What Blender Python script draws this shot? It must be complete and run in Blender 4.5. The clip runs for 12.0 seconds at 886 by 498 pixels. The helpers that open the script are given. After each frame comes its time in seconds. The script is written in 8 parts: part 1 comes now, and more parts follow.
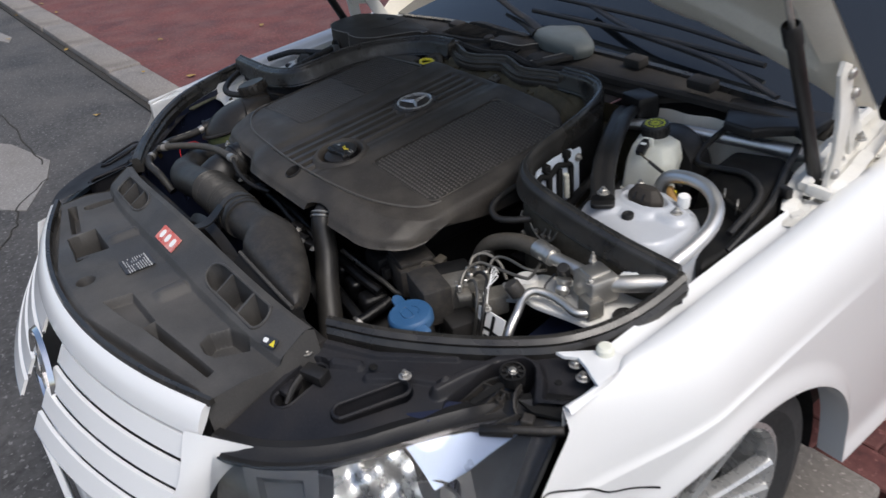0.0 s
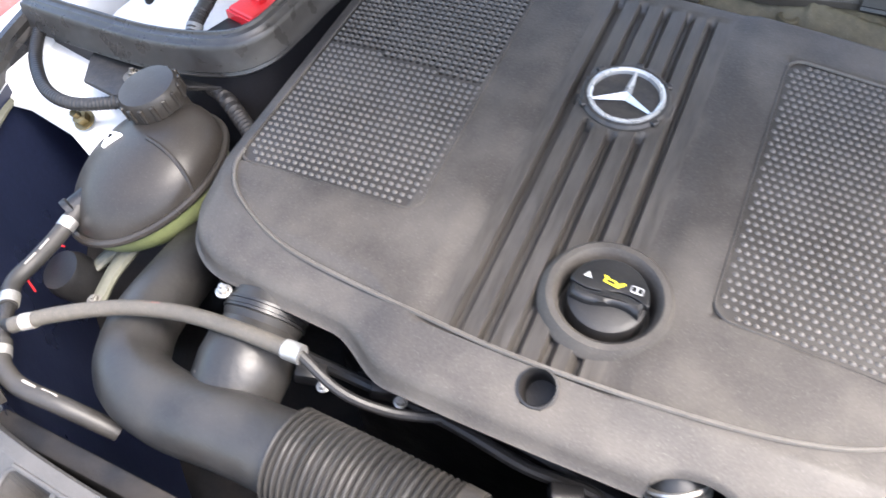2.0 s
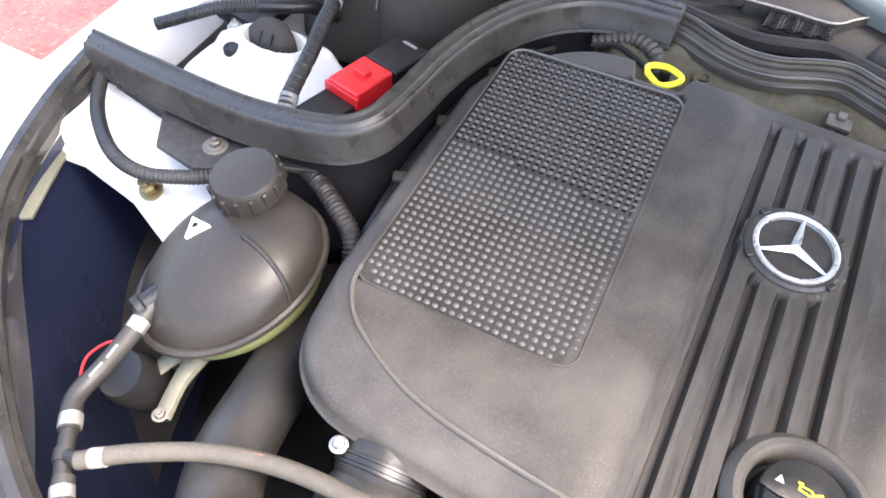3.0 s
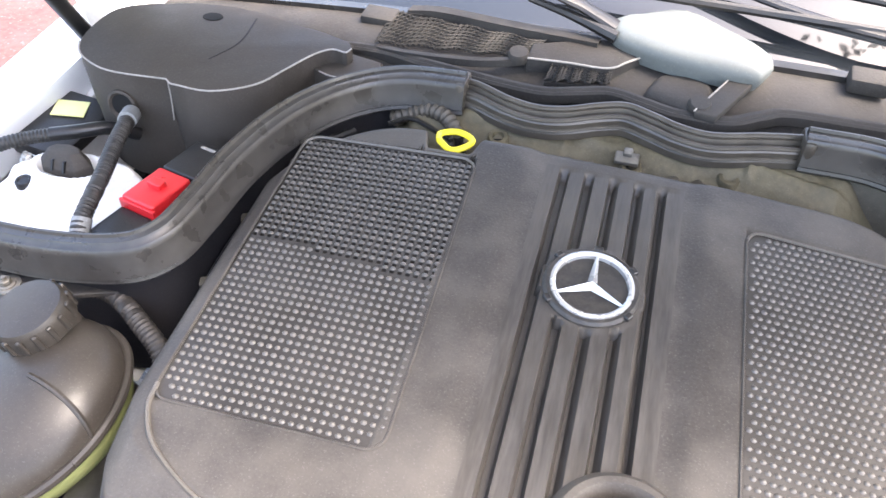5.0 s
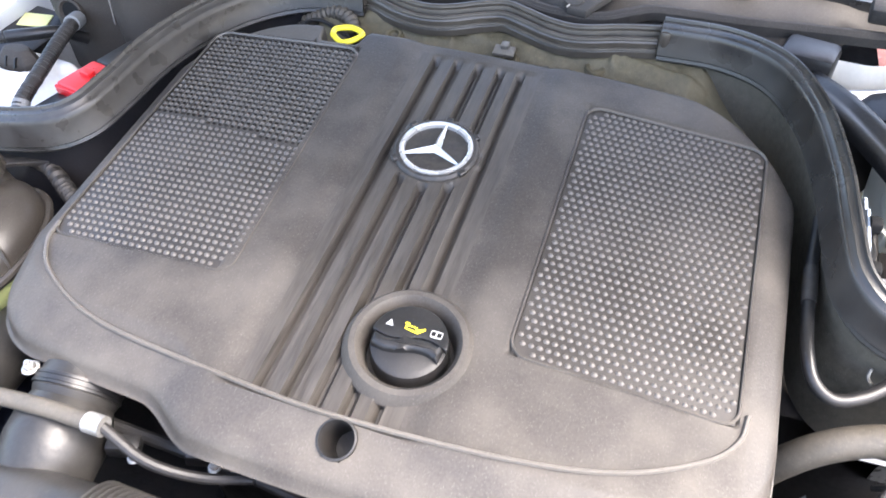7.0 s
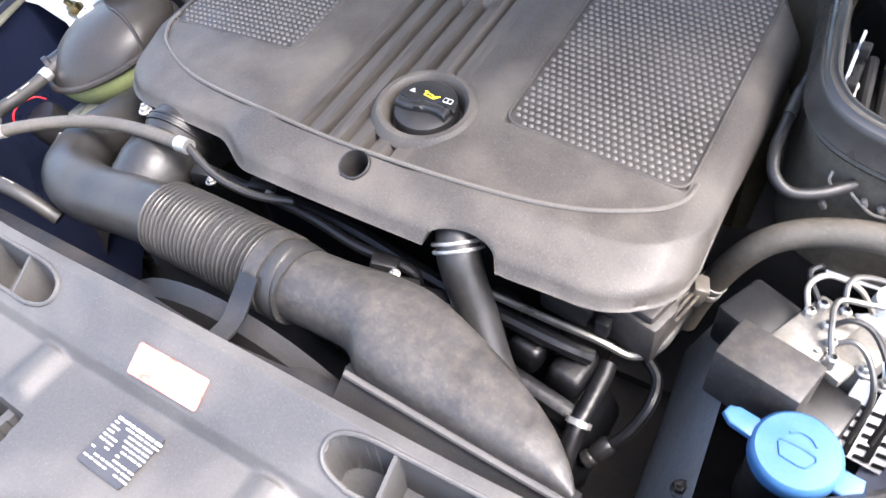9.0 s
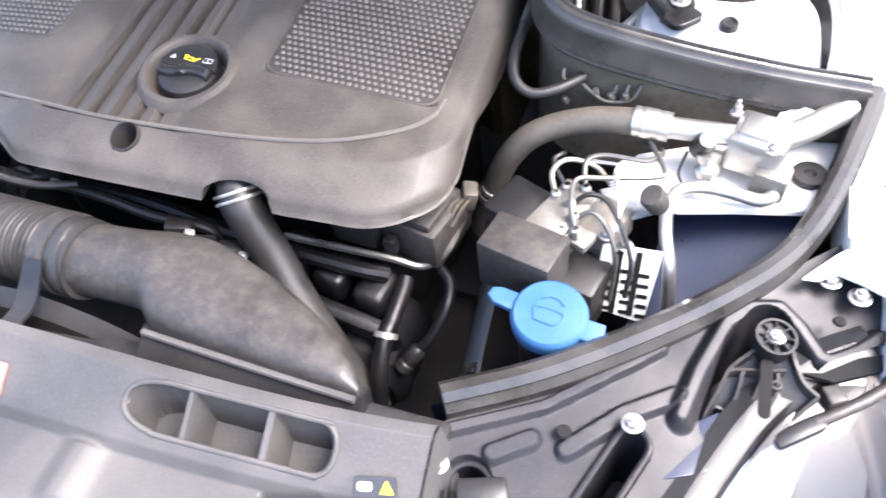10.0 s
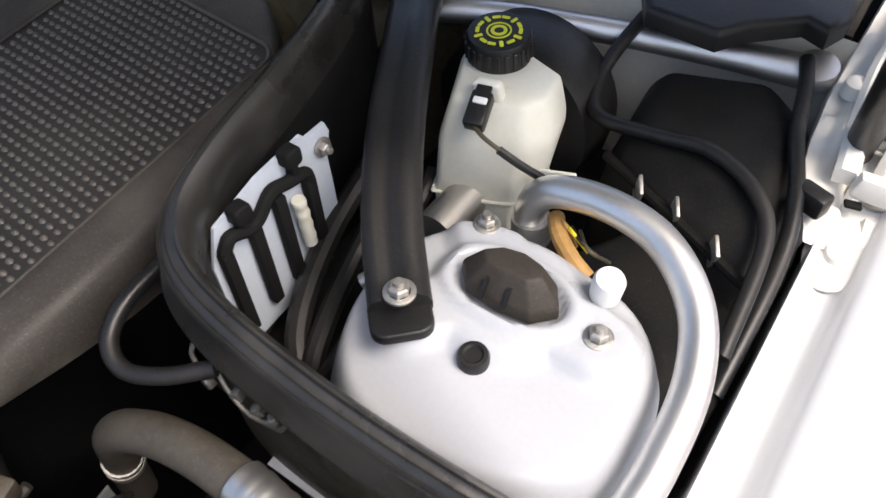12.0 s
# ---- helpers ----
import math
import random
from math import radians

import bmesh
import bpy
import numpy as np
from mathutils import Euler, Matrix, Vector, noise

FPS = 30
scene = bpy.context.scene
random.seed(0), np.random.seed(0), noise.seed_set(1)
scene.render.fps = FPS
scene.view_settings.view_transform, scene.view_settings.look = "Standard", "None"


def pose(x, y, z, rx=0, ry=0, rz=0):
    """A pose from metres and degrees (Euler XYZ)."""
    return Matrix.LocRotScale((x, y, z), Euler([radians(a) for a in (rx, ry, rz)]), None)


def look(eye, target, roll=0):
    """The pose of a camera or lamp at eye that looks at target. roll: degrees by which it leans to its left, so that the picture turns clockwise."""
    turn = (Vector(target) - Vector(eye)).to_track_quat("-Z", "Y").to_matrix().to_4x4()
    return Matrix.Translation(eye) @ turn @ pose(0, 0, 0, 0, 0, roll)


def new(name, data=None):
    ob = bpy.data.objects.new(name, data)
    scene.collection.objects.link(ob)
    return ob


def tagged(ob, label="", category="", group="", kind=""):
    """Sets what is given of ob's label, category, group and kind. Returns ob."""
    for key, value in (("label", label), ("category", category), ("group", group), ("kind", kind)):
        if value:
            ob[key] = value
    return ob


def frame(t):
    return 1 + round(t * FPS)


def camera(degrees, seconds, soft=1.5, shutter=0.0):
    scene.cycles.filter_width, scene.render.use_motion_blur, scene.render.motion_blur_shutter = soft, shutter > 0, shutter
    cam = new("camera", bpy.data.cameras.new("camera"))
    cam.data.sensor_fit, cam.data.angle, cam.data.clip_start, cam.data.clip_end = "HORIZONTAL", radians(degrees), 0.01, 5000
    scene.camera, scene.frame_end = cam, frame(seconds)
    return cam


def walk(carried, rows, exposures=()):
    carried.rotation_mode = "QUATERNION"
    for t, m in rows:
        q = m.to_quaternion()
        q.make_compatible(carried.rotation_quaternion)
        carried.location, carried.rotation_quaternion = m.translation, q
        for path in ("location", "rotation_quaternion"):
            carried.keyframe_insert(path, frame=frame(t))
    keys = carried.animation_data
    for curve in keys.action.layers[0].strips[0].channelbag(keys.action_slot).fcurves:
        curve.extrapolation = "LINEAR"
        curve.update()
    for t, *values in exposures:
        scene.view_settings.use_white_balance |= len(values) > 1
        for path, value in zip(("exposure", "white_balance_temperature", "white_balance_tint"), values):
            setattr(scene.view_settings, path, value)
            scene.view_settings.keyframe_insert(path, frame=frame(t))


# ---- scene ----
cam = camera(62.2, 12.0, soft=1.5, shutter=0.22)
PATH = [
    (0, (1.211, -0.804, 1.524), (-0.195, 0.17, 0.488), -6.2),
    (0.5, (0.911, -0.725, 1.502), (-0.418, 0.196, 0.326), -6.0),
    (1, (0.57, -0.696, 1.512), (-0.4, 0.437, 0.18), -7.7),
    (1.5, (0.342, -0.614, 1.452), (-0.477, 0.556, 0.053), -8.5),
    (2, (0.1, -0.568, 1.456), (-0.511, 0.556, -0.082), -3.8),
    (2.5, (-0.077, -0.534, 1.472), (-0.568, 0.599, -0.101), 4.4),
    (2.7, (-0.112, -0.523, 1.467), (-0.612, 0.617, -0.099), 5.9),
    (4.3, (-0.068, -0.444, 1.468), (-0.495, 0.922, 0.072), 1.1),
    (4.5, (-0.052, -0.448, 1.469), (-0.444, 0.93, 0.073), 1.8),
    (5, (-0.012, -0.459, 1.467), (-0.39, 0.938, 0.087), 1.4),
    (5.5, (0.042, -0.467, 1.464), (-0.34, 0.931, 0.086), -0.5),
    (6, (0.115, -0.474, 1.458), (-0.284, 0.922, 0.082), -1.2),
    (6.5, (0.177, -0.487, 1.459), (-0.242, 0.882, 0.062), 1.2),
    (7, (0.207, -0.537, 1.459), (-0.285, 0.764, 0.021), -1.9),
    (7.2, (0.213, -0.562, 1.46), (-0.28, 0.712, -0.001), -3.2),
    (8.8, (0.401, -0.678, 1.423), (-0.392, 0.429, -0.042), -3.9),
    (9, (0.403, -0.693, 1.42), (-0.389, 0.399, -0.057), -6.4),
    (9.5, (0.439, -0.727, 1.423), (-0.234, 0.365, -0.112), -11.5),
    (10, (0.533, -0.699, 1.428), (0.005, 0.434, -0.133), -9.0),
    (10.5, (0.647, -0.617, 1.402), (0.091, 0.5, -0.162), -1.8),
    (11, (0.663, -0.454, 1.385), (0.027, 0.634, -0.168), -3.3),
    (11.5, (0.678, -0.304, 1.355), (0.005, 0.812, -0.162), -2.0),
    (12, (0.692, -0.192, 1.312), (-0.088, 0.835, -0.217), -2.8),
]
EXPOSURES = [(0.0, 0.22, 6350, 9), (0.5, 0.92, 6750, 10), (1.0, 2.08, 6750, 11), (1.5, 2.70, 6550, 11), (2.0, 3.00, 6480, 12), (2.5, 3.15, 6680, 13), (4.5, 3.44, 6950, 14), (7.0, 3.32, 6550, 13), (9.0, 3.05, 6330, 14), (9.5, 2.98, 6200, 15), (10.0, 2.90, 6280, 15.5), (10.5, 2.62, 6500, 15), (11.0, 2.12, 6800, 13), (11.5, 1.55, 6850, 12), (12.0, 1.02, 6850, 12)]
walk(cam, [(t, look(eye, target, roll)) for t, eye, target, roll in PATH], EXPOSURES)


# ---- light ----
world = bpy.data.worlds.new("sky")
scene.world = world
world.use_nodes = True
wn = world.node_tree
sky = wn.nodes.new("ShaderNodeTexSky")
sky.sky_type, sky.sun_disc = "NISHITA", False
SUN_EL, SUN_AZ = radians(58), radians(86)
sky.dust_density, sky.ozone_density = 4.0, 0.6
sky.sun_elevation, sky.sun_rotation = SUN_EL, SUN_AZ
wn.links.new(sky.outputs[0], wn.nodes["Background"].inputs[0])
wn.nodes["Background"].inputs[1].default_value = 0.15
sun_data = bpy.data.lights.new("sun", "SUN")
sun_data.energy, sun_data.angle, sun_data.color = 1.6, radians(32), (1.0, 0.975, 0.945)
sun = new("sun", sun_data)
sun_dir = Vector((math.sin(SUN_AZ) * math.cos(SUN_EL), math.cos(SUN_AZ) * math.cos(SUN_EL), math.sin(SUN_EL)))
sun.matrix_world = look(sun_dir * 30, (0, 0, 0))


# ---- materials ----
def mat(name, col, rough=0.5, metal=0.0, var=0.25, scale=9.0, fine=120.0, bump=0.15, stain=None, stain_amt=0.0,
        stain_scale=14.0, coat=0.0, rough_var=0.15, trans=0.0, sub=0.0, streak=(1, 1, 1), spec=0.5, speck=0.0, speck_scale=620.0):
    m = bpy.data.materials.new(name)
    m.use_nodes = True
    n, l = m.node_tree.nodes, m.node_tree.links
    b = n["Principled BSDF"]
    tc = n.new("ShaderNodeTexCoord")
    mp = n.new("ShaderNodeMapping")
    mp.inputs["Scale"].default_value = streak
    l.new(tc.outputs["Object"], mp.inputs["Vector"])
    big = n.new("ShaderNodeTexNoise")
    big.inputs["Scale"].default_value, big.inputs["Detail"].default_value = scale, 5
    small = n.new("ShaderNodeTexNoise")
    small.inputs["Scale"].default_value, small.inputs["Detail"].default_value = fine, 3
    l.new(mp.outputs[0], big.inputs["Vector"])
    l.new(mp.outputs[0], small.inputs["Vector"])
    add = n.new("ShaderNodeMath")
    add.operation = "ADD"
    l.new(big.outputs["Fac"], add.inputs[0])
    l.new(small.outputs["Fac"], add.inputs[1])
    ramp = n.new("ShaderNodeMapRange")
    ramp.inputs["From Min"].default_value, ramp.inputs["From Max"].default_value = 0.6, 1.4
    ramp.inputs["To Min"].default_value, ramp.inputs["To Max"].default_value = 1 - var, 1 + var
    l.new(add.outputs[0], ramp.inputs["Value"])
    mul = n.new("ShaderNodeVectorMath")
    mul.operation = "SCALE"
    mul.inputs[0].default_value = col
    l.new(ramp.outputs[0], mul.inputs["Scale"])
    colour = mul.outputs[0]
    if stain:
        sn = n.new("ShaderNodeTexNoise")
        sn.inputs["Scale"].default_value, sn.inputs["Detail"].default_value = stain_scale, 6
        l.new(tc.outputs["Object"], sn.inputs["Vector"])
        sr = n.new("ShaderNodeMapRange")
        sr.inputs["From Min"].default_value, sr.inputs["From Max"].default_value = 0.42, 0.72
        sr.inputs["To Max"].default_value = stain_amt
        l.new(sn.outputs["Fac"], sr.inputs["Value"])
        mix = n.new("ShaderNodeMix")
        mix.data_type = "RGBA"
        l.new(sr.outputs[0], mix.inputs["Factor"])
        l.new(colour, mix.inputs["A"])
        mix.inputs["B"].default_value = (*stain, 1)
        colour = mix.outputs["Result"]
    if speck:
        dn = n.new("ShaderNodeTexNoise")
        dn.inputs["Scale"].default_value, dn.inputs["Detail"].default_value = speck_scale, 2
        l.new(tc.outputs["Object"], dn.inputs["Vector"])
        dr = n.new("ShaderNodeMapRange")
        dr.inputs["From Min"].default_value, dr.inputs["From Max"].default_value = 0.60, 0.70
        dr.inputs["To Max"].default_value = speck
        l.new(dn.outputs["Fac"], dr.inputs["Value"])
        dm = n.new("ShaderNodeMix")
        dm.data_type = "RGBA"
        l.new(dr.outputs[0], dm.inputs["Factor"])
        l.new(colour, dm.inputs["A"])
        dm.inputs["B"].default_value = (*[min(0.6, c * 2.2 + 0.05) for c in col], 1)
        colour = dm.outputs["Result"]
    l.new(colour, b.inputs["Base Color"])
    b.inputs["Specular IOR Level"].default_value = spec
    rr = n.new("ShaderNodeMapRange")
    rr.inputs["From Min"].default_value, rr.inputs["From Max"].default_value = 0.3, 0.7
    rr.inputs["To Min"].default_value, rr.inputs["To Max"].default_value = max(0.02, rough - rough_var), min(1, rough + rough_var)
    l.new(big.outputs["Fac"], rr.inputs["Value"])
    l.new(rr.outputs[0], b.inputs["Roughness"])
    b.inputs["Metallic"].default_value = metal
    b.inputs["Coat Weight"].default_value = coat
    b.inputs["Coat Roughness"].default_value = 0.06
    b.inputs["Transmission Weight"].default_value = trans
    b.inputs["Subsurface Weight"].default_value = sub
    b.inputs["Subsurface Radius"].default_value = (0.02, 0.02, 0.02)
    if bump:
        bp = n.new("ShaderNodeBump")
        bp.inputs["Strength"].default_value, bp.inputs["Distance"].default_value = bump, 0.002
        l.new(add.outputs[0], bp.inputs["Height"])
        l.new(bp.outputs[0], b.inputs["Normal"])
    return m


M_COVER = mat("cover_plastic", (0.0405, 0.0360, 0.0315), 0.54, var=0.30, scale=13, fine=420, bump=0.16, stain=(0.096, 0.085, 0.071), stain_amt=0.62, stain_scale=16, spec=0.30, speck=0.26)
M_PLATE = mat("dark_panel_plastic", (0.026, 0.0225, 0.0195), 0.50, var=0.25, scale=13, fine=420, bump=0.1, stain=(0.045, 0.04, 0.034), stain_amt=0.5, spec=0.5)
# Worn dimple tips; the same pale tone draws the highlight on the moulded line.
M_DIMPLE = mat("worn_dimple_and_highlight_plastic", (0.082, 0.074, 0.064), 0.44, var=0.25, scale=10, fine=300, bump=0.05, stain=(0.09, 0.08, 0.068), stain_amt=0.5, stain_scale=8)
M_BLACK = mat("black_plastic", (0.010, 0.010, 0.0105), 0.40, var=0.3, scale=12, fine=300, bump=0.1, stain=(0.04, 0.034, 0.028), stain_amt=0.3, spec=0.4, speck=0.2)
M_DUSTY = mat("dusty_plastic", (0.026, 0.024, 0.0225), 0.50, var=0.3, scale=24, fine=250, bump=0.18, stain=(0.080, 0.068, 0.052), stain_amt=0.34, stain_scale=110, spec=0.4, speck=0.15, speck_scale=320)
M_BROWN = mat("dusty_olive_metal", (0.078, 0.066, 0.040), 0.6, var=0.45, scale=16, fine=120, bump=0.5, stain=(0.15, 0.128, 0.080), stain_amt=0.6, spec=0.3, speck=0.25)
M_GRIME = mat("grimy_brown_metal", (0.075, 0.066, 0.050), 0.55, var=0.45, scale=16, fine=120, bump=0.4, stain=(0.11, 0.095, 0.072), stain_amt=0.6, spec=0.3, speck=0.25)
M_LID = mat("matt_brown_black_plastic", (0.040, 0.034, 0.028), 0.66, var=0.2, scale=8, fine=320, bump=0.12, stain=(0.056, 0.048, 0.040), stain_amt=0.5, stain_scale=7, spec=0.25, speck=0.15)
M_SEALD = mat("dusty_seal_rubber", (0.044, 0.0375, 0.030), 0.34, var=0.3, scale=9, fine=140, bump=0.08, stain=(0.085, 0.074, 0.058), stain_amt=0.5, stain_scale=30, speck=0.1, spec=0.5)
M_LIDBLACK = mat("matt_black_box_plastic", (0.006, 0.0058, 0.0056), 0.55, var=0.3, scale=9, fine=260, bump=0.1, stain=(0.018, 0.016, 0.013), stain_amt=0.5, stain_scale=30, spec=0.22, speck=0.2)
# White paint, with the tower's bluish shading put into the base colour.
M_TOWER = mat("tower_shaded_white_paint", (0.45, 0.47, 0.505), 0.38, var=0.05, scale=7, fine=300, bump=0.03, coat=0.4, stain=(0.50, 0.50, 0.49), stain_amt=0.3, stain_scale=12)
M_ASPHALT_DARK = mat("crack_grit", (0.028, 0.025, 0.021), 0.9, var=0.4, scale=30, fine=200, bump=0.4)
M_PANEL = mat("panel_plastic", (0.041, 0.0395, 0.0385), 0.60, var=0.2, scale=8, fine=320, bump=0.16, stain=(0.105, 0.098, 0.090), stain_amt=0.5, stain_scale=11, spec=0.5, speck=0.2)
M_SEAL = mat("seal_rubber", (0.019, 0.0180, 0.0168), 0.30, var=0.25, scale=16, fine=140, bump=0.06, stain=(0.075, 0.069, 0.060), stain_amt=0.30, stain_scale=26, speck=0.08, spec=0.55)
M_RUBBER = mat("hose_rubber", (0.017, 0.0165, 0.016), 0.46, var=0.3, scale=20, fine=200, bump=0.15, stain=(0.055, 0.049, 0.042), stain_amt=0.4, spec=0.4, speck=0.12)
M_TANHOSE = mat("dusty_hose_rubber", (0.072, 0.063, 0.050), 0.55, var=0.3, scale=20, fine=200, bump=0.2, stain=(0.045, 0.04, 0.034), stain_amt=0.6, spec=0.4, speck=0.2)
M_WHITE = mat("white_car_paint", (0.73, 0.735, 0.735), 0.35, var=0.02, scale=4, fine=600, bump=0.0, coat=0.8, rough_var=0.05)
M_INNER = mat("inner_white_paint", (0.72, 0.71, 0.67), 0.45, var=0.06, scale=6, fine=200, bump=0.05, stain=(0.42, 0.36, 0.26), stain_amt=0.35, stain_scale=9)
M_UNDER = mat("dark_painted_steel", (0.010, 0.0105, 0.0135), 0.52, var=0.3, scale=9, fine=220, bump=0.05, stain=(0.036, 0.030, 0.026), stain_amt=0.5, stain_scale=7, speck=0.2, spec=0.28)
M_DARK = mat("grimy_black_metal", (0.009, 0.009, 0.010), 0.6, var=0.5, scale=14, fine=120, bump=0.4, stain=(0.035, 0.029, 0.024), stain_amt=0.5, spec=0.25)
# Near-black base colour carries the shade deep in the engine bay.
M_PIT = mat("deep_bay_shade_metal", (0.004, 0.004, 0.0045), 0.45, var=0.4, scale=14, fine=120, bump=0.3, spec=0.3)
M_ALU = mat("aluminium", (0.56, 0.55, 0.53), 0.38, 0.95, var=0.08, scale=12, fine=300, bump=0.05, stain=(0.55, 0.51, 0.44), stain_amt=0.4, rough_var=0.08)
M_PIPE = mat("polished_aluminium", (0.74, 0.74, 0.74), 0.42, 1.0, var=0.05, scale=14, fine=300, bump=0.03, stain=(0.62, 0.60, 0.56), stain_amt=0.3, rough_var=0.08)
M_CAST = mat("dusty_cast_metal", (0.20, 0.19, 0.17), 0.55, 0.6, var=0.25, scale=30, fine=300, bump=0.2, stain=(0.16, 0.14, 0.11), stain_amt=0.6, stain_scale=40)
M_LINE = mat("dark_steel_line", (0.12, 0.115, 0.105), 0.38, 0.7, var=0.2, scale=40, fine=300, bump=0.05)
M_BAND = mat("brushed_dusty_plastic", (0.043, 0.0385, 0.034), 0.48, var=0.4, scale=150, fine=420, bump=0.12, stain=(0.082, 0.071, 0.058), stain_amt=0.45, stain_scale=10, spec=0.35, streak=(1, 0.05, 1))
M_WORN = mat("scuffed_seal_rubber", (0.026, 0.0235, 0.0210), 0.34, var=0.12, scale=40, fine=200, bump=0.04, stain=(0.12, 0.112, 0.102), stain_amt=0.12, stain_scale=95, speck=0.05, spec=0.5)
M_COWL = mat("dusty_cowl_plastic", (0.029, 0.0265, 0.024), 0.66, var=0.3, scale=12, fine=250, bump=0.2, stain=(0.062, 0.056, 0.049), stain_amt=0.5, stain_scale=14, spec=0.2, speck=0.25)
M_EDGE = mat("pale_edge_plastic", (0.24, 0.22, 0.195), 0.6, var=0.3, scale=30, fine=300, bump=0.1)
M_STEEL = mat("zinc_steel", (0.46, 0.45, 0.43), 0.46, 0.85, var=0.2, scale=60, fine=400, bump=0.15, stain=(0.32, 0.28, 0.22), stain_amt=0.5, stain_scale=90)
M_CHROME = mat("chrome", (0.85, 0.85, 0.86), 0.10, 1.0, var=0.04, scale=40, fine=400, bump=0.0, rough_var=0.05)
M_SILVER = mat("silver_plastic", (0.48, 0.48, 0.475), 0.28, 0.6, var=0.06, scale=40, fine=300, bump=0.0)
M_BLUE = mat("blue_plastic", (0.025, 0.085, 0.19), 0.45, var=0.12, scale=30, fine=300, bump=0.05, stain=(0.09, 0.17, 0.30), stain_amt=0.5, speck=0.1)
M_RED = mat("red_plastic", (0.62, 0.02, 0.025), 0.4, var=0.1, scale=30, fine=300, bump=0.05)
M_YELLOW = mat("yellow_plastic", (0.80, 0.66, 0.03), 0.4, var=0.06, scale=30, fine=300, bump=0.0)
M_LIME = mat("yellow_green_print", (0.62, 0.66, 0.04), 0.5, var=0.06, scale=30, fine=300, bump=0.0)
M_MILK = mat("milky_white_plastic", (0.74, 0.74, 0.66), 0.4, var=0.05, scale=20, fine=200, bump=0.05, sub=0.2, stain=(0.55, 0.53, 0.36), stain_amt=0.4)
M_GREEN = mat("green_tank_plastic", (0.22, 0.245, 0.10), 0.45, var=0.15, scale=20, fine=200, bump=0.05, stain=(0.16, 0.17, 0.09), stain_amt=0.5)
M_TANK = mat("brown_tank_plastic", (0.027, 0.0235, 0.0200), 0.40, var=0.2, scale=15, fine=250, bump=0.06, stain=(0.055, 0.048, 0.040), stain_amt=0.4, spec=0.3, speck=0.2)
M_PAPER = mat("white_label", (0.78, 0.78, 0.76), 0.55, var=0.03, scale=20, fine=300, bump=0.0)
M_REDLAB = mat("mottled_red_label", (0.58, 0.12, 0.09), 0.35, var=0.15, scale=40, fine=300, bump=0.0, stain=(0.62, 0.40, 0.36), stain_amt=0.6, stain_scale=60)
M_SHIELD = mat("pale_blue_sheet", (0.56, 0.62, 0.70), 0.5, var=0.06, scale=12, fine=200, bump=0.02, stain=(0.42, 0.47, 0.55), stain_amt=0.4)
M_PRINT = mat("worn_grey_print", (0.40, 0.40, 0.39), 0.6, var=0.3, scale=90, bump=0.0)
M_INK = mat("black_print", (0.012, 0.012, 0.012), 0.7, var=0.1, bump=0.0, spec=0.1)
M_GREYLAB = mat("dark_label", (0.03, 0.03, 0.033), 0.45, var=0.1, scale=40, fine=300, bump=0.0)
M_SIDE = mat("blue_grey_painted_steel", (0.20, 0.215, 0.225), 0.45, var=0.3, scale=14, fine=220, bump=0.1, stain=(0.13, 0.115, 0.09), stain_amt=0.5, speck=0.3)
M_TYRE = mat("tyre_rubber", (0.025, 0.025, 0.026), 0.75, var=0.3, scale=20, fine=150, bump=0.4)
M_ORANGE = mat("tan_wire_loom", (0.42, 0.24, 0.08), 0.6, var=0.2, scale=40, fine=200, bump=0.2)
M_NAVY = mat("dark_liner_plastic", (0.010, 0.014, 0.034), 0.34, var=0.3, scale=6, fine=150, bump=0.06, speck=0.1)
M_CREAM = mat("cream_inner_paint", (0.78, 0.73, 0.62), 0.45, var=0.06, scale=6, fine=200, bump=0.05, stain=(0.55, 0.48, 0.36), stain_amt=0.3, stain_scale=9)
M_WIPER = mat("grey_wiper_plastic", (0.098, 0.108, 0.102), 0.5, var=0.12, scale=12, fine=200, bump=0.1, speck=0.2)
M_ASPHALT = mat("asphalt", (0.048, 0.047, 0.047), 0.9, var=0.75, scale=3.0, fine=42, bump=1.0, stain=(0.085, 0.08, 0.077), stain_amt=0.7, stain_scale=2.4, speck=1.0, speck_scale=62)
M_LUG = mat("pale_olive_plastic", (0.105, 0.105, 0.078), 0.5, var=0.2, scale=20, fine=200, bump=0.05)
M_REDPAVE = mat("red_pavement", (0.105, 0.034, 0.031), 0.85, var=0.55, scale=3.5, fine=38, bump=0.8, stain=(0.14, 0.070, 0.062), stain_amt=0.6, stain_scale=5, speck=0.5, speck_scale=60)
M_KERB = mat("kerb_stone", (0.21, 0.19, 0.172), 0.85, var=0.4, scale=5, fine=70, bump=0.8, stain=(0.10, 0.09, 0.08), stain_amt=0.7, stain_scale=4, speck=0.4, speck_scale=90)
M_CONC = mat("pale_concrete", (0.22, 0.21, 0.20), 0.9, var=0.35, scale=3, fine=60, bump=0.7, stain=(0.12, 0.11, 0.10), stain_amt=0.7, stain_scale=3, speck=0.3, speck_scale=90)
M_LEAF = mat("dry_leaf", (0.30, 0.20, 0.06), 0.8, var=0.3, scale=60, fine=200, bump=0.2)


def glass_mat(name, col, rough, ior=1.5):
    m = bpy.data.materials.new(name)
    m.use_nodes = True
    b = m.node_tree.nodes["Principled BSDF"]
    b.inputs["Base Color"].default_value = (*col, 1)
    b.inputs["Roughness"].default_value = rough
    b.inputs["IOR"].default_value = ior
    b.inputs["Transmission Weight"].default_value = 1.0
    return m


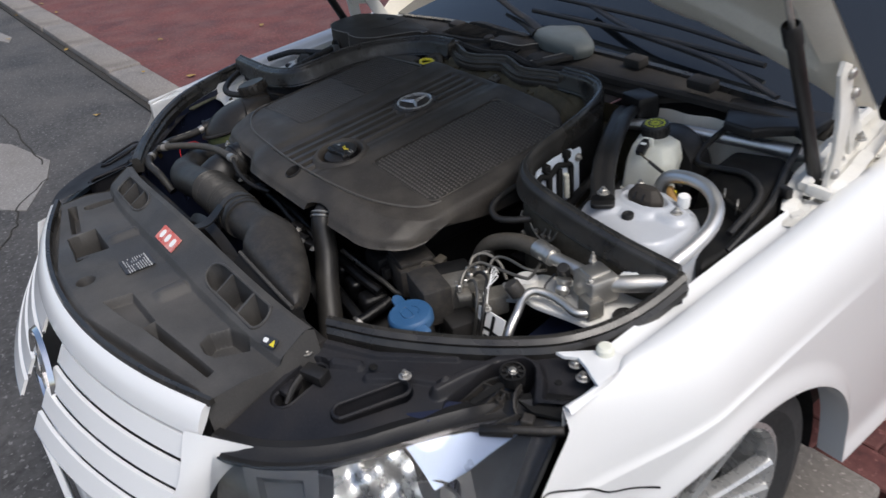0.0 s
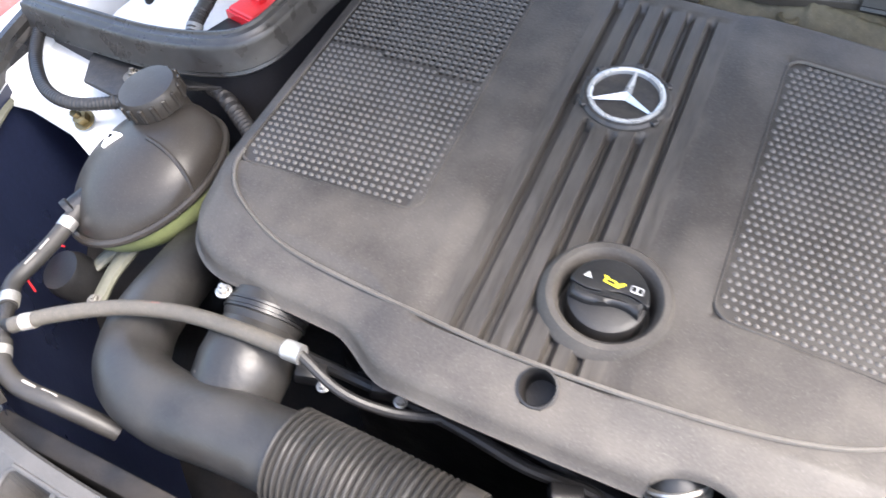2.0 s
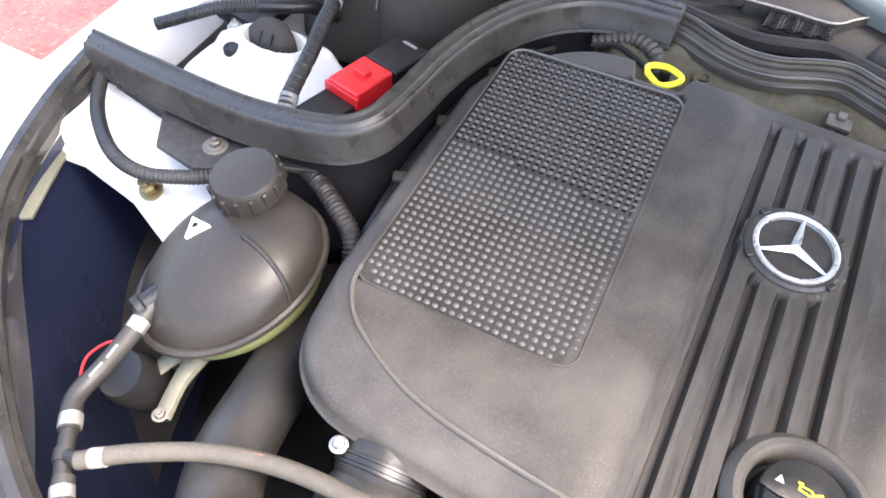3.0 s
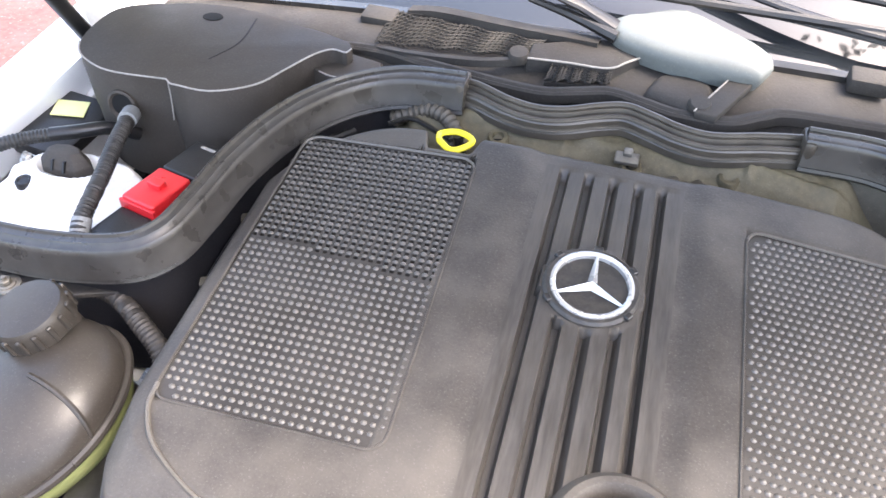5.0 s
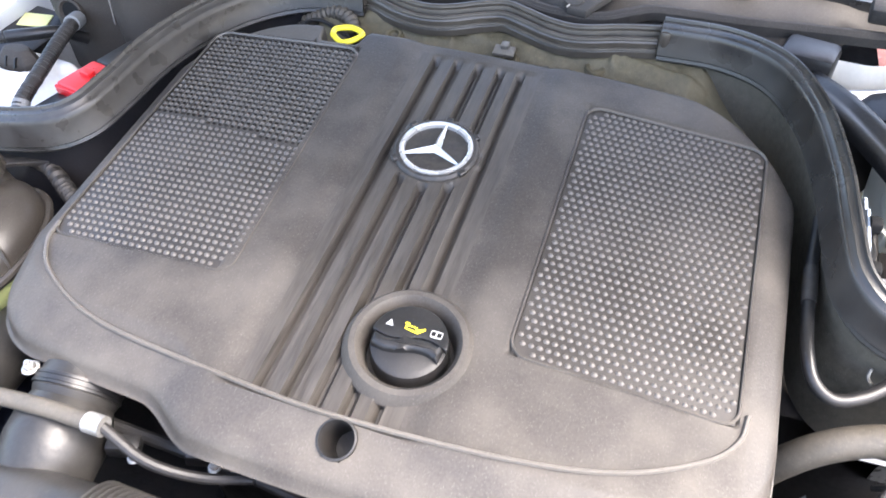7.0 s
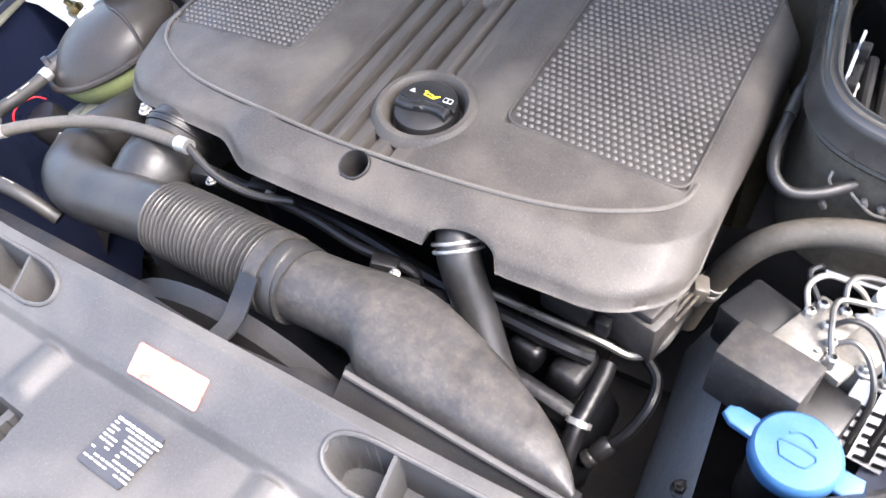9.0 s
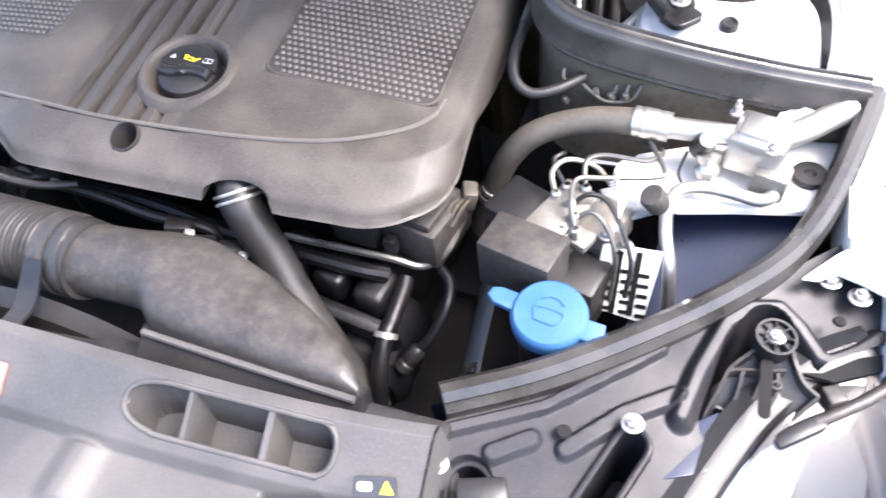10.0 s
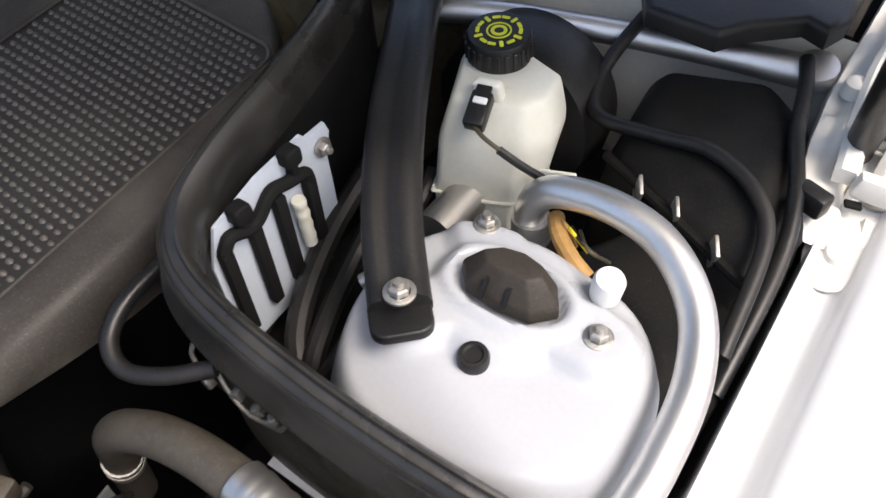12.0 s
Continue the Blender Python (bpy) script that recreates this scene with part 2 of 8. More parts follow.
M_LENS = glass_mat("clear_lens", (0.95, 0.96, 0.97), 0.03)
M_SATIN = mat("satin_grey_lamp_plastic", (0.11, 0.11, 0.108), 0.42, 0.3, var=0.2, scale=25, fine=200, bump=0.05, stain=(0.08, 0.075, 0.065), stain_amt=0.5)
M_REFL = mat("satin_reflector", (0.80, 0.79, 0.75), 0.30, 0.9, var=0.12, scale=60, fine=200, bump=0.15)
M_BLADE = mat("pale_polished_blade", (0.40, 0.48, 0.64), 0.30, 0.3, var=0.05, bump=0.0, rough_var=0.04)
M_GLASS = mat("tinted_windscreen_glass", (0.01, 0.012, 0.014), 0.03, var=0.05, bump=0.0, rough_var=0.01)
M_GLASS.node_tree.nodes["Principled BSDF"].inputs["IOR"].default_value = 1.65


# ---- building helpers ----
def base(ob):
    p = Vector((0, 0, 0))
    while ob:
        p += ob.location
        ob = ob.parent
    return p


def link(name, bm, material, sharp=35.0):
    bmesh.ops.recalc_face_normals(bm, faces=bm.faces)
    for f in bm.faces:
        f.smooth = True
    lim = radians(sharp)
    for e in bm.edges:
        if len(e.link_faces) != 2 or e.calc_face_angle(0.0) > lim:
            e.smooth = False
    me = bpy.data.meshes.new(name)
    bm.to_mesh(me)
    bm.free()
    me.materials.append(material)
    return new(name, me)


def part(name, bm, material, parent, label="", sharp=35.0):
    bmesh.ops.translate(bm, verts=bm.verts, vec=-base(parent))
    ob = link(name, bm, material, sharp)
    ob.parent = parent
    return tagged(ob, label)


def thing(name, at, label, category, group="", kind=""):
    ob = new(name)
    ob.empty_display_size = 0.05
    ob.location = at
    return tagged(ob, label, category, group, kind)


def whole(name, bm, material, at, label, category, group="", kind="", sharp=35.0):
    bmesh.ops.translate(bm, verts=bm.verts, vec=-Vector(at))
    ob = link(name, bm, material, sharp)
    ob.location = at
    return tagged(ob, label, category, group, kind)


def curve_points(pts, steps=8):
    """Catmull-Rom through pts (tuples of any length)."""
    p = [np.array(q, float) for q in pts]
    if len(p) == 2:
        return [p[0] + (p[1] - p[0]) * k / steps for k in range(steps + 1)]
    p = [2 * p[0] - p[1]] + p + [2 * p[-1] - p[-2]]
    out = []
    for i in range(1, len(p) - 2):
        a, b, c, d = p[i - 1 : i + 3]
        for k in range(steps):
            t = k / steps
            out.append(0.5 * (2 * b + (c - a) * t + (2 * a - 5 * b + 4 * c - d) * t * t + (3 * b - a - 3 * c + d) * t ** 3))
    out.append(p[-2])
    return out


def tube(pts, r, n=14, steps=8, rib=0.0, ribs=0, bm=None, flat=1.0):
    """A tube through pts. r: number or one for each point. ribs: rings along it, of height rib. flat: its height over its width."""
    bm = bm or bmesh.new()
    rad = list(r) if isinstance(r, (list, tuple)) else [r] * len(pts)
    if ribs:
        steps = max(steps, int(ribs * 4 / max(1, len(pts) - 1)))
    q = curve_points([(*p, k) for p, k in zip(pts, rad)], steps)
    c = [Vector(v[:3]) for v in q]
    rr = [v[3] for v in q]
    total = [0.0]
    for a, b in zip(c, c[1:]):
        total.append(total[-1] + (b - a).length)
    side = None
    rings = []
    for i, p in enumerate(c):
        t = (c[min(i + 1, len(c) - 1)] - c[max(i - 1, 0)]).normalized()
        if side is None:
            side = t.cross(Vector((0, 0, 1)))
            side = side.normalized() if side.length > 0.05 else t.cross(Vector((0, 1, 0))).normalized()
        side = (side - t * side.dot(t)).normalized()
        up = side.cross(t)
        k = rr[i] + (rib * math.sin(2 * math.pi * ribs * total[i] / total[-1]) if ribs else 0)
        rings.append([bm.verts.new(p + side * (k * math.cos(a)) + up * (k * flat * math.sin(a))) for a in (2 * math.pi * j / n for j in range(n))])
    for a, b in zip(rings, rings[1:]):
        for j in range(n):
            bm.faces.new((a[j], a[(j + 1) % n], b[(j + 1) % n], b[j]))
    bm.faces.new(rings[0][::-1])
    bm.faces.new(rings[-1])
    return bm


def sweep(pts, profile, steps=8, bm=None, closed=True):
    """A profile of (side, up) points carried along pts; up stays vertical."""
    bm = bm or bmesh.new()
    c = [Vector(v) for v in curve_points(pts, steps)]
    rings = []
    for i, p in enumerate(c):
        t = c[min(i + 1, len(c) - 1)] - c[max(i - 1, 0)]
        t.z = 0
        t.normalize()
        side = Vector((t.y, -t.x, 0))
        rings.append([bm.verts.new(p + side * a + Vector((0, 0, b))) for a, b in profile])
    m = len(profile)
    for a, b in zip(rings, rings[1:]):
        for j in range(m if closed else m - 1):
            bm.faces.new((a[j], a[(j + 1) % m], b[(j + 1) % m], b[j]))
    if closed:
        bm.faces.new(rings[0][::-1])
        bm.faces.new(rings[-1])
    return bm


def box(c, size, bev=0.003, rot=(0, 0, 0), seg=2, bm=None, taper=1.0):
    b = bmesh.new()
    bmesh.ops.create_cube(b, size=1.0)
    for v in b.verts:
        k = taper if v.co.z > 0 else 1.0
        v.co = Vector((v.co.x * size[0] * k, v.co.y * size[1] * k, v.co.z * size[2]))
    if bev:
        bmesh.ops.bevel(b, geom=b.edges[:], offset=bev, segments=seg, profile=0.5, affect="EDGES")
    b.transform(pose(*c, *rot))
    return merge(bm, b)


def merge(bm, b):
    if bm is None:
        return b
    me = bpy.data.meshes.new("tmp")
    b.to_mesh(me)
    b.free()
    bm.from_mesh(me)
    bpy.data.meshes.remove(me)
    return bm


def lathe(profile, m, n=32, bm=None, squash=(1, 1)):
    """Turned from (radius, height) points round the local z of the pose m."""
    bm = bm or bmesh.new()
    rings = []
    for r, z in profile:
        if r < 1e-6:
            rings.append([bm.verts.new(m @ Vector((0, 0, z)))])
        else:
            rings.append([bm.verts.new(m @ Vector((r * squash[0] * math.cos(a), r * squash[1] * math.sin(a), z))) for a in (2 * math.pi * j / n for j in range(n))])
    for a, b in zip(rings, rings[1:]):
        for j in range(n):
            f = [a[j % len(a)], a[(j + 1) % len(a)], b[(j + 1) % len(b)], b[j % len(b)]]
            f = list(dict.fromkeys(f))
            if len(f) > 2:
                bm.faces.new(f)
    return bm


def prism(outline, z0, z1, bev=0.0, m=None, bm=None):
    """An outline of (x, y) points raised from z0 to z1; bev rounds its upper edge."""
    b = bmesh.new()
    low = [b.verts.new((x, y, z0)) for x, y in outline]
    f = b.faces.new(low)
    top = bmesh.ops.extrude_face_region(b, geom=[f])
    vs = [v for v in top["geom"] if isinstance(v, bmesh.types.BMVert)]
    for v in vs:
        v.co.z = z1
    if bev:
        es = [e for e in b.edges if all(v in vs for v in e.verts)]
        bmesh.ops.bevel(b, geom=es, offset=bev, segments=3, profile=0.5, affect="EDGES")
    if m:
        b.transform(m)
    return merge(bm, b)


def loft(rings, bev=0.0, seg=3):
    """A closed body through outlines of (x, y, z) points, all of one length; bev rounds its edges."""
    b = bmesh.new()
    vs = [[b.verts.new(p) for p in ring] for ring in rings]
    for lo_, hi in zip(vs, vs[1:]):
        for k in range(len(lo_)):
            n = (k + 1) % len(lo_)
            b.faces.new((lo_[k], lo_[n], hi[n], hi[k]))
    b.faces.new(vs[0][::-1])
    b.faces.new(vs[-1])
    if bev:
        bmesh.ops.bevel(b, geom=b.edges[:], offset=bev, segments=seg, profile=0.5, affect="EDGES", clamp_overlap=True)
    return b


def sheet(nu, nv, f, thick=0.0):
    """A sheet of points f(u, v), u and v from 0 to 1; thick: how far a second skin lies below it."""
    bm = bmesh.new()
    g = [[bm.verts.new(f(i / nu, j / nv)) for j in range(nv + 1)] for i in range(nu + 1)]
    for i in range(nu):
        for j in range(nv):
            bm.faces.new((g[i][j], g[i + 1][j], g[i + 1][j + 1], g[i][j + 1]))
    if thick:
        h = [[bm.verts.new(g[i][j].co - Vector((0, 0, thick))) for j in range(nv + 1)] for i in range(nu + 1)]
        for i in range(nu):
            for j in range(nv):
                bm.faces.new((h[i][j], h[i][j + 1], h[i + 1][j + 1], h[i + 1][j]))
        rim = [(i, 0) for i in range(nu)] + [(nu, j) for j in range(nv)] + [(i, nv) for i in range(nu, 0, -1)] + [(0, j) for j in range(nv, 0, -1)]
        for (a, b), (c, d) in zip(rim, rim[1:] + rim[:1]):
            bm.faces.new((g[a][b], h[a][b], h[c][d], g[c][d]))
    return bm


def smooth(x, a, b):
    t = min(1.0, max(0.0, (x - a) / (b - a)))
    return t * t * (3 - 2 * t)


def rounded(w, h, r, n=6, cx=0.0, cy=0.0):
    """The outline of a rounded rectangle."""
    out = []
    for sx, sy, a0 in ((1, 1, 0), (-1, 1, 90), (-1, -1, 180), (1, -1, 270)):
        for k in range(n + 1):
            a = radians(a0 + 90 * k / n)
            out.append((cx + sx * (w / 2 - r) + r * math.cos(a), cy + sy * (h / 2 - r) + r * math.sin(a)))
    return out


def bolt(parent, at, r=0.007, h=0.006, name="bolt", material=None, tilt=(0, 0, 0)):
    m = pose(*at, *tilt)
    bm = lathe([(r * 1.5, 0), (r * 1.5, h * 0.25), (r * 1.35, h * 0.32), (r, h * 0.34)], m, 20)
    lathe([(r, h * 0.3), (r, h), (r * 0.85, h * 1.15), (0, h * 1.15)], m, 6, bm)
    lathe([(r * 0.45, h * 1.1), (r * 0.45, h * 1.7), (0, h * 1.75)], m, 12, bm)
    return part(name, bm, material or M_STEEL, parent)


# ---- ground ----
GROUND = 0.13


def ground_sheet(x0, x1, y0, y1, z):
    bm = bmesh.new()
    bm.faces.new([bm.verts.new(p) for p in ((x0, y0, z), (x1, y0, z), (x1, y1, z), (x0, y1, z))])
    return bm


tagged(link("ground", ground_sheet(-400, 400, -400, 400, GROUND), M_ASPHALT), "grey worn asphalt road under the car", "road", kind="structure")
pavement = tagged(link("pavement", prism([(-60, 0.53), (60, 0.53), (60, 40), (-60, 40)], GROUND - 0.1, GROUND + 0.022, 0.0), M_REDPAVE), "dull red pavement with scattered dry leaves", "pavement", kind="structure")
kerb = thing("kerb", (0, 0.41, GROUND), "long row of worn pale kerb stones", "kerb", kind="structure")
stone_mesh = None
for k in range(-12, 8):
    if stone_mesh is None:
        st = part("stone", box((0, 0.41, GROUND), (0.985, 0.225, 0.09), 0.014), M_KERB, kerb)
        stone_mesh = st.data
    else:
        st = new("stone", stone_mesh)
        st.parent = kerb
    st.location = (k * 1.0 + 0.37, random.uniform(-0.008, 0.008), random.uniform(-0.006, 0.004))
    st.rotation_euler = (0, 0, random.uniform(-0.006, 0.006))
tagged(link("road_patch", prism([(-3.60, -0.66), (-3.31, -0.48), (-2.87, -0.375), (-2.64, -0.44), (-2.32, -0.60), (-2.49, -0.74), (-2.95, -0.92), (-3.7, -0.95)], GROUND - 0.02, GROUND + 0.004), M_CONC), "pale cracked concrete patch in the road", "concrete patch", kind="structure")
tagged(link("road_patch", prism([(-8.6, -0.2), (-6.2, 0.06), (-6.0, 0.0), (-8.0, -0.5)], GROUND - 0.02, GROUND + 0.004), M_CONC), "pale concrete patch beside the kerb", "concrete patch", kind="structure")
paving = thing("brick_paving", (1.0, 1.0, GROUND), "dull red brick paving behind the kerb", "paving", kind="structure")
bb = part("brick", box((0, 0, GROUND), (0.196, 0.096, 0.056), 0.004, seg=1), M_REDPAVE, paving)
brick_mesh = bb.data
for v in brick_mesh.vertices:
    v.co += Vector((1.0, 1.0, 0.0))
bb.location = (-0.4, -0.42, 0.0)
for i in range(9):
    for j in range(14):
        if (i, j) == (0, 0):
            continue
        s = new("brick", brick_mesh)
        s.parent = paving
        s.location = (-0.4 + i * 0.2 + (j % 2) * 0.1, -0.42 + j * 0.1, random.uniform(-0.002, 0.002))

part("gutter_dirt", sweep([(-12, 0.275, GROUND + 0.003), (-8, 0.285, GROUND + 0.003), (-5, 0.278, GROUND + 0.003), (-3, 0.284, GROUND + 0.003), (-1, 0.276, GROUND + 0.003), (4, 0.282, GROUND + 0.003)], [(-0.030, -0.004), (-0.020, 0.003), (0.030, 0.010), (0.030, -0.004)], 8), M_ASPHALT_DARK, kerb, "dark dirt in the gutter")
crack_bm = bmesh.new()
for pts in ([(-4.22, -0.45), (-3.58, -0.41), (-3.14, -0.42), (-2.78, -0.41)], [(-2.64, -0.44), (-2.40, -0.62), (-2.20, -0.66), (-1.95, -0.80)]):
    line = []
    for (ax, ay), (bx, by) in zip(pts, pts[1:]):
        for q in range(5):
            line.append((ax + (bx - ax) * q / 5 + random.uniform(-0.015, 0.015), ay + (by - ay) * q / 5 + random.uniform(-0.012, 0.012), GROUND + 0.004))
    tube(line, 0.0045, 6, 2, flat=0.3, bm=crack_bm)
tagged(link("road_crack", crack_bm, M_ASPHALT_DARK), "thin dark cracks in the worn road", "crack", kind="structure")

leaf_bm = bmesh.new()
for k in range(60):
    x, y = random.uniform(-9, -1.6), random.uniform(-1.2, 4.0)
    z = GROUND + (0.03 if y > 0.53 else (0.052 if y > 0.29 else 0.008))
    a, s = random.uniform(0, 6.28), random.uniform(0.02, 0.045)
    ring = [leaf_bm.verts.new((x + s * w * math.cos(a + q), y + s * w * math.sin(a + q), z + random.uniform(0, 0.012))) for q, w in ((0, 1), (0.9, 0.6), (2.2, 0.6), (3.14, 0.9), (4.1, 0.55), (5.4, 0.6))]
    leaf_bm.faces.new(ring)
tagged(link("fallen_leaves", leaf_bm, M_LEAF), "scattered dry yellow-brown leaves on the pavement", "leaves", kind="stuff")

# ---- car body ----
def lerp_curve(pts, u):
    q = u * (len(pts) - 1)
    i = min(len(pts) - 2, int(q))
    return Vector(pts[i]).lerp(Vector(pts[i + 1]), q - i)


car = thing("car", (0, 0.6, GROUND), "white car parked across a kerb with its bonnet open", "car")


ARCH = (-0.04, 0.385, 0.355)


def fender_pts(sgn):
    tops = [(0.699, 0.845), (0.701, 0.886), (0.704, 0.8895), (0.709, 0.884), (0.722, 0.880), (0.731, 0.885), (0.737, 0.897), (0.752, 0.903), (0.770, 0.902), (0.792, 0.889), (0.812, 0.862), (0.824, 0.830), (0.831, 0.790)]
    tops = [(p[0], p[1]) for p in curve_points([(a, b, 0) for a, b in tops], 4)]

    def f(u, v):
        k = v * 22
        if k <= 10:
            q = k * 4.8
            i = min(47, int(q))
            a, b = tops[i], tops[i + 1]
            x, z = a[0] + (b[0] - a[0]) * (q - i), a[1] + (b[1] - a[1]) * (q - i)
        else:
            x, z = 0.831, 0.790 - 0.41 * min(1.0, (k - 10) / 10)
        y0 = -0.325 - 1.0 * max(0.0, 0.872 - max(z, 0.66)) * smooth(k, 4, 6)
        y = y0 + u * (0.655 - y0)
        lift = 0.085 * (y + 0.14)
        back = smooth(-y, 0.10, 0.40)
        low = 0.38
        if abs(y - ARCH[0]) < ARCH[2]:
            low = max(low, ARCH[1] + math.sqrt(ARCH[2] ** 2 - (y - ARCH[0]) ** 2))
        if k <= 10:
            z += lift
        elif k <= 20:
            w = (k - 10) / 10
            z = 0.790 + lift + (low - 0.790 - lift) * w
            near = smooth(z, low + 0.05, low + 0.0)
            x = 0.831 + 0.006 * math.sin(math.pi * min(1, (0.85 - z) * 2.5)) + 0.008 * near
        else:
            w = (k - 20) / 2
            z = low + 0.004 * w
            x = 0.839 - 0.05 * w
        if k <= 10:
            z += smooth(-y, 0.205, 0.250) * max(0.0, 0.893 + lift - z) * smooth(k, 1.0, 2.2) * smooth(k, 7.5, 5.0)
        x += 0.037 * smooth(-y, 0.205, 0.250) * max(0.0, min(1.0, (0.775 - x) / 0.070)) * smooth(k, 10.0, 8.0)
        x -= 0.072 * back * smooth(k, 4, 9)
        z -= 0.02 * back * max(0, min(1, (k - 5) / 5))
        return Vector((sgn * (x + (0.012 if sgn < 0 else 0)), y, z + (0.042 if sgn < 0 else 0)))

    return f


for sgn, where in ((1, "beside the brake reservoir"), (-1, "beside the coolant tank")):
    part("fender", sheet(100, 88, fender_pts(sgn)), M_WHITE, car, "glossy white front wing " + where, 70)
    wing = fender_pts(sgn)
    skin = [wing(i / 60, j / 60) for i in range(26) for j in range(20, 52)]
    seam = []
    for k in range(9):
        y, z = -0.41 + 0.20 * k / 8, 0.790 - 0.075 * k / 8 + (0.042 if sgn < 0 else 0)
        seam.append(tuple(sorted(skin, key=lambda q: (q.y - y) ** 2 + (q.z - z) ** 2)[0]))
    part("panel_gap", tube(seam, 0.0016, 6, 3), M_INK, car, "thin dark joint between wing and bumper")
    part("door_panel", sheet(30, 14, lambda u, v, s=sgn: Vector((s * (0.775 + 0.05 * math.sin(math.pi * min(1, v * 1.1 + 0.12))), 0.66 + u * 1.05, 0.97 - 0.60 * v + 0.03 * u * (1 - v)))), M_WHITE, car)
    part("rear_side_panel", sheet(40, 14, lambda u, v, s=sgn: Vector((s * (0.775 + 0.05 * math.sin(math.pi * min(1, v * 1.1 + 0.12)) - 0.1 * u ** 3), 1.715 + u * 2.1, 1.0 - 0.60 * v + 0.02 * u * (1 - v)))), M_WHITE, car)
    part("side_window", sheet(24, 6, lambda u, v, s=sgn: Vector((s * (0.79 - 0.2 * v), 0.75 + 0.55 * v + (2.3 - 0.75 * v) * u, 0.975 + 0.40 * v))), M_GLASS, car)
    # inner wing: liner and painted upper strip
    part("wheel_housing", sheet(24, 10, lambda u, v, s=sgn: Vector((s * (0.78 - 0.25 * v), ARCH[0] + 0.348 * math.cos(math.pi * u), ARCH[1] + 0.348 * math.sin(math.pi * u)))), M_DARK, car)

part("roof", sheet(24, 24, lambda u, v: Vector(((u - 0.5) * 1.18, 1.25 + 1.5 * v, 1.375 + 0.06 * math.sin(math.pi * u) + 0.03 * math.sin(math.pi * v))), 0.01), M_WHITE, car)
part("windscreen", sheet(30, 20, lambda u, v: Vector(((2 * u - 1) * (0.70 - 0.12 * v), 0.405 + 0.045 * (2 * u - 1) ** 2 + 0.86 * v, 1.022 - 0.03 * (2 * u - 1) ** 2 + 0.38 * v - 0.03 * v * v)), 0.006), M_GLASS, car, "tinted windscreen reflecting the sky")
part("rear_window", sheet(20, 10, lambda u, v: Vector(((2 * u - 1) * 0.58, 2.72 + 0.6 * v, 1.38 - 0.36 * v)), 0.006), M_GLASS, car)
part("boot_lid", sheet(20, 12, lambda u, v: Vector(((2 * u - 1) * 0.70, 3.30 + 0.5 * v, 1.03 - 0.12 * v * v - 0.02 * (2 * u - 1) ** 2)), 0.01), M_WHITE, car)
part("rear_bumper", sheet(20, 10, lambda u, v: Vector(((2 * u - 1) * 0.78, 3.80 + 0.06 * math.sin(math.pi * v) - 0.12 * (2 * u - 1) ** 4, 0.93 - 0.55 * v))), M_WHITE, car)
part("underbody", box((0, 1.9, 0.36), (1.4, 3.9, 0.12), 0.03), M_DARK, car)


def wheel(x, y, sgn, z=GROUND + 0.300):
    m = pose(x, y, z, 0, 90 * sgn, 0) @ Matrix.Scale(0.95, 4)
    w = thing("wheel", (x, y, z), "", "")
    w.parent = car
    w.location = Vector((x, y, z)) - car.location
    w.name = "wheel"
    part("tyre", lathe([(0.225, -0.09), (0.26, -0.108), (0.298, -0.10), (0.314, -0.075), (0.316, 0), (0.314, 0.075), (0.298, 0.10), (0.26, 0.108), (0.225, 0.09), (0.225, -0.09)], m, 56), M_TYRE, w, "black rubber tyre")
    bm = lathe([(0.226, -0.09), (0.228, 0.092), (0.218, 0.094), (0.208, 0.085), (0.200, 0.03), (0.2, -0.09)], m, 56)
    lathe([(0, 0.055), (0.028, 0.055), (0.034, 0.048), (0.07, 0.04), (0.075, 0.02), (0, 0.02)], m, 40, bm)
    for k in range(5):
        for d in (-0.16, 0.16):
            a = 2 * math.pi * k / 5 + d + 0.3
            p = [m @ Vector((r * math.cos(a * q), r * math.sin(a * q), h)) for r, q, h in ((0.05, 1, 0.04), (0.12, 1, 0.06), (0.212, 1, 0.078))]
            tube(p, [0.02, 0.016, 0.018], 8, 5, bm=bm, flat=0.5)
    part("rim", bm, M_SILVER, w, "silver alloy rim with paired spokes")
    part("brake_disc", lathe([(0.06, -0.02), (0.15, -0.02), (0.15, 0.0), (0.06, 0.0)], m, 40), M_STEEL, w)
    return w


wheel(0.695, -0.04, 1)
wheel(-0.695, -0.04, -1)
wheel(0.70, 2.70, 1, GROUND + 0.30)
wheel(-0.70, 2.70, -1, GROUND + 0.30)

# bonnet, raised on its struts
TH = radians(49)


def bonnet_f(drop):
    def f(u, v):
        x = (2 * u - 1) * (0.735 - 0.05 * v)
        crown = 0.085 * (1 - (x / 0.74) ** 2) - 0.03 * v * v
        lead = 0.075 + 0.16 * (1 - (x / 0.74) ** 2)
        a = lead + v * (1.08 - 0.10 * (x / 0.7) ** 2 - lead)
        n = crown - drop
        return Vector((x, 0.44 - a * math.cos(TH) + n * math.sin(TH), 0.985 + a * math.sin(TH) + n * math.cos(TH)))
    return f


bonnet = part("bonnet", sheet(36, 30, bonnet_f(0.0)), M_WHITE, car, "white bonnet propped open")


def bonnet_inner(u, v):
    e = min(u, 1 - u, v, 1 - v)
    ribs = max(smooth(abs(u - 0.5), 0.05, 0.02), smooth(abs(abs(u - 0.5) - 0.26), 0.045, 0.02), smooth(abs(v - 0.08), 0.06, 0.03), smooth(abs(v - 0.55), 0.05, 0.025))
    k = bonnet_f(0.004 + 0.032 * smooth(e, 0.0, 0.03) - 0.018 * (1 - ribs) * smooth(e, 0.02, 0.05))(u, v)
    return k


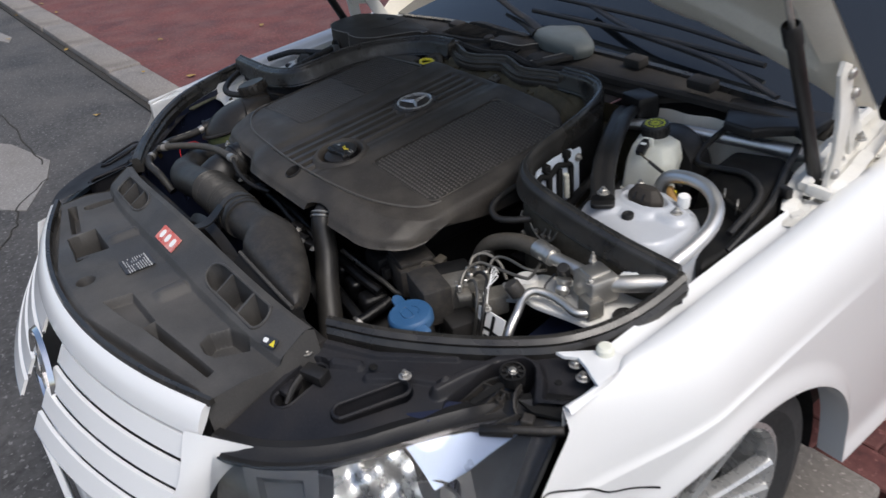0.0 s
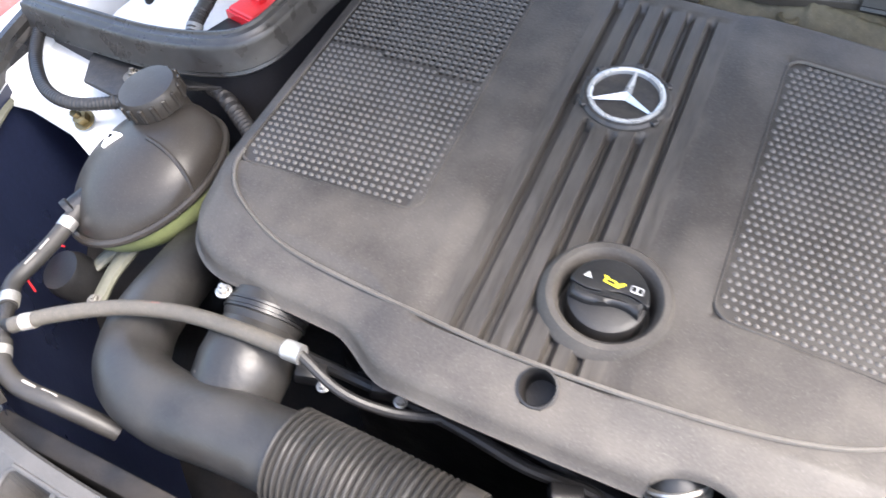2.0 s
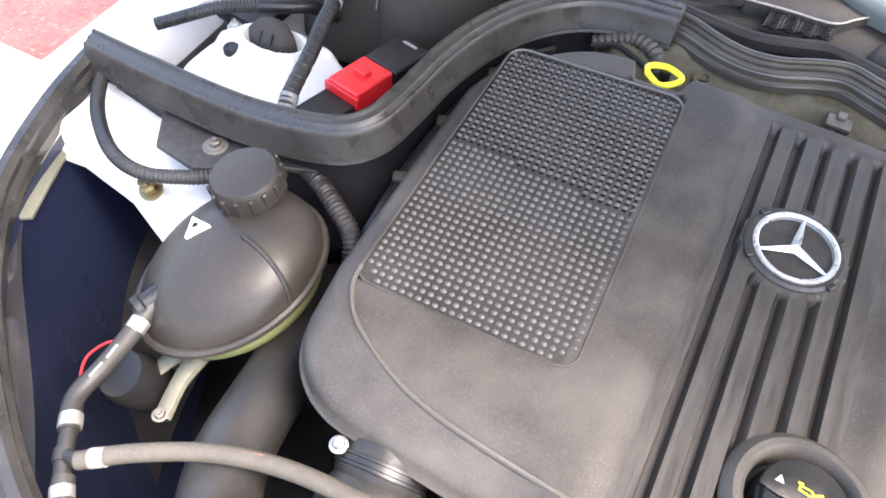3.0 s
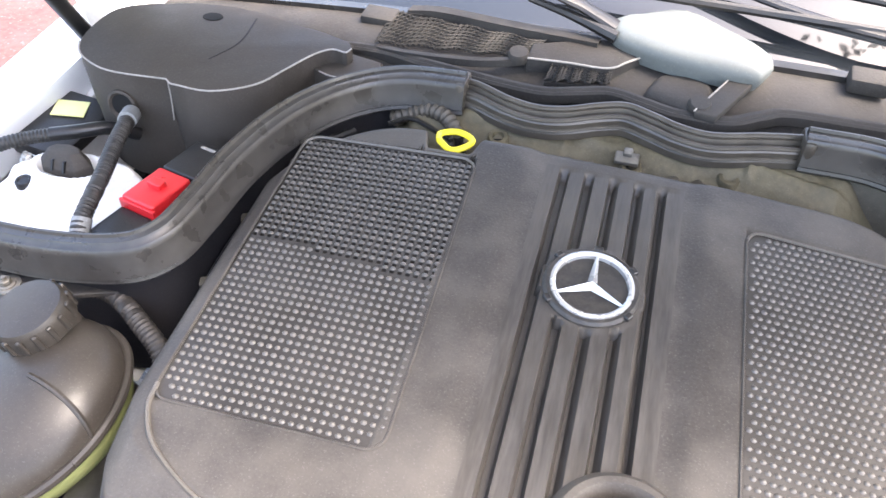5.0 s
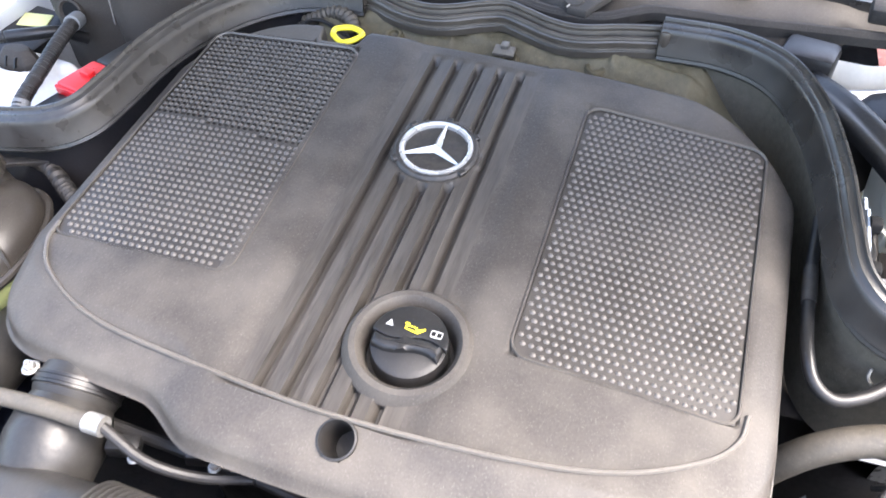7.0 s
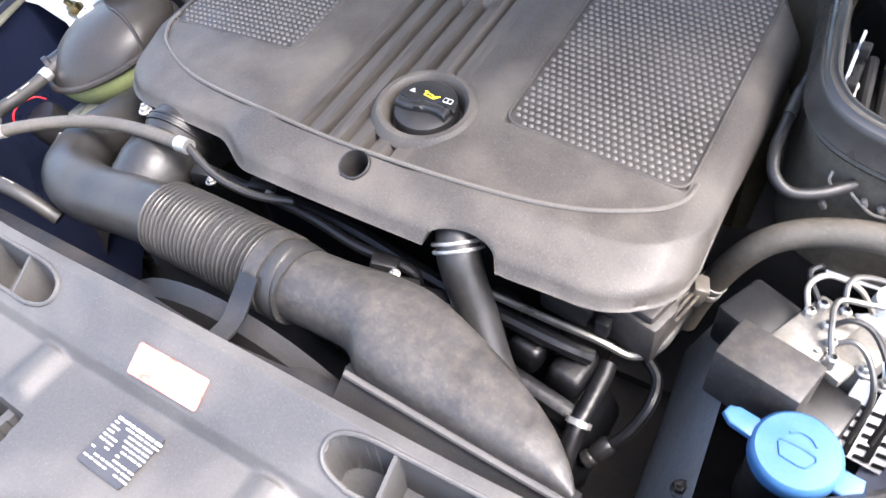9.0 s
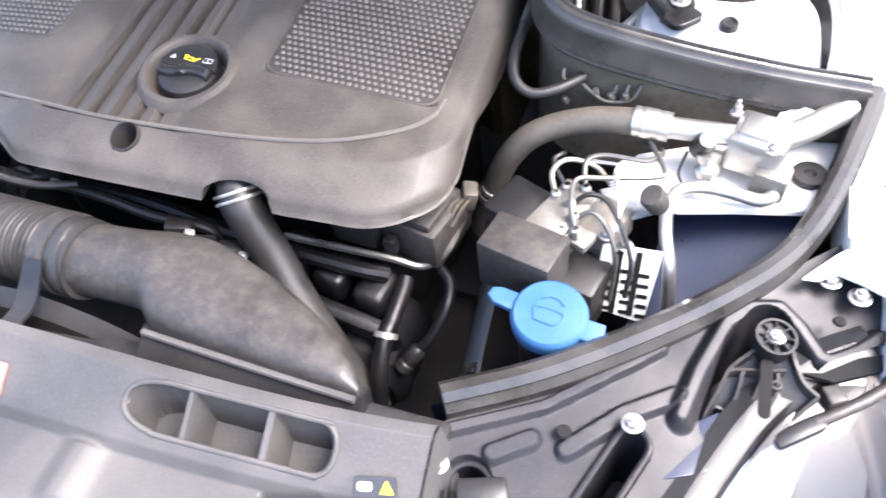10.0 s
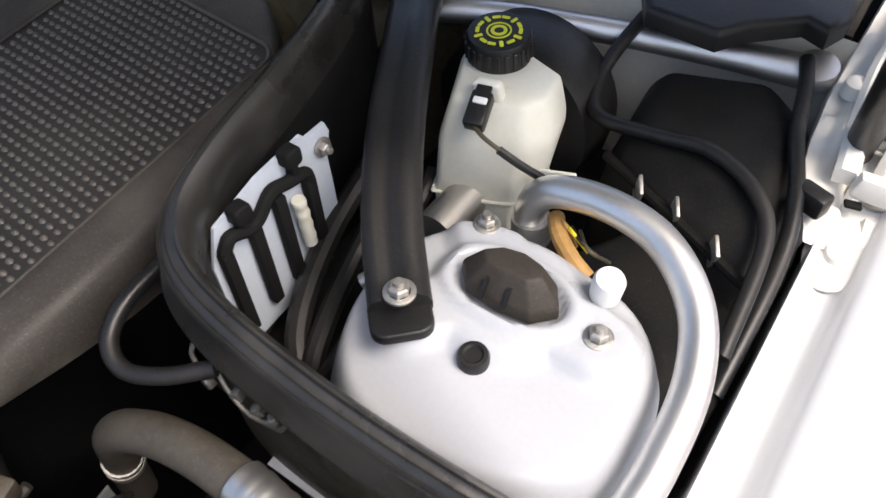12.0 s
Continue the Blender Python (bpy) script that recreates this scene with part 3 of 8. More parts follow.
part("bonnet_frame", sheet(70, 60, bonnet_inner), M_CREAM, bonnet, "cream-white pressed inner frame of the bonnet", 50)
for s in (1, -1):
    st = part("gas_strut", tube([(s * 0.700, 0.302, 0.938), (s * 0.700, 0.154, 1.222)], 0.011, 16), M_BLACK, car, "black gas strut holding the bonnet")
    part("strut_rod", tube([(s * 0.700, 0.156, 1.218), (s * 0.70, 0.11, 1.305)], 0.0045, 12), M_STEEL, st)
    part("strut_sleeve", lathe([(0.0, 0), (0.0135, 0), (0.0135, 0.03), (0.011, 0.034)], look((s * 0.700, 0.164, 1.200), (s * 0.7, 0.31, 0.927)), 18), M_BLACK, st)
    side = Matrix(((0, 0, s, s * 0.706), (1, 0, 0, 0), (0, 1, 0, 0), (0, 0, 0, 1)))
    hg = part("bonnet_hinge", prism([(0.255, 0.905), (0.500, 0.905), (0.520, 0.945), (0.440, 0.962), (0.385, 0.958), (0.330, 0.945), (0.270, 0.930)], 0.0, 0.006, 0.002, side), M_INNER, car, "white painted bonnet hinge")
    part("hinge_arm", prism([(0.288, 0.935), (0.322, 0.935), (0.330, 1.010), (0.322, 1.075), (0.300, 1.140), (0.276, 1.150), (0.268, 1.130), (0.290, 1.060), (0.298, 1.000)], 0.010, 0.018, 0.003, side), M_INNER, hg, "front arm of the hinge")
    part("hinge_arm", prism([(0.385, 0.930), (0.425, 0.930), (0.420, 0.985), (0.392, 1.035), (0.355, 1.085), (0.335, 1.120), (0.312, 1.112), (0.330, 1.070), (0.362, 1.015), (0.382, 0.975)], -0.006, 0.002, 0.003, side), M_INNER, hg, "rear arm of the hinge")
    part("hinge_web", prism([(0.300, 1.050), (0.345, 1.040), (0.372, 1.062), (0.330, 1.125), (0.285, 1.145)], 0.002, 0.007, 0.001, side), M_INNER, hg)
    part("hinge_plate", box((s * 0.722, 0.36, 0.925), (0.042, 0.26, 0.012), 0.004, (5, 0, 0)), M_INNER, hg)
    for y, z in ((0.304, 0.960), (0.402, 0.958), (0.318, 1.092), (0.296, 1.128)):
        part("hinge_pin", lathe([(0.009, 0.0), (0.009, 0.006), (0.006, 0.009), (0.0, 0.009)], side @ pose(y, z, 0.016), 14), M_STEEL, hg)
    for y in (0.275, 0.335, 0.440):
        bolt(hg, (s * 0.726, y, 0.931 + 0.087 * (y - 0.36)), 0.007, 0.007)
    part("pillar_foot", sheet(12, 8, lambda u, v, s=s: Vector((s * (0.728 + 0.02 * v), 0.40 + 0.26 * u, 0.93 + 0.10 * u + (0.05 + 0.10 * u) * v)), 0.004), M_CREAM, car, "cream painted foot of the windscreen pillar")

# lower structure of the engine bay
part("bay_floor", sheet(10, 10, lambda u, v: Vector(((u - 0.5) * 1.36, -0.46 + 0.8 * v, 0.40)), 0.02), M_DARK, car)
part("radiator_wall", box((0, -0.478, 0.64), (0.82, 0.02, 0.48), 0.004), M_DARK, car, "black radiator and fan shroud")
part("firewall", sheet(40, 10, lambda u, v: Vector(((u - 0.5) * 0.74, 0.275 + 0.012 * math.sin(u * 60) * (v > 0.2), 0.985 - 0.5 * v))), M_BROWN, car, "dusty brown bulkhead behind the engine")

SEAL_HALF = [(0.182, 0.250, 1.028), (0.255, 0.244, 1.026), (0.312, 0.210, 1.022), (0.350, 0.145, 1.014), (0.372, 0.065, 1.004), (0.382, -0.005, 0.992), (0.394, -0.050, 0.982), (0.430, -0.072, 0.972), (0.520, -0.078, 0.960), (0.620, -0.072, 0.944), (0.706, -0.062, 0.930)]
SEAL_PROFILE = [(-0.0125, -0.026), (-0.0130, -0.004), (-0.0120, 0.006), (-0.0090, 0.0125), (-0.0062, 0.0150), (-0.0040, 0.0148), (-0.0028, 0.0118), (-0.0008, 0.0108), (0.0030, 0.0106), (0.0040, 0.0085), (0.0085, 0.0058), (0.0096, 0.0070), (0.0112, 0.0052), (0.0120, 0.0000), (0.0150, -0.0110), (0.0165, -0.0160), (0.0185, -0.0220), (0.0165, -0.0240), (0.0180, -0.0275), (0.0150, -0.0310)]
SEAL_LEFT = [(0.182, 0.250, 1.030), (0.255, 0.246, 1.030), (0.312, 0.212, 1.030), (0.348, 0.145, 1.026), (0.368, 0.065, 1.019), (0.378, -0.005, 1.010), (0.391, -0.052, 0.998), (0.428, -0.076, 0.984), (0.520, -0.082, 0.967), (0.620, -0.075, 0.948), (0.706, -0.062, 0.932)]
for s in (1, -1):
    path = SEAL_LEFT if s > 0 else [(-x, y, z) for x, y, z in SEAL_HALF]
    if s < 0:
        path = [(x - 0.03 * smooth(-x, 0.5, 0.7), y, z + 0.024 * smooth(-x, 0.3, 0.42) + 0.018 * smooth(-x, 0.5, 0.72)) for x, y, z in path[::-1]]
    tagged(part("bonnet_seal", sweep(path, [(a * (0.82 if s > 0 else 1.0), b) for a, b in SEAL_PROFILE], 10), M_SEAL if s > 0 else M_WORN, car, "black rubber bonnet seal" if s > 0 else "scuffed black rubber bonnet seal"))
    part("seal_wall", sweep([(x, y, z - 0.02) for x, y, z in path], [(-0.004, 0.0), (0.004, 0.0), (0.006, -0.15), (-0.006, -0.15)], 10), M_GRIME if s > 0 else M_UNDER, car, "dusty steel wall under the bonnet seal")
    part("seal_lining", sweep([(x, y, z - 0.024) for x, y, z in path], [(0.006 * s, 0.0), (0.009 * s, 0.0), (0.010 * s, -0.13), (0.007 * s, -0.13)] if s < 0 else [(-0.009, 0.0), (-0.006, 0.0), (-0.007, -0.13), (-0.010, -0.13)], 10), M_BLACK, car, "black lining behind the bonnet seal")
mid = [(-0.186, 0.262, 1.028), (-0.165, 0.255, 1.029), (-0.130, 0.239, 1.028), (-0.098, 0.233, 1.027), (-0.067, 0.237, 1.028), (-0.030, 0.253, 1.030), (-0.002, 0.260, 1.031), (0.026, 0.251, 1.030), (0.053, 0.241, 1.028), (0.080, 0.236, 1.027), (0.105, 0.238, 1.028), (0.140, 0.248, 1.029), (0.186, 0.260, 1.028)]
part("middle_seal", sweep(mid, [(-0.012, -0.016), (-0.012, -0.005), (-0.006, -0.001), (0.003, -0.003), (0.0045, -0.0085), (0.009, -0.010), (0.0125, -0.009), (0.0145, -0.012), (0.0140, -0.018), (0.0165, -0.022), (0.0160, -0.030), (-0.004, -0.030)], 8), M_SEALD, car, "wavy black rubber seal along the bulkhead")
for off, up, r in ((-0.001, -0.0005, 0.0034), (0.0115, -0.0085, 0.0027), (0.0150, -0.0200, 0.0022)):
    part("seal_bead", tube([(x, y - off, z + up) for x, y, z in mid], r, 10, 8), M_SEALD, car)
for s in (1, -1):
    part("seal_clip", box((s * 0.187, 0.255, 1.018), (0.014, 0.036, 0.034), 0.005, (0, 0, 0)), M_SEALD, car)
EMBOSS = ((-0.205, 0.215, 0.030, 0.014, 0.010), (-0.120, 0.236, 0.055, 0.010, 0.009), (-0.035, 0.222, 0.040, 0.010, -0.006), (0.045, 0.224, 0.030, 0.008, 0.006), (0.105, 0.235, 0.028, 0.012, 0.007), (0.190, 0.218, 0.052, 0.012, 0.011), (0.255, 0.205, 0.022, 0.016, -0.008))


def bulkhead_f(u, v):
    x, y = (u - 0.5) * 0.64, 0.172 + 0.092 * v
    z = 0.962 + 0.030 * smooth(v, 0.15, 0.75) + 0.008 * v - 0.05 * smooth(abs(x), 0.225, 0.285)
    for cx, cy, hw, hh, up in EMBOSS:
        up *= 0.55
        d = math.hypot(max(0.0, abs(x - cx) - hw), max(0.0, abs(y - cy + 0.15 * (x - cx)) - hh * 0.4))
        z += up * smooth(d, 0.010, 0.003)
    return Vector((x, y, z + 0.0012 * math.sin(x * 140) * math.sin(y * 190)))


part("bulkhead_shelf", sheet(220, 36, bulkhead_f), M_BROWN, car, "dusty pressed bulkhead shelf")

FRONT_HALF = [(0.712, -0.060, 0.926), (0.702, -0.105, 0.906), (0.690, -0.150, 0.892), (0.672, -0.200, 0.884), (0.645, -0.248, 0.881), (0.596, -0.302, 0.880), (0.536, -0.356, 0.881), (0.468, -0.410, 0.885), (0.398, -0.455, 0.892)]
FRONT_RIGHT = [(-0.410, -0.474, 0.906), (-0.485, -0.436, 0.908), (-0.560, -0.384, 0.914), (-0.630, -0.324, 0.922), (-0.690, -0.245, 0.932), (-0.728, -0.140, 0.944), (-0.742, -0.055, 0.955)]
for s in (1, -1):
    path = FRONT_HALF if s > 0 else FRONT_RIGHT
    part("wing_seal", sweep(path, [(-0.011, -0.02), (-0.013, -0.006), (-0.008, 0.002), (-0.010, 0.008), (-0.004, 0.014), (0.004, 0.014), (0.010, 0.008), (0.009, 0.0), (0.013, -0.006), (0.011, -0.02)], 10), M_SEAL, car, "dusty black rubber seal along the wing")
    liner = [Vector(p) for p in curve_points(path, 6)]
    part("inner_wing", sheet(36, 14, lambda u, v, q=liner: lerp_curve([tuple(k) for k in q], u) + Vector((-math.copysign(0.012 + 0.10 * v * v, q[4].x), 0.02 * v, -0.022 - 0.40 * v))), M_NAVY, car, "smooth dark inner wing liner")
    if s > 0:
        part("seal_flange", sweep([(x, y, z - 0.018) for x, y, z in path], [(-0.003, 0.0), (0.003, 0.0), (0.004, -0.06), (-0.004, -0.06)], 10), M_UNDER, car)


# headlight support plates and headlights
SUP_IN = [tuple(v) for v in curve_points([(0.398, -0.470, 0.874), (0.470, -0.405, 0.868), (0.535, -0.352, 0.866), (0.595, -0.303, 0.866), (0.650, -0.250, 0.868), (0.700, -0.205, 0.872), (0.735, -0.185, 0.874)], 8)]
SUP_OUT = [tuple(v) for v in curve_points([(0.430, -0.672, 0.828), (0.500, -0.632, 0.828), (0.566, -0.556, 0.829), (0.607, -0.463, 0.832), (0.645, -0.382, 0.836), (0.692, -0.325, 0.842), (0.748, -0.290, 0.850)], 7)]


def seg_dist(p, *pts):
    """How far p lies in plan from a line of straight pieces."""
    best = 9.0
    q = Vector((p.x, p.y))
    for a, b in zip(pts, pts[1:]):
        a, b = Vector(a), Vector(b)
        t = max(0.0, min(1.0, (q - a).dot(b - a) / (b - a).length_squared))
        best = min(best, (q - a - (b - a) * t).length)
    return best


WELLS = [([(0.440, -0.560), (0.432, -0.505)], 0.0175), ([(0.520, -0.515), (0.550, -0.440)], 0.0135)]


def support_f(s, cut=1.0):
    def f(u, v):
        p = lerp_curve(SUP_IN, u).lerp(lerp_curve(SUP_OUT, u), v)
        bead = 0.006 * smooth(seg_dist(p, (0.408, -0.472), (0.476, -0.429), (0.560, -0.350)), 0.007, 0.003)
        bead += 0.006 * smooth(seg_dist(p, (0.445, -0.479), (0.472, -0.458)), 0.010, 0.005) + 0.006 * smooth(seg_dist(p, (0.500, -0.458), (0.540, -0.415), (0.577, -0.387)), 0.010, 0.005)
        rim = seg_dist(p, (0.584, -0.404), (0.593, -0.363), (0.610, -0.314), (0.630, -0.293), (0.652, -0.286), (0.669, -0.297), (0.688, -0.318), (0.697, -0.320), (0.717, -0.307), (0.735, -0.290))
        arch = 0.013 * smooth(rim, 0.013, 0.003)
        well = max(smooth(seg_dist(p, (0.440, -0.560), (0.432, -0.505)), 0.020, 0.015), smooth(seg_dist(p, (0.520, -0.515), (0.550, -0.440)), 0.016, 0.011),
                   smooth(seg_dist(p, (0.620, -0.395), (0.630, -0.335), (0.645, -0.310)), 0.022, 0.016), smooth(seg_dist(p, (0.690, -0.350), (0.725, -0.318)), 0.012, 0.008))
        dip = -0.10 * well * cut
        p.z += bead + dip + arch
        if s < 0:
            return Vector((-p.x - 0.035, p.y + 0.01, p.z + 0.03))
        return Vector((p.x, p.y, p.z))
    return f


LAMP_OUT = [tuple(v) for v in curve_points([(0.432, -0.690, 0.63), (0.545, -0.640, 0.62), (0.650, -0.590, 0.62), (0.722, -0.545, 0.64), (0.757, -0.490, 0.70), (0.752, -0.400, 0.79)], 8)]


def lens_f(s, inset):
    def f(u, v):
        a, b = lerp_curve(SUP_OUT, u), lerp_curve(LAMP_OUT, u)
        p = a.lerp(b, v)
        out = Vector((0.55, -0.78, 0.25)).normalized()
        p += out * (0.045 * math.sin(math.pi * min(1, 0.12 + v * 0.88)) - inset * math.sin(math.pi * u) ** 0.5)
        return Vector((s * p.x, p.y, p.z - inset * 0.3))
    return f


for s in (1, -1):
    sup = part("lamp_support", sheet(*((270, 150) if s > 0 else (100, 50)), support_f(s)), M_UNDER, car, "dark dusty pressed steel lamp support", 30)
    for line, r in WELLS:
        (x0, y0), (x1, y1) = line
        ang = math.atan2(y1 - y0, x1 - x0)
        ring = [(x1 + r * math.cos(ang + q), y1 + r * math.sin(ang + q)) for q in np.linspace(-1.57, 1.57, 9)] + [(x0 - r * math.cos(ang + q), y0 - r * math.sin(ang + q)) for q in np.linspace(-1.57, 1.57, 9)]
        zs = 0.852 if x0 < 0.5 else 0.850
        lift = Vector((-0.035, 0.01, 0.03)) if s < 0 else Vector((0, 0, 0))
        pts = [tuple(Vector((s * x, y, zs + 0.13 * (y + 0.50))) + lift) for x, y in ring]
        part("opening_rim", tube(pts + pts[:1], 0.0028, 8, 2), M_UNDER, sup, "rolled rim of an opening")
    lamp = thing("headlight", (s * 0.6, -0.45, 0.75), "", "")
    lamp.parent = car
    lamp.location = Vector((s * 0.6, -0.45, 0.75)) - car.location
    tagged(lamp, "clear headlight with chrome reflectors")
    part("lens", sheet(40, 16, lambda u, v, s=s: lens_f(s, 0.0)(0.04 + 0.885 * u, v), 0.0), M_LENS, lamp, "clear plastic lens")
    part("housing", sheet(40, 16, lambda u, v, s=s: lens_f(s, 0.08 if s > 0 else 0.03)(0.04 + 0.885 * u, v), 0.0), M_SATIN, lamp, "grey satin lamp housing")
    quad = lambda a, b, c, d, u, v: ((a[0] * (1 - u) + b[0] * u) * (1 - v) + (d[0] * (1 - u) + c[0] * u) * v, (a[1] * (1 - u) + b[1] * u) * (1 - v) + (d[1] * (1 - u) + c[1] * u) * v)
    part("reflector", sheet(24, 14, lambda u, v, s=s: lens_f(s, 0.022 + 0.004 * math.sin(v * 8 + u * 5) + 0.003 * math.sin(u * 15 - v * 4) + 0.010 * math.sin(math.pi * u))(*quad((0.325, 0.055), (0.470, 0.030), (0.560, 0.32), (0.350, 0.36), u, v))), M_REFL, lamp, "faceted chrome reflector", 20)
    part("inner_blade", sheet(16, 8, lambda u, v, s=s: lens_f(s, 0.014 + 0.006 * u * v)(*quad((0.480, 0.020), (0.820, 0.075), (0.665, 0.225), (0.578, 0.26), u, v))), M_BLADE, lamp, "pale polished reflector blade")
    part("inner_facet", sheet(10, 8, lambda u, v, s=s: lens_f(s, 0.020 + 0.012 * u)(*quad((0.590, 0.260), (0.665, 0.230), (0.720, 0.42), (0.610, 0.50), u, v))), M_SATIN, lamp, "small satin facet")
    bz = part("bezel", sheet(16, 12, lambda u, v, s=s: lens_f(s, 0.016 + 0.012 * smooth(max(abs(u - 0.5) - 0.26, abs(v - 0.5) - 0.24), 0.06, 0.0))(*quad((0.130, 0.015), (0.300, 0.045), (0.315, 0.34), (0.170, 0.34), u, v))), M_SATIN, lamp, "dark grey bezel with a sunk slot")
    part("side_band", sheet(8, 16, lambda u, v, s=s: lens_f(s, 0.006 + 0.010 * math.sin(math.pi * u))(0.845 + 0.075 * u, 0.02 + 0.85 * v)), M_DUSTY, lamp, "dark band at the side of the lamp")
    for (px, py, pz), r in (((0.53, -0.545, 0.735), 0.045), ((0.64, -0.45, 0.745), 0.04)):
        m = look((s * px, py, pz), (s * (px - 0.55), py + 0.78, pz - 0.1))
        part("bowl", lathe([(0.0, -0.03), (r * 0.5, -0.025), (r * 0.9, 0.0), (r, 0.03), (r * 1.12, 0.032), (r * 1.15, 0.0)], m, 28), M_CHROME, lamp, "round chrome lamp bowl")
    part("lamp_rim", sweep([(s * x, y, z + 0.002) for x, y, z in (SUP_OUT if s > 0 else SUP_OUT[::-1])][::4], [(-0.026, -0.012), (-0.024, 0.006), (-0.010, 0.008), (0.000, 0.002), (0.008, 0.001), (0.012, -0.006), (0.008, -0.014)], 3), M_BLACK, lamp, "black rim of the headlight")

# front panel over the radiator
PROFILE = [(0.00, -0.496, 0.860), (0.05, -0.500, 0.924), (0.08, -0.503, 0.932), (0.13, -0.514, 0.934), (0.38, -0.556, 0.909), (0.415, -0.563, 0.904), (0.45, -0.571, 0.892), (0.80, -0.672, 0.890), (0.95, -0.722, 0.888), (1.0, -0.735, 0.874)]


POCKETS = [([(-0.203, -0.676), (-0.098, -0.686), (-0.104, -0.632), (-0.204, -0.629)], 0.085), ([(0.077, -0.688), (0.142, -0.676), (0.189, -0.664), (0.186, -0.646), (0.087, -0.648)], 0.016),
           ([(0.193, -0.662), (0.360, -0.632), (0.357, -0.624), (0.194, -0.648)], 0.030), ([(0.290, -0.611), (0.313, -0.614), (0.331, -0.607), (0.345, -0.564), (0.330, -0.556), (0.286, -0.566), (0.279, -0.593)], 0.028)]


def front_panel(u, v, cut=True):
    x = (2 * u - 1) * 0.405
    for a, b in zip(PROFILE, PROFILE[1:]):
        if v <= b[0]:
            break
    t = (v - a[0]) / (b[0] - a[0])
    y, z = a[1] + (b[1] - a[1]) * t, a[2] + (b[2] - a[2]) * t
    q = (x / 0.405) ** 2
    y += q * q * 0.018 + q * 0.06 * smooth(v, 0.3, 1.0)
    z -= q * (0.026 - 0.012 * smooth(v, 0.3, 0.8))
    deep = 0.0
    ax = abs(x)
    # three-part vents in the sloping face
    if 0.155 < ax < 0.337 and 0.14 < v < 0.40:
        vx = (v - 0.255) / 0.105
        ends = max((0.205 - ax) / 0.045 if ax < 0.205 else 0.0, (ax - 0.318) / 0.017 if ax > 0.318 else 0.0)
        e = math.hypot(vx, 0) if ends <= 0 else (abs(vx) ** 2.4 + ends ** 2.4) ** (1 / 2.4)
        if e < 1 and abs(ax - 0.213) > 0.0026 and abs(ax - 0.281) > 0.0026:
            deep = 0.05 * smooth(e, 1.0, 0.94)
    for poly, depth in POCKETS:
        if poly[0][0] - 0.05 < x < poly[0][0] + 0.20:
            far = max(((q[1] - p[1]) * (x - p[0]) - (q[0] - p[0]) * (y - p[1])) / math.hypot(p[0] - q[0], p[1] - q[1]) for p, q in zip(poly, poly[1:] + poly[:1]))
            if far < 0.004:
                deep = max(deep, depth * smooth(far, 0.003, -0.003))
    deep = max(deep, 0.040 * smooth(seg_dist(Vector((x, y, 0)), (-0.330, -0.604), (-0.337, -0.566)), 0.0135, 0.0095), 0.030 * smooth(seg_dist(Vector((x, y, 0)), (-0.358, -0.634), (-0.224, -0.658)), 0.0090, 0.0060))
    if abs(x + 0.133 - 0.2 * (y + 0.65)) < 0.006:
        deep = min(deep, 0.016)
    e = math.hypot(x + 0.014, y + 0.694)
    deep = max(deep, 0.02 * smooth(e, 0.016, 0.012))
    # lower strip along the front edge, and the channel in it
    line = -0.749 + 0.25 * abs(x)
    z -= 0.020 * smooth(line - y, -0.004, 0.004) * smooth(v, 0.985, 0.955) * smooth(ax, 0.385, 0.372)
    ridge = 0.008 * smooth(abs(abs(x) - 0.130), 0.026, 0.002) * smooth(v, 0.43, 0.46) * smooth(v, 0.66, 0.60)
    return Vector((x, y, z + ridge - (deep if cut else 0.0)))


panel = thing("radiator_cover", (0, -0.6, 0.86), "dusty dark grey plastic cover over the radiator", "plastic cover")
part("panel", sheet(480, 190, front_panel), M_PANEL, panel, "", 40)
for s in (1, -1):
    rim = []
    for k in range(48):
        a = 2 * math.pi * k / 48
        c, d = math.cos(a), math.sin(a)
        c, d = math.copysign(abs(c) ** 0.84, c), math.copysign(abs(d) ** 0.84, d)
        rim.append(((0.318 + 0.0185 * c) if c > 0 else (0.205 + 0.0475 * c), 0.255 + 0.109 * d))
    rim = [tuple(front_panel((s * x / 0.405 + 1) / 2, v, False) + Vector((0, 0, 0.0006))) for x, v in rim]
    part("vent_rim", tube(rim + rim[:1], 0.0024, 8, 2), M_PANEL, panel, "rounded rim of a vent")
    for bx in (0.213, 0.281):
        bar = [tuple(front_panel((s * bx / 0.405 + 1) / 2, 0.152 + 0.206 * k / 6, False) - Vector((0, 0, 0.006))) for k in range(7)]
        part("vent_bar", sweep(bar, [(-0.0016, -0.03), (-0.0016, 0.005), (0.0016, 0.005), (0.0016, -0.03)], 2), M_PANEL, panel)


def on_panel(x, v, up=0.0):
    p = front_panel((x / 0.405 + 1) / 2, v)
    q = front_panel((x / 0.405 + 1) / 2, v + 0.02)
    return p, math.degrees(math.atan2(q.z - p.z, p.y - q.y)), up


def flat_label(x, v, w, h, material, parent, name, label, spin=0.0, lift=0.002):
    p, slope, _ = on_panel(x, v)
    m = pose(p.x, p.y, p.z, -slope, 0, 0) @ pose(0, 0, lift, 0, 0, spin)
    return part(name, prism(rounded(w, h, 0.002, 2), -0.001, 0.0006, 0.0, m), material, parent, label), m


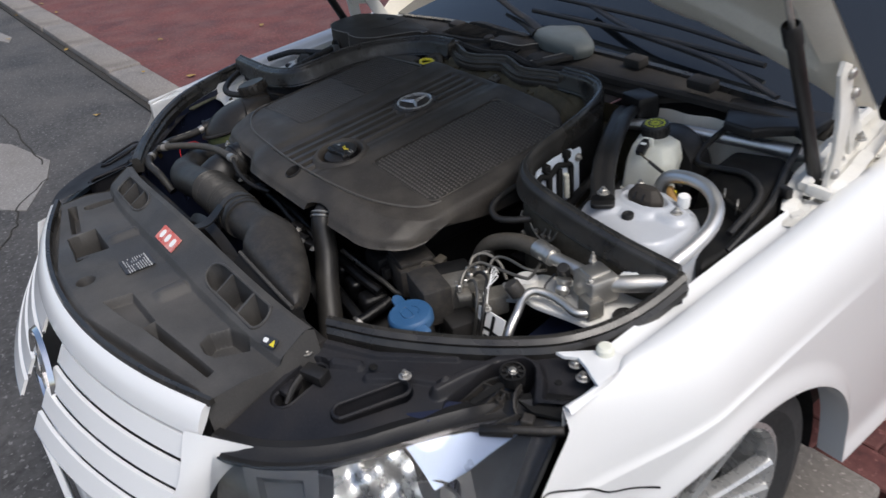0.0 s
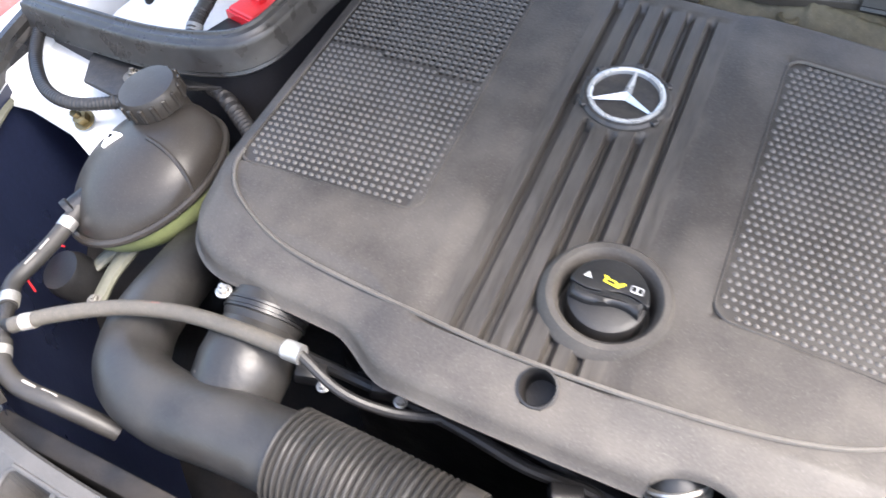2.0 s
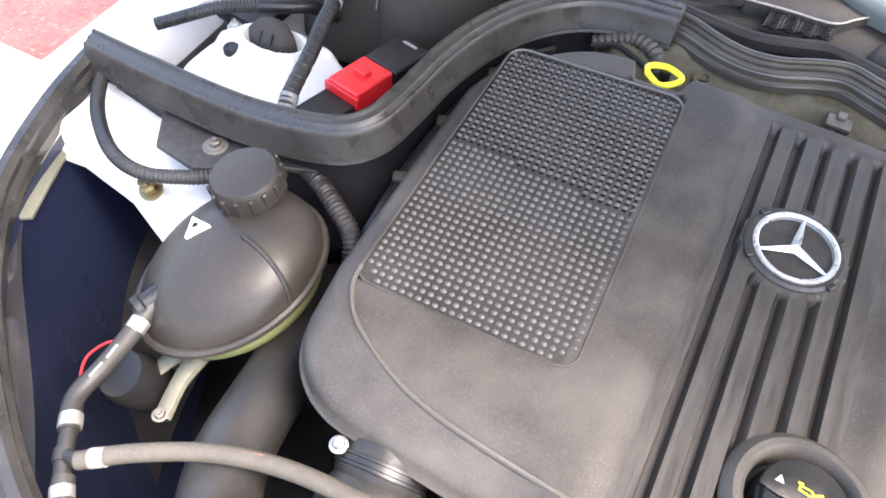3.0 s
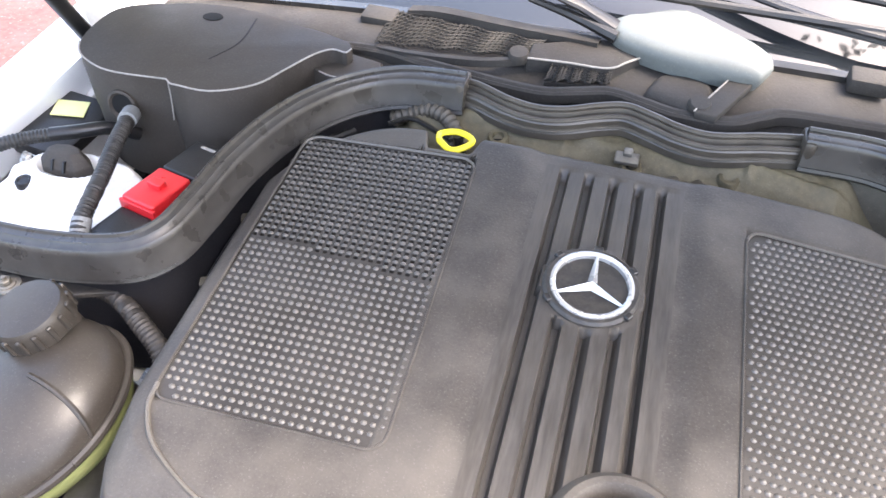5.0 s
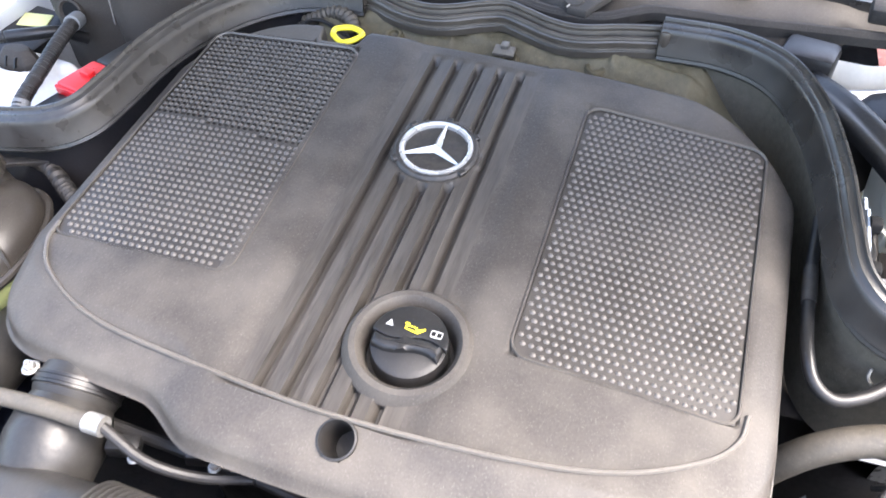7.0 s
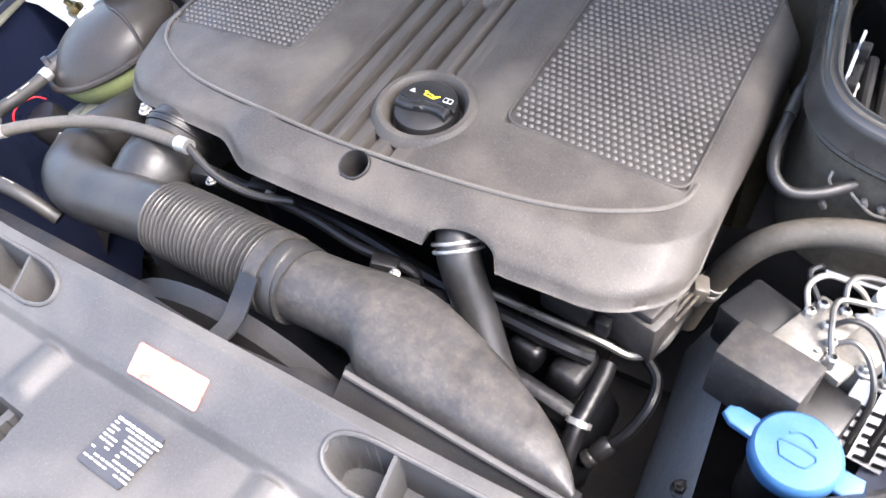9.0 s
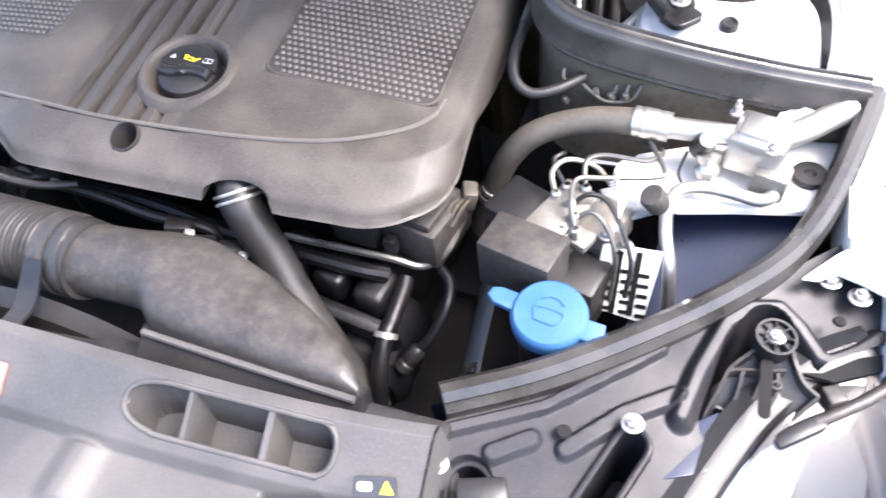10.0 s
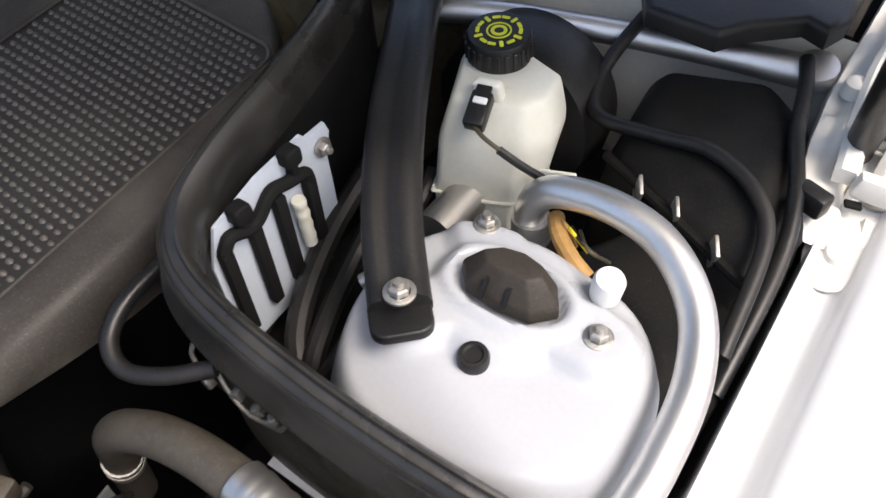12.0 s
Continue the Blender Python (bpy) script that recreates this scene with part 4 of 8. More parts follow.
lab, m = flat_label(0.002, 0.325, 0.080, 0.028, M_REDLAB, panel, "warning_label", "pale-mottled red warning label with white symbols")
for dx in (-0.024, 0.0, 0.024):
    part("symbol", prism(rounded(0.013, 0.016, 0.005, 3), 0.0006, 0.001, 0.0, m @ pose(dx, 0, 0)), M_PAPER, lab)
lab, m = flat_label(0.002, 0.585, 0.052, 0.050, M_GREYLAB, panel, "data_label", "dark data label with rows of pale print", -2, 0.003)
rnd = random.Random(4)
for k in range(10):
    x0 = -0.024
    while x0 < 0.024:
        w = rnd.uniform(0.004, 0.011)
        if rnd.random() < (0.9 if x0 > -0.004 or k < 2 else 0.45):
            part("print_line", prism(rounded(w, 0.0015 if k else 0.0024, 0.0003, 1, x0 + w / 2), 0.0006, 0.0009, 0.0, m @ pose(0, 0.0185 - k * 0.0041, 0)), M_PRINT, lab)
        x0 += w + 0.0016
lab, m = flat_label(0.372, 0.350, 0.034, 0.015, M_GREYLAB, panel, "lamp_label", "small black label with a yellow warning triangle", 12, 0.003)
part("triangle", prism([(0.004, -0.005), (0.015, -0.005), (0.0095, 0.005)], 0.0006, 0.001, 0.0, m), M_YELLOW, lab)
part("symbol", prism(rounded(0.011, 0.007, 0.002, 2, -0.008), 0.0006, 0.001, 0.0, m), M_PAPER, lab)

# grille and bumper
def arc_path(y0, b, z, w=0.405, n=9):
    return [(-w + 2 * w * k / (n - 1), y0 + b * (-1 + 2 * k / (n - 1)) ** 2, z) for k in range(n)]


grille = thing("grille", (0, -0.76, 0.72), "", "")
grille.parent = car
grille.location = Vector((0, -0.76, 0.72)) - car.location
tagged(grille, "white louvred radiator grille with chrome edges")
part("top_frame", sweep(arc_path(-0.742, 0.085, 0.874, 0.415), [(-0.008, 0.000), (0.000, 0.004), (0.008, 0.001), (0.020, -0.016), (0.027, -0.034), (0.023, -0.037), (0.006, -0.020)], 4), M_WHITE, grille, "white upper frame of the grille")
for k in range(4):
    for s in (-1, 1):
        pts = [p for p in arc_path(-0.764 - 0.024 * k, 0.085, 0.8335 - 0.0335 * k, 0.418, 17) if s * p[0] > 0.05]
        sl = part("slat", sweep(pts, [(0.000, 0.000), (0.006, 0.001), (0.0225, -0.026), (0.018, -0.029)], 4), M_WHITE, grille, "white grille slat")
        part("slat_edge", sweep([(x, y - 0.020, z - 0.0265) for x, y, z in pts], [(-0.002, -0.002), (-0.002, 0.002), (0.002, 0.002), (0.002, -0.002)], 4), M_CHROME, sl, "thin chrome edge")
part("backing", sweep(arc_path(-0.735, 0.085, 0.80), [(0.0, 0.05), (0.008, 0.05), (0.03, -0.2), (0.0, -0.2)], 4), M_DARK, grille)
part("panel_gasket", sweep(arc_path(-0.738, 0.088, 0.880, 0.418), [(-0.006, -0.006), (-0.005, 0.004), (0.002, 0.005), (0.005, -0.004)], 4), M_SEAL, grille, "black rubber strip behind the grille")
for s in (-1, 1):
    part("corner_upright", sheet(10, 14, lambda u, v, s=s: (lerp_curve([(0.408, -0.693, 0.851), (0.428, -0.722, 0.795), (0.420, -0.745, 0.755), (0.410, -0.77, 0.66), (0.405, -0.79, 0.52)], v).lerp(lerp_curve([(0.486, -0.632, 0.838), (0.462, -0.668, 0.798), (0.448, -0.700, 0.755), (0.445, -0.73, 0.66), (0.44, -0.76, 0.52)], v), u) + Vector((0, -0.006 * math.sin(math.pi * u), 0.006 * math.sin(math.pi * u)))) if s > 0 else Vector((-0.41 - 0.07 * u, -0.700 + 0.070 * u - 0.12 * v * (1 - 0.25 * u), 0.853 - 0.015 * u - 0.34 * v)), 0.004), M_WHITE, car, "white bumper corner between grille and headlight")
    edge = [front_panel(0.5 + 0.5 * s, k / 16) for k in range(17)]
    part("panel_skirt", sheet(16, 4, lambda u, v, s=s, q=edge: lerp_curve([tuple(k) for k in q], u) + Vector((s * (0.002 + 0.012 * v), 0, 0.0015 - 0.006 * v * 0 - 0.075 * v))), M_PANEL, panel, "moulded end of the cover")
    part("lower_tray", box((s * 0.43, -0.53, 0.765), (0.13, 0.10, 0.012), 0.003), M_DARK, car)
part("badge_ring", lathe([(0.066, 0), (0.07, 0.006), (0.078, 0.008), (0.082, 0.0), (0.066, 0)], pose(0, -0.806, 0.765, 78, 0, 0), 44), M_CHROME, grille, "round chrome badge")
for k in range(3):
    a = math.pi / 2 + 2 * math.pi * k / 3
    part("badge_arm", prism([(0.010 * math.cos(a + 1.57), 0.010 * math.sin(a + 1.57)), (0.010 * math.cos(a - 1.57), 0.010 * math.sin(a - 1.57)), (0.07 * math.cos(a), 0.07 * math.sin(a))], 0, 0.008, 0, pose(0, -0.806, 0.765, 78, 0, 0)), M_CHROME, grille)


def bumper_f(u, v):
    a = (2 * u - 1) * 1.35
    x = 0.80 * math.sin(min(1.5, abs(a)) * math.pi / 2 / 1.35) * (1 if a > 0 else -1)
    y = -0.815 + 0.50 * (abs(a) / 1.35) ** 2.6
    out = 0.03 * math.sin(math.pi * v)
    z = 0.63 - 0.34 * v + 0.10 * smooth(abs(a), 0.9, 1.3) * (1 - v)
    return Vector((x * (1 + 0.02 * math.sin(math.pi * v)), y - out, z))


part("bumper", sheet(60, 16, bumper_f), M_WHITE, car, "white front bumper")
part("plate_strip", box((0, -0.862, 0.43), (0.52, 0.012, 0.11), 0.004), M_PAPER, car, "plain white number plate")


# ---- engine cover ----
def cover_base(x, y):
    return 1.002 + 0.105 * y - 0.03 * x - 0.16 * x * x


def cover_sd(x, y):
    """How far inside the cover's outline a place lies."""
    qx, qy = abs(x) - (0.346 - 0.09), abs(y + 0.083) - (0.255 - 0.09)
    return 0.09 - (math.hypot(max(qx, 0), max(qy, 0)) + min(max(qx, qy), 0))


def front_y(x, notch=1.0):
    ax = abs(x)
    cut_back = 0.024 * smooth(-x, 0.085, 0.15) + notch * 0.020 * math.sqrt(max(0.0, 1 - ((x - 0.157) / 0.035) ** 2))
    return cut_back + (-0.338 + 0.013 * (ax / 0.256) ** 2 if ax < 0.256 else -0.235 - math.sqrt(max(0, 0.09 ** 2 - (ax - 0.256) ** 2)))


def rear_y(x):
    return 0.172 - 0.11 * max(0.0, (abs(x) - 0.21) / 0.136) ** 2.2 - 0.026 * smooth(abs(x + 0.171), 0.032, 0.022)


RIBS = [-0.050, -0.025, -0.001, 0.024, 0.048]
CAP = (0.051, -0.210)


def cover_z(x, y):
    d = min(y - front_y(x, 0.0), rear_y(x) - y, 0.346 - abs(x), max(0.0, cover_sd(x, y)) + 0.002)
    z = cover_base(x, y)
    fd = y - front_y(x, 0.0)
    z -= 0.30 * max(0.0, 0.05 - fd) + 0.25 * max(0.0, 0.026 - (0.346 - abs(x)))
    r = 0.011
    if d < r:
        z -= r - math.sqrt(max(0.0, r * r - (r - max(d, 0)) ** 2))
    # sunken middle band with its grooves
    band = smooth(abs(x), 0.095, 0.070)
    if y > -0.287:
        z -= 0.0035 * band
        he, hc = math.hypot(x + 0.002, y - 0.006), math.hypot(x - CAP[0], y - CAP[1])
        if y < 0.15 and he > 0.047 and hc > 0.052:
            for k, gx in enumerate(RIBS):
                z -= 0.011 * smooth(abs(x - gx), 0.0046, 0.0026) * smooth(y, -0.287, -0.280) * smooth(y, 0.15, 0.142)
                z -= 0.0015 * smooth(x - gx, 0.0, 0.004) * smooth(x - gx, 0.02, 0.008)
    z -= 0.03 * smooth(math.hypot(x - CAP[0], y - CAP[1]), 0.046, 0.042)
    # sunken fields behind the perforated panels
    if -0.323 < x < -0.139 and -0.05 < y < 0.133:
        z -= 0.009
    elif (0.130 < x < 0.311 and -0.192 < y < 0.117) or (-0.323 < x < -0.139 and -0.192 < y < 0.133):
        z -= 0.003
    return z


cover = thing("engine_cover", (0, -0.08, 0.90), "dusty dark grey plastic engine cover with grooves and dimpled panels", "engine cover")


def cover_f(u, v):
    x = (2 * u - 1) * 0.346
    y0, y1 = front_y(x), rear_y(x)
    y = y0 + (y1 - y0) * v
    return Vector((x, y, cover_z(x, y)))


bm = sheet(250, 170, cover_f)
# skirt round the edge
bm.verts.ensure_lookup_table()
NU, NV = 250, 170
idx = [(i, 0) for i in range(NU)] + [(NU, j) for j in range(NV)] + [(i, NV) for i in range(NU, 0, -1)] + [(0, j) for j in range(NV, 0, -1)]
ring = [bm.verts[i * (NV + 1) + j] for i, j in idx]
cut = []
for v in ring:
    x, y = v.co.x, v.co.y
    low = 0.921 - 0.012 * smooth(y, -0.22, -0.06)
    if y < -0.2:
        low += 0.013 * smooth(x, 0.208, 0.182) + 0.012 * smooth(x, -0.10, -0.15)
    cut.append(min(low, v.co.z - 0.005))
r1 = [bm.verts.new((v.co.x * 1.004, v.co.y + (-0.003 if v.co.y < -0.1 else 0.001), v.co.z - 0.3 * (v.co.z - c))) for v, c in zip(ring, cut)]
r2 = [bm.verts.new((v.co.x * (1.0 - 0.035 * smooth(-v.co.y, 0.1, 0.3)), v.co.y + 0.026 * smooth(-v.co.y, 0.1, 0.3), c)) for v, c in zip(ring, cut)]
r3 = [bm.verts.new((v.co.x * 0.95, v.co.y * 0.97 + 0.026 * smooth(-v.co.y, 0.1, 0.3), c + 0.002)) for v, c in zip(ring, cut)]
for a, b in ((ring, r1), (r1, r2), (r2, r3)):
    for j in range(len(a)):
        k = (j + 1) % len(a)
        bm.faces.new((a[j], b[j], b[k], a[k]))
for f in bm.faces:
    c = f.calc_center_median()
    if abs(c.x + 0.001) < 0.069 and -0.286 < c.y < 0.15 and c.z > 0.95:
        f.material_index = 1
bmesh.ops.delete(bm, geom=[f for f in bm.faces if math.hypot(f.calc_center_median().x - 0.028, f.calc_center_median().y + 0.303) < 0.0150 and f.calc_center_median().z > 0.93], context="FACES")
shell = part("shell", bm, M_COVER, cover, "", 50)
shell.data.materials.append(M_BAND)


def cover_pose(x, y, up=0.0):
    return pose(x, y, cover_base(x, y) - 0.0035 + up, math.degrees(math.atan(0.105)), math.degrees(math.atan(0.32 * x + 0.03)), 0)


def perforated(x0, x1, y0, y1, holes):
    """The flat plate of a panel, with open square holes in its rear half where holes is set."""
    bm = bmesh.new()
    nx, ny = 25, round((y1 - y0) / 0.0077)
    px, py = (x1 - x0) / nx, (y1 - y0) / ny
    fan_x = 1.06 if holes else 1.0

    def pt(x, y, dz):
        x = lean(x, y)
        return bm.verts.new((x, y, cover_base(x, y) - 0.0012 + dz))

    def lean(x, y):
        return x0 + (x - x0) * (1 + (fan_x - 1) * (y1 - y) / (y1 - y0))

    spots = []
    for j in range(ny):
        for i in range(nx):
            cx, cy = x0 + (i + 0.5) * px, y0 + (j + 0.5) * py
            o = [pt(cx + sx * px / 2, cy + sy * py / 2, 0) for sx, sy in ((-1, -1), (1, -1), (1, 1), (-1, 1))]
            if holes and cy > y0 + (y1 - y0) * 0.56 - (cx - x0) * 0.12:
                ring = [(-0.0024, -0.0010), (-0.0013, -0.0020), (0.0013, -0.0020), (0.0024, -0.0010), (0.0024, 0.0008), (0.0013, 0.0017), (-0.0013, 0.0017), (-0.0024, 0.0008)]
                a = [pt(cx + dx, cy + dy, 0.0006) for dx, dy in ring]
                b = [pt(cx + dx, cy + dy, -0.0055) for dx, dy in ring]
                for k in range(8):
                    n = (k + 1) % 8
                    bm.faces.new((a[k], a[n], b[n], b[k]))
                for k, q in enumerate(((0, 1), (2, 3), (4, 5), (6, 7))):
                    bm.faces.new((o[k], a[q[1]], a[q[0]]))
                    bm.faces.new((o[k], o[(k + 1) % 4], a[(q[1] + 1) % 8], a[q[1]]))
                if cy + py < y1:
                    spots.append((lean(cx, cy), cy + 0.5 * py))
            else:
                bm.faces.new(o)
                sh = 0.0 if holes else 0.5 * px * (j % 2)
                rx, ry = (x1 - x0) / 2, (y1 - y0) / 2
                gap = math.hypot(max(0, abs(cx + sh - (x0 + x1) / 2) - rx + 0.022), max(0, abs(cy - (y0 + y1) / 2) - ry + 0.022))
                if cx + sh < x1 - 0.002 and gap < 0.0205:
                    spots.append((lean(cx + sh, cy), cy))
    bmesh.ops.remove_doubles(bm, verts=bm.verts, dist=1e-6)
    return bm, spots


def dimples(spots):
    bm = bmesh.new()
    ang = [2 * math.pi * k / 6 for k in range(6)]
    for x, y in spots:
        z = cover_base(x, y) - 0.0012
        k = random.uniform(0.92, 1.06)
        a = [bm.verts.new((x + 0.0031 * k * math.cos(q), y + 0.0025 * k * math.sin(q), z - 0.0002)) for q in ang]
        b = [bm.verts.new((x + 0.0018 * k * math.cos(q), y + 0.0014 * k * math.sin(q), z + 0.0017 * k)) for q in ang]
        for j in range(6):
            n = (j + 1) % 6
            bm.faces.new((a[j], a[n], b[n], b[j]))
        bm.faces.new(b)
    return bm


for x0, x1, y1, holes in ((0.131, 0.310, 0.113, False), (-0.322, -0.140, 0.130, True)):
    bm, spots = perforated(x0, x1, -0.191, y1, holes)
    pan = part("perforated_panel" if holes else "dimpled_panel", bm, M_PLATE, cover, "panel with rows of holes and worn dimples" if holes else "panel with rows of worn dimples", 25)
    tagged(part("dimple_field", dimples(spots), M_DIMPLE, pan, "rows of small worn dimples", 75), kind="stuff")
    pts = [(a, b, cover_base(a, b)) for a, b in rounded(x1 - x0 + 0.004, y1 + 0.195, 0.016, 6, (x0 + x1) / 2, (y1 - 0.191) / 2)]
    if holes:
        pts = [(x0 + (a - x0) * (1 + 0.06 * (y1 - b) / (y1 + 0.191)), b, c) for a, b, c in pts]
    part("panel_frame", tube(pts + pts[:2], 0.0015, 6, 1), M_COVER, pan)
    part("edge_line", tube([p for p in pts if p[1] > y1 - 0.010], 0.0016, 6, 1), M_DIMPLE, pan, "pale rear edge")
crease = [(-0.323, -0.180), (-0.317, -0.205), (-0.288, -0.236), (-0.215, -0.267), (-0.082, -0.283), (0.020, -0.288), (0.150, -0.278), (0.231, -0.260), (0.289, -0.230), (0.313, -0.205), (0.319, -0.180)]
# Paler than the cover, so the ridge's highlight is painted in.
part("moulded_line", tube([(x, y, cover_z(x, y) + 0.0010) for x, y in crease], 0.0022, 6, 8), M_DIMPLE, cover, "moulded line with its highlight put into the colour")
# round badge
em = cover_pose(-0.002, 0.006)
badge = part("badge", lathe([(0.0, 0.0012), (0.033, 0.0012), (0.036, 0.004), (0.0405, 0.0045), (0.043, 0.002), (0.044, -0.004)], em, 48), M_DUSTY, cover, "round badge with a silver ring")
part("badge_ring", lathe([(0.0318, 0.001), (0.0322, 0.0052), (0.0345, 0.0066), (0.0368, 0.0058), (0.0374, 0.002)], em, 56), M_SILVER, badge, "silver ring")
for k in range(3):
    arms = bmesh.new()
    a = math.pi / 2 + 2 * math.pi * k / 3
    c, s = math.cos(a), math.sin(a)
    tip = [em @ Vector((0.0330 * c + w * s, 0.0330 * s - w * c, 0.0048)) for w in (-0.0013, 0.0013)]
    root = [em @ Vector((0.0052 * math.cos(a + q), 0.0052 * math.sin(a + q), 0.002)) for q in (math.pi / 3, -math.pi / 3)]
    mid_v = arms.verts.new(em @ Vector((0, 0, 0.0085)))
    t0, t1 = arms.verts.new(tip[0]), arms.verts.new(tip[1])
    q0, q1 = arms.verts.new(root[0]), arms.verts.new(root[1])
    tm = arms.verts.new(em @ Vector((0.0330 * c, 0.0330 * s, 0.0062)))
    arms.faces.new((mid_v, q0, t0, tm))
    arms.faces.new((mid_v, tm, t1, q1))
    part("badge_arm", arms, M_SILVER, badge, "silver arm", 20)
for a in (38, 90, 142, 215, 325):
    part("badge_tab", box((0, 0, 0), (0.008, 0.006, 0.005), 0.001, seg=1), M_BLACK, badge).matrix_basis = Matrix.Translation(-base(badge)) @ em @ pose(0.0425 * math.cos(radians(a)), 0.0425 * math.sin(radians(a)), 0.003, 0, 0, a + 90) @ Matrix.Translation(base(badge))
# rim round the oil filler and its cap
cm = cover_pose(CAP[0], CAP[1])
part("filler_rim", lathe([(0.056, -0.003), (0.0535, 0.002), (0.049, 0.007), (0.044, 0.0075), (0.040, 0.003), (0.038, -0.006), (0.037, -0.02), (0.0, -0.021)], cm, 56), M_COVER, cover, "raised round rim")
cap = thing("oil_filler_cap", tuple(cm @ Vector((0, 0, -0.01))), "black oil filler cap with yellow and white symbols", "oil cap")
part("cap_body", lathe([(0.0, 0.0045), (0.026, 0.0045), (0.0315, 0.002), (0.033, -0.003), (0.033, -0.018), (0.0, -0.018)], cm, 48), M_BLACK, cap)
wave = []
for k in range(25):
    x = -0.0318 + 0.0636 * k / 24
    wave.append((x, 0.0015 + 0.0032 * math.sin((x + 0.002) * 105)))
edge = [(0.0325 * math.cos(radians(a)), 0.0325 * math.sin(radians(a))) for a in range(4, 177, 8)]
part("label_plate", prism(edge + wave, 0.001, 0.0085, 0.0012, cm), M_BLACK, cap)
part("grip", prism([(x, y - 0.0012) for x, y in wave[1:-1]] + [(x * 0.97, y - 0.0125) for x, y in wave[-2:0:-1]], 0.002, 0.0115, 0.004, cm), M_BLACK, cap, "wavy finger grip")
part("triangle", prism([(-0.0232, 0.0080), (-0.0165, 0.0080), (-0.0198, 0.0138)], 0.0085, 0.0089, 0, cm), M_PRINT, cap)
can = prism([(-0.007, 0.009), (0.005, 0.007), (0.0105, 0.0125), (0.0095, 0.0135), (0.004, 0.0105), (0.003, 0.0125), (-0.004, 0.013), (-0.004, 0.0148), (-0.008, 0.0148), (-0.008, 0.0138), (-0.0065, 0.013)], 0.0085, 0.0089, 0, cm)
part("symbol_inside", prism([(-0.0052, 0.0098), (0.0035, 0.0086), (0.0012, 0.0116), (-0.0050, 0.0118)], 0.0088, 0.0091, 0, cm), M_BLACK, cap)
part("oil_can_symbol", can, M_YELLOW, cap)
part("book_symbol", prism(rounded(0.010, 0.0065, 0.001, 2, 0.0200, 0.0112), 0.0085, 0.0089, 0, cm), M_PRINT, cap)
for dx in (-0.0025, 0.0025):
    part("book_line", prism(rounded(0.0036, 0.0042, 0.0004, 1, 0.0200 + dx, 0.0112), 0.0089, 0.0091, 0, cm), M_INK, cap)
# bore in the front edge
hx, hy = 0.028, -0.303
hm = pose(hx, hy, cover_z(hx, hy) + 0.0014, 22, 0, 0)
part("bore", lathe([(0.0165, -0.003), (0.016, 0.0006), (0.0145, 0.001), (0.0135, -0.001), (0.013, -0.045), (0.0, -0.045)], hm, 28), M_BLACK, cover, "dark round bore")
# yellow dipstick ring
dip = thing("dipstick", (-0.172, 0.185, 1.0), "yellow dipstick loop behind the engine cover", "dipstick")
part("loop", tube([(-0.186, 0.158, 1.014), (-0.170, 0.148, 1.012), (-0.155, 0.157, 1.014), (-0.153, 0.170, 1.014), (-0.171, 0.179, 1.014), (-0.188, 0.171, 1.014), (-0.186, 0.158, 1.014)], 0.0034, 8), M_YELLOW, dip)
part("tube", tube([(-0.171, 0.178, 1.012), (-0.170, 0.186, 0.98), (-0.17, 0.195, 0.90)], 0.006, 10), M_BLACK, dip)
whole("corrugated_conduit", tube([(-0.262, 0.226, 0.982), (-0.224, 0.232, 0.999), (-0.196, 0.222, 1.000), (-0.180, 0.206, 0.990), (-0.174, 0.195, 0.97)], 0.0085, 12, 8, 0.0012, 16), M_TANHOSE, (-0.21, 0.22, 0.98), "dusty corrugated conduit at the bulkhead", "conduit")
sup = thing("rear_bracket", (0.14, 0.2, 0.94), "small steel lugs behind the engine cover", "bracket")
for x, y, z in ((-0.134, 0.218, 0.984), (0.117, 0.222, 0.982), (0.015, 0.214, 0.980)):
    part("lug", lathe([(0.013, -0.004), (0.012, 0.006), (0.0105, 0.008), (0.007, 0.008), (0.006, 0.000), (0, 0.000)], pose(x, y, z, 12, 0, 0), 20), M_BROWN, sup)
    part("lug_hole", lathe([(0.0064, 0.0), (0.0, 0.0)], pose(x, y, z + 0.0016, 12, 0, 0), 16), M_INK, sup)
clp = part("clip", box((0.009, 0.214, 0.994), (0.026, 0.016, 0.006), 0.002, (14, 0, 0)), M_CAST, sup, "grey metal clip")
part("clip_wing", box((0.009, 0.218, 0.999), (0.010, 0.010, 0.008), 0.002, (14, 0, 0)), M_CAST, clp)
for k, x in enumerate((-0.095, -0.055, -0.030, 0.060, 0.085)):
    part("pipe_clamp", box((x, 0.206, 0.980), (0.014, 0.010, 0.012), 0.003, (8, 0, 11 * k)), M_GRIME, sup)
part("wire", tube([(-0.26, 0.205, 0.990), (-0.235, 0.214, 0.996), (-0.205, 0.208, 0.990), (-0.18, 0.200, 0.984)], 0.0028, 8), M_BLACK, sup)
part("wire", tube([(-0.10, 0.198, 0.982), (-0.04, 0.203, 0.984), (0.02, 0.200, 0.981), (0.09, 0.206, 0.980)], 0.0032, 8), M_BLACK, sup)

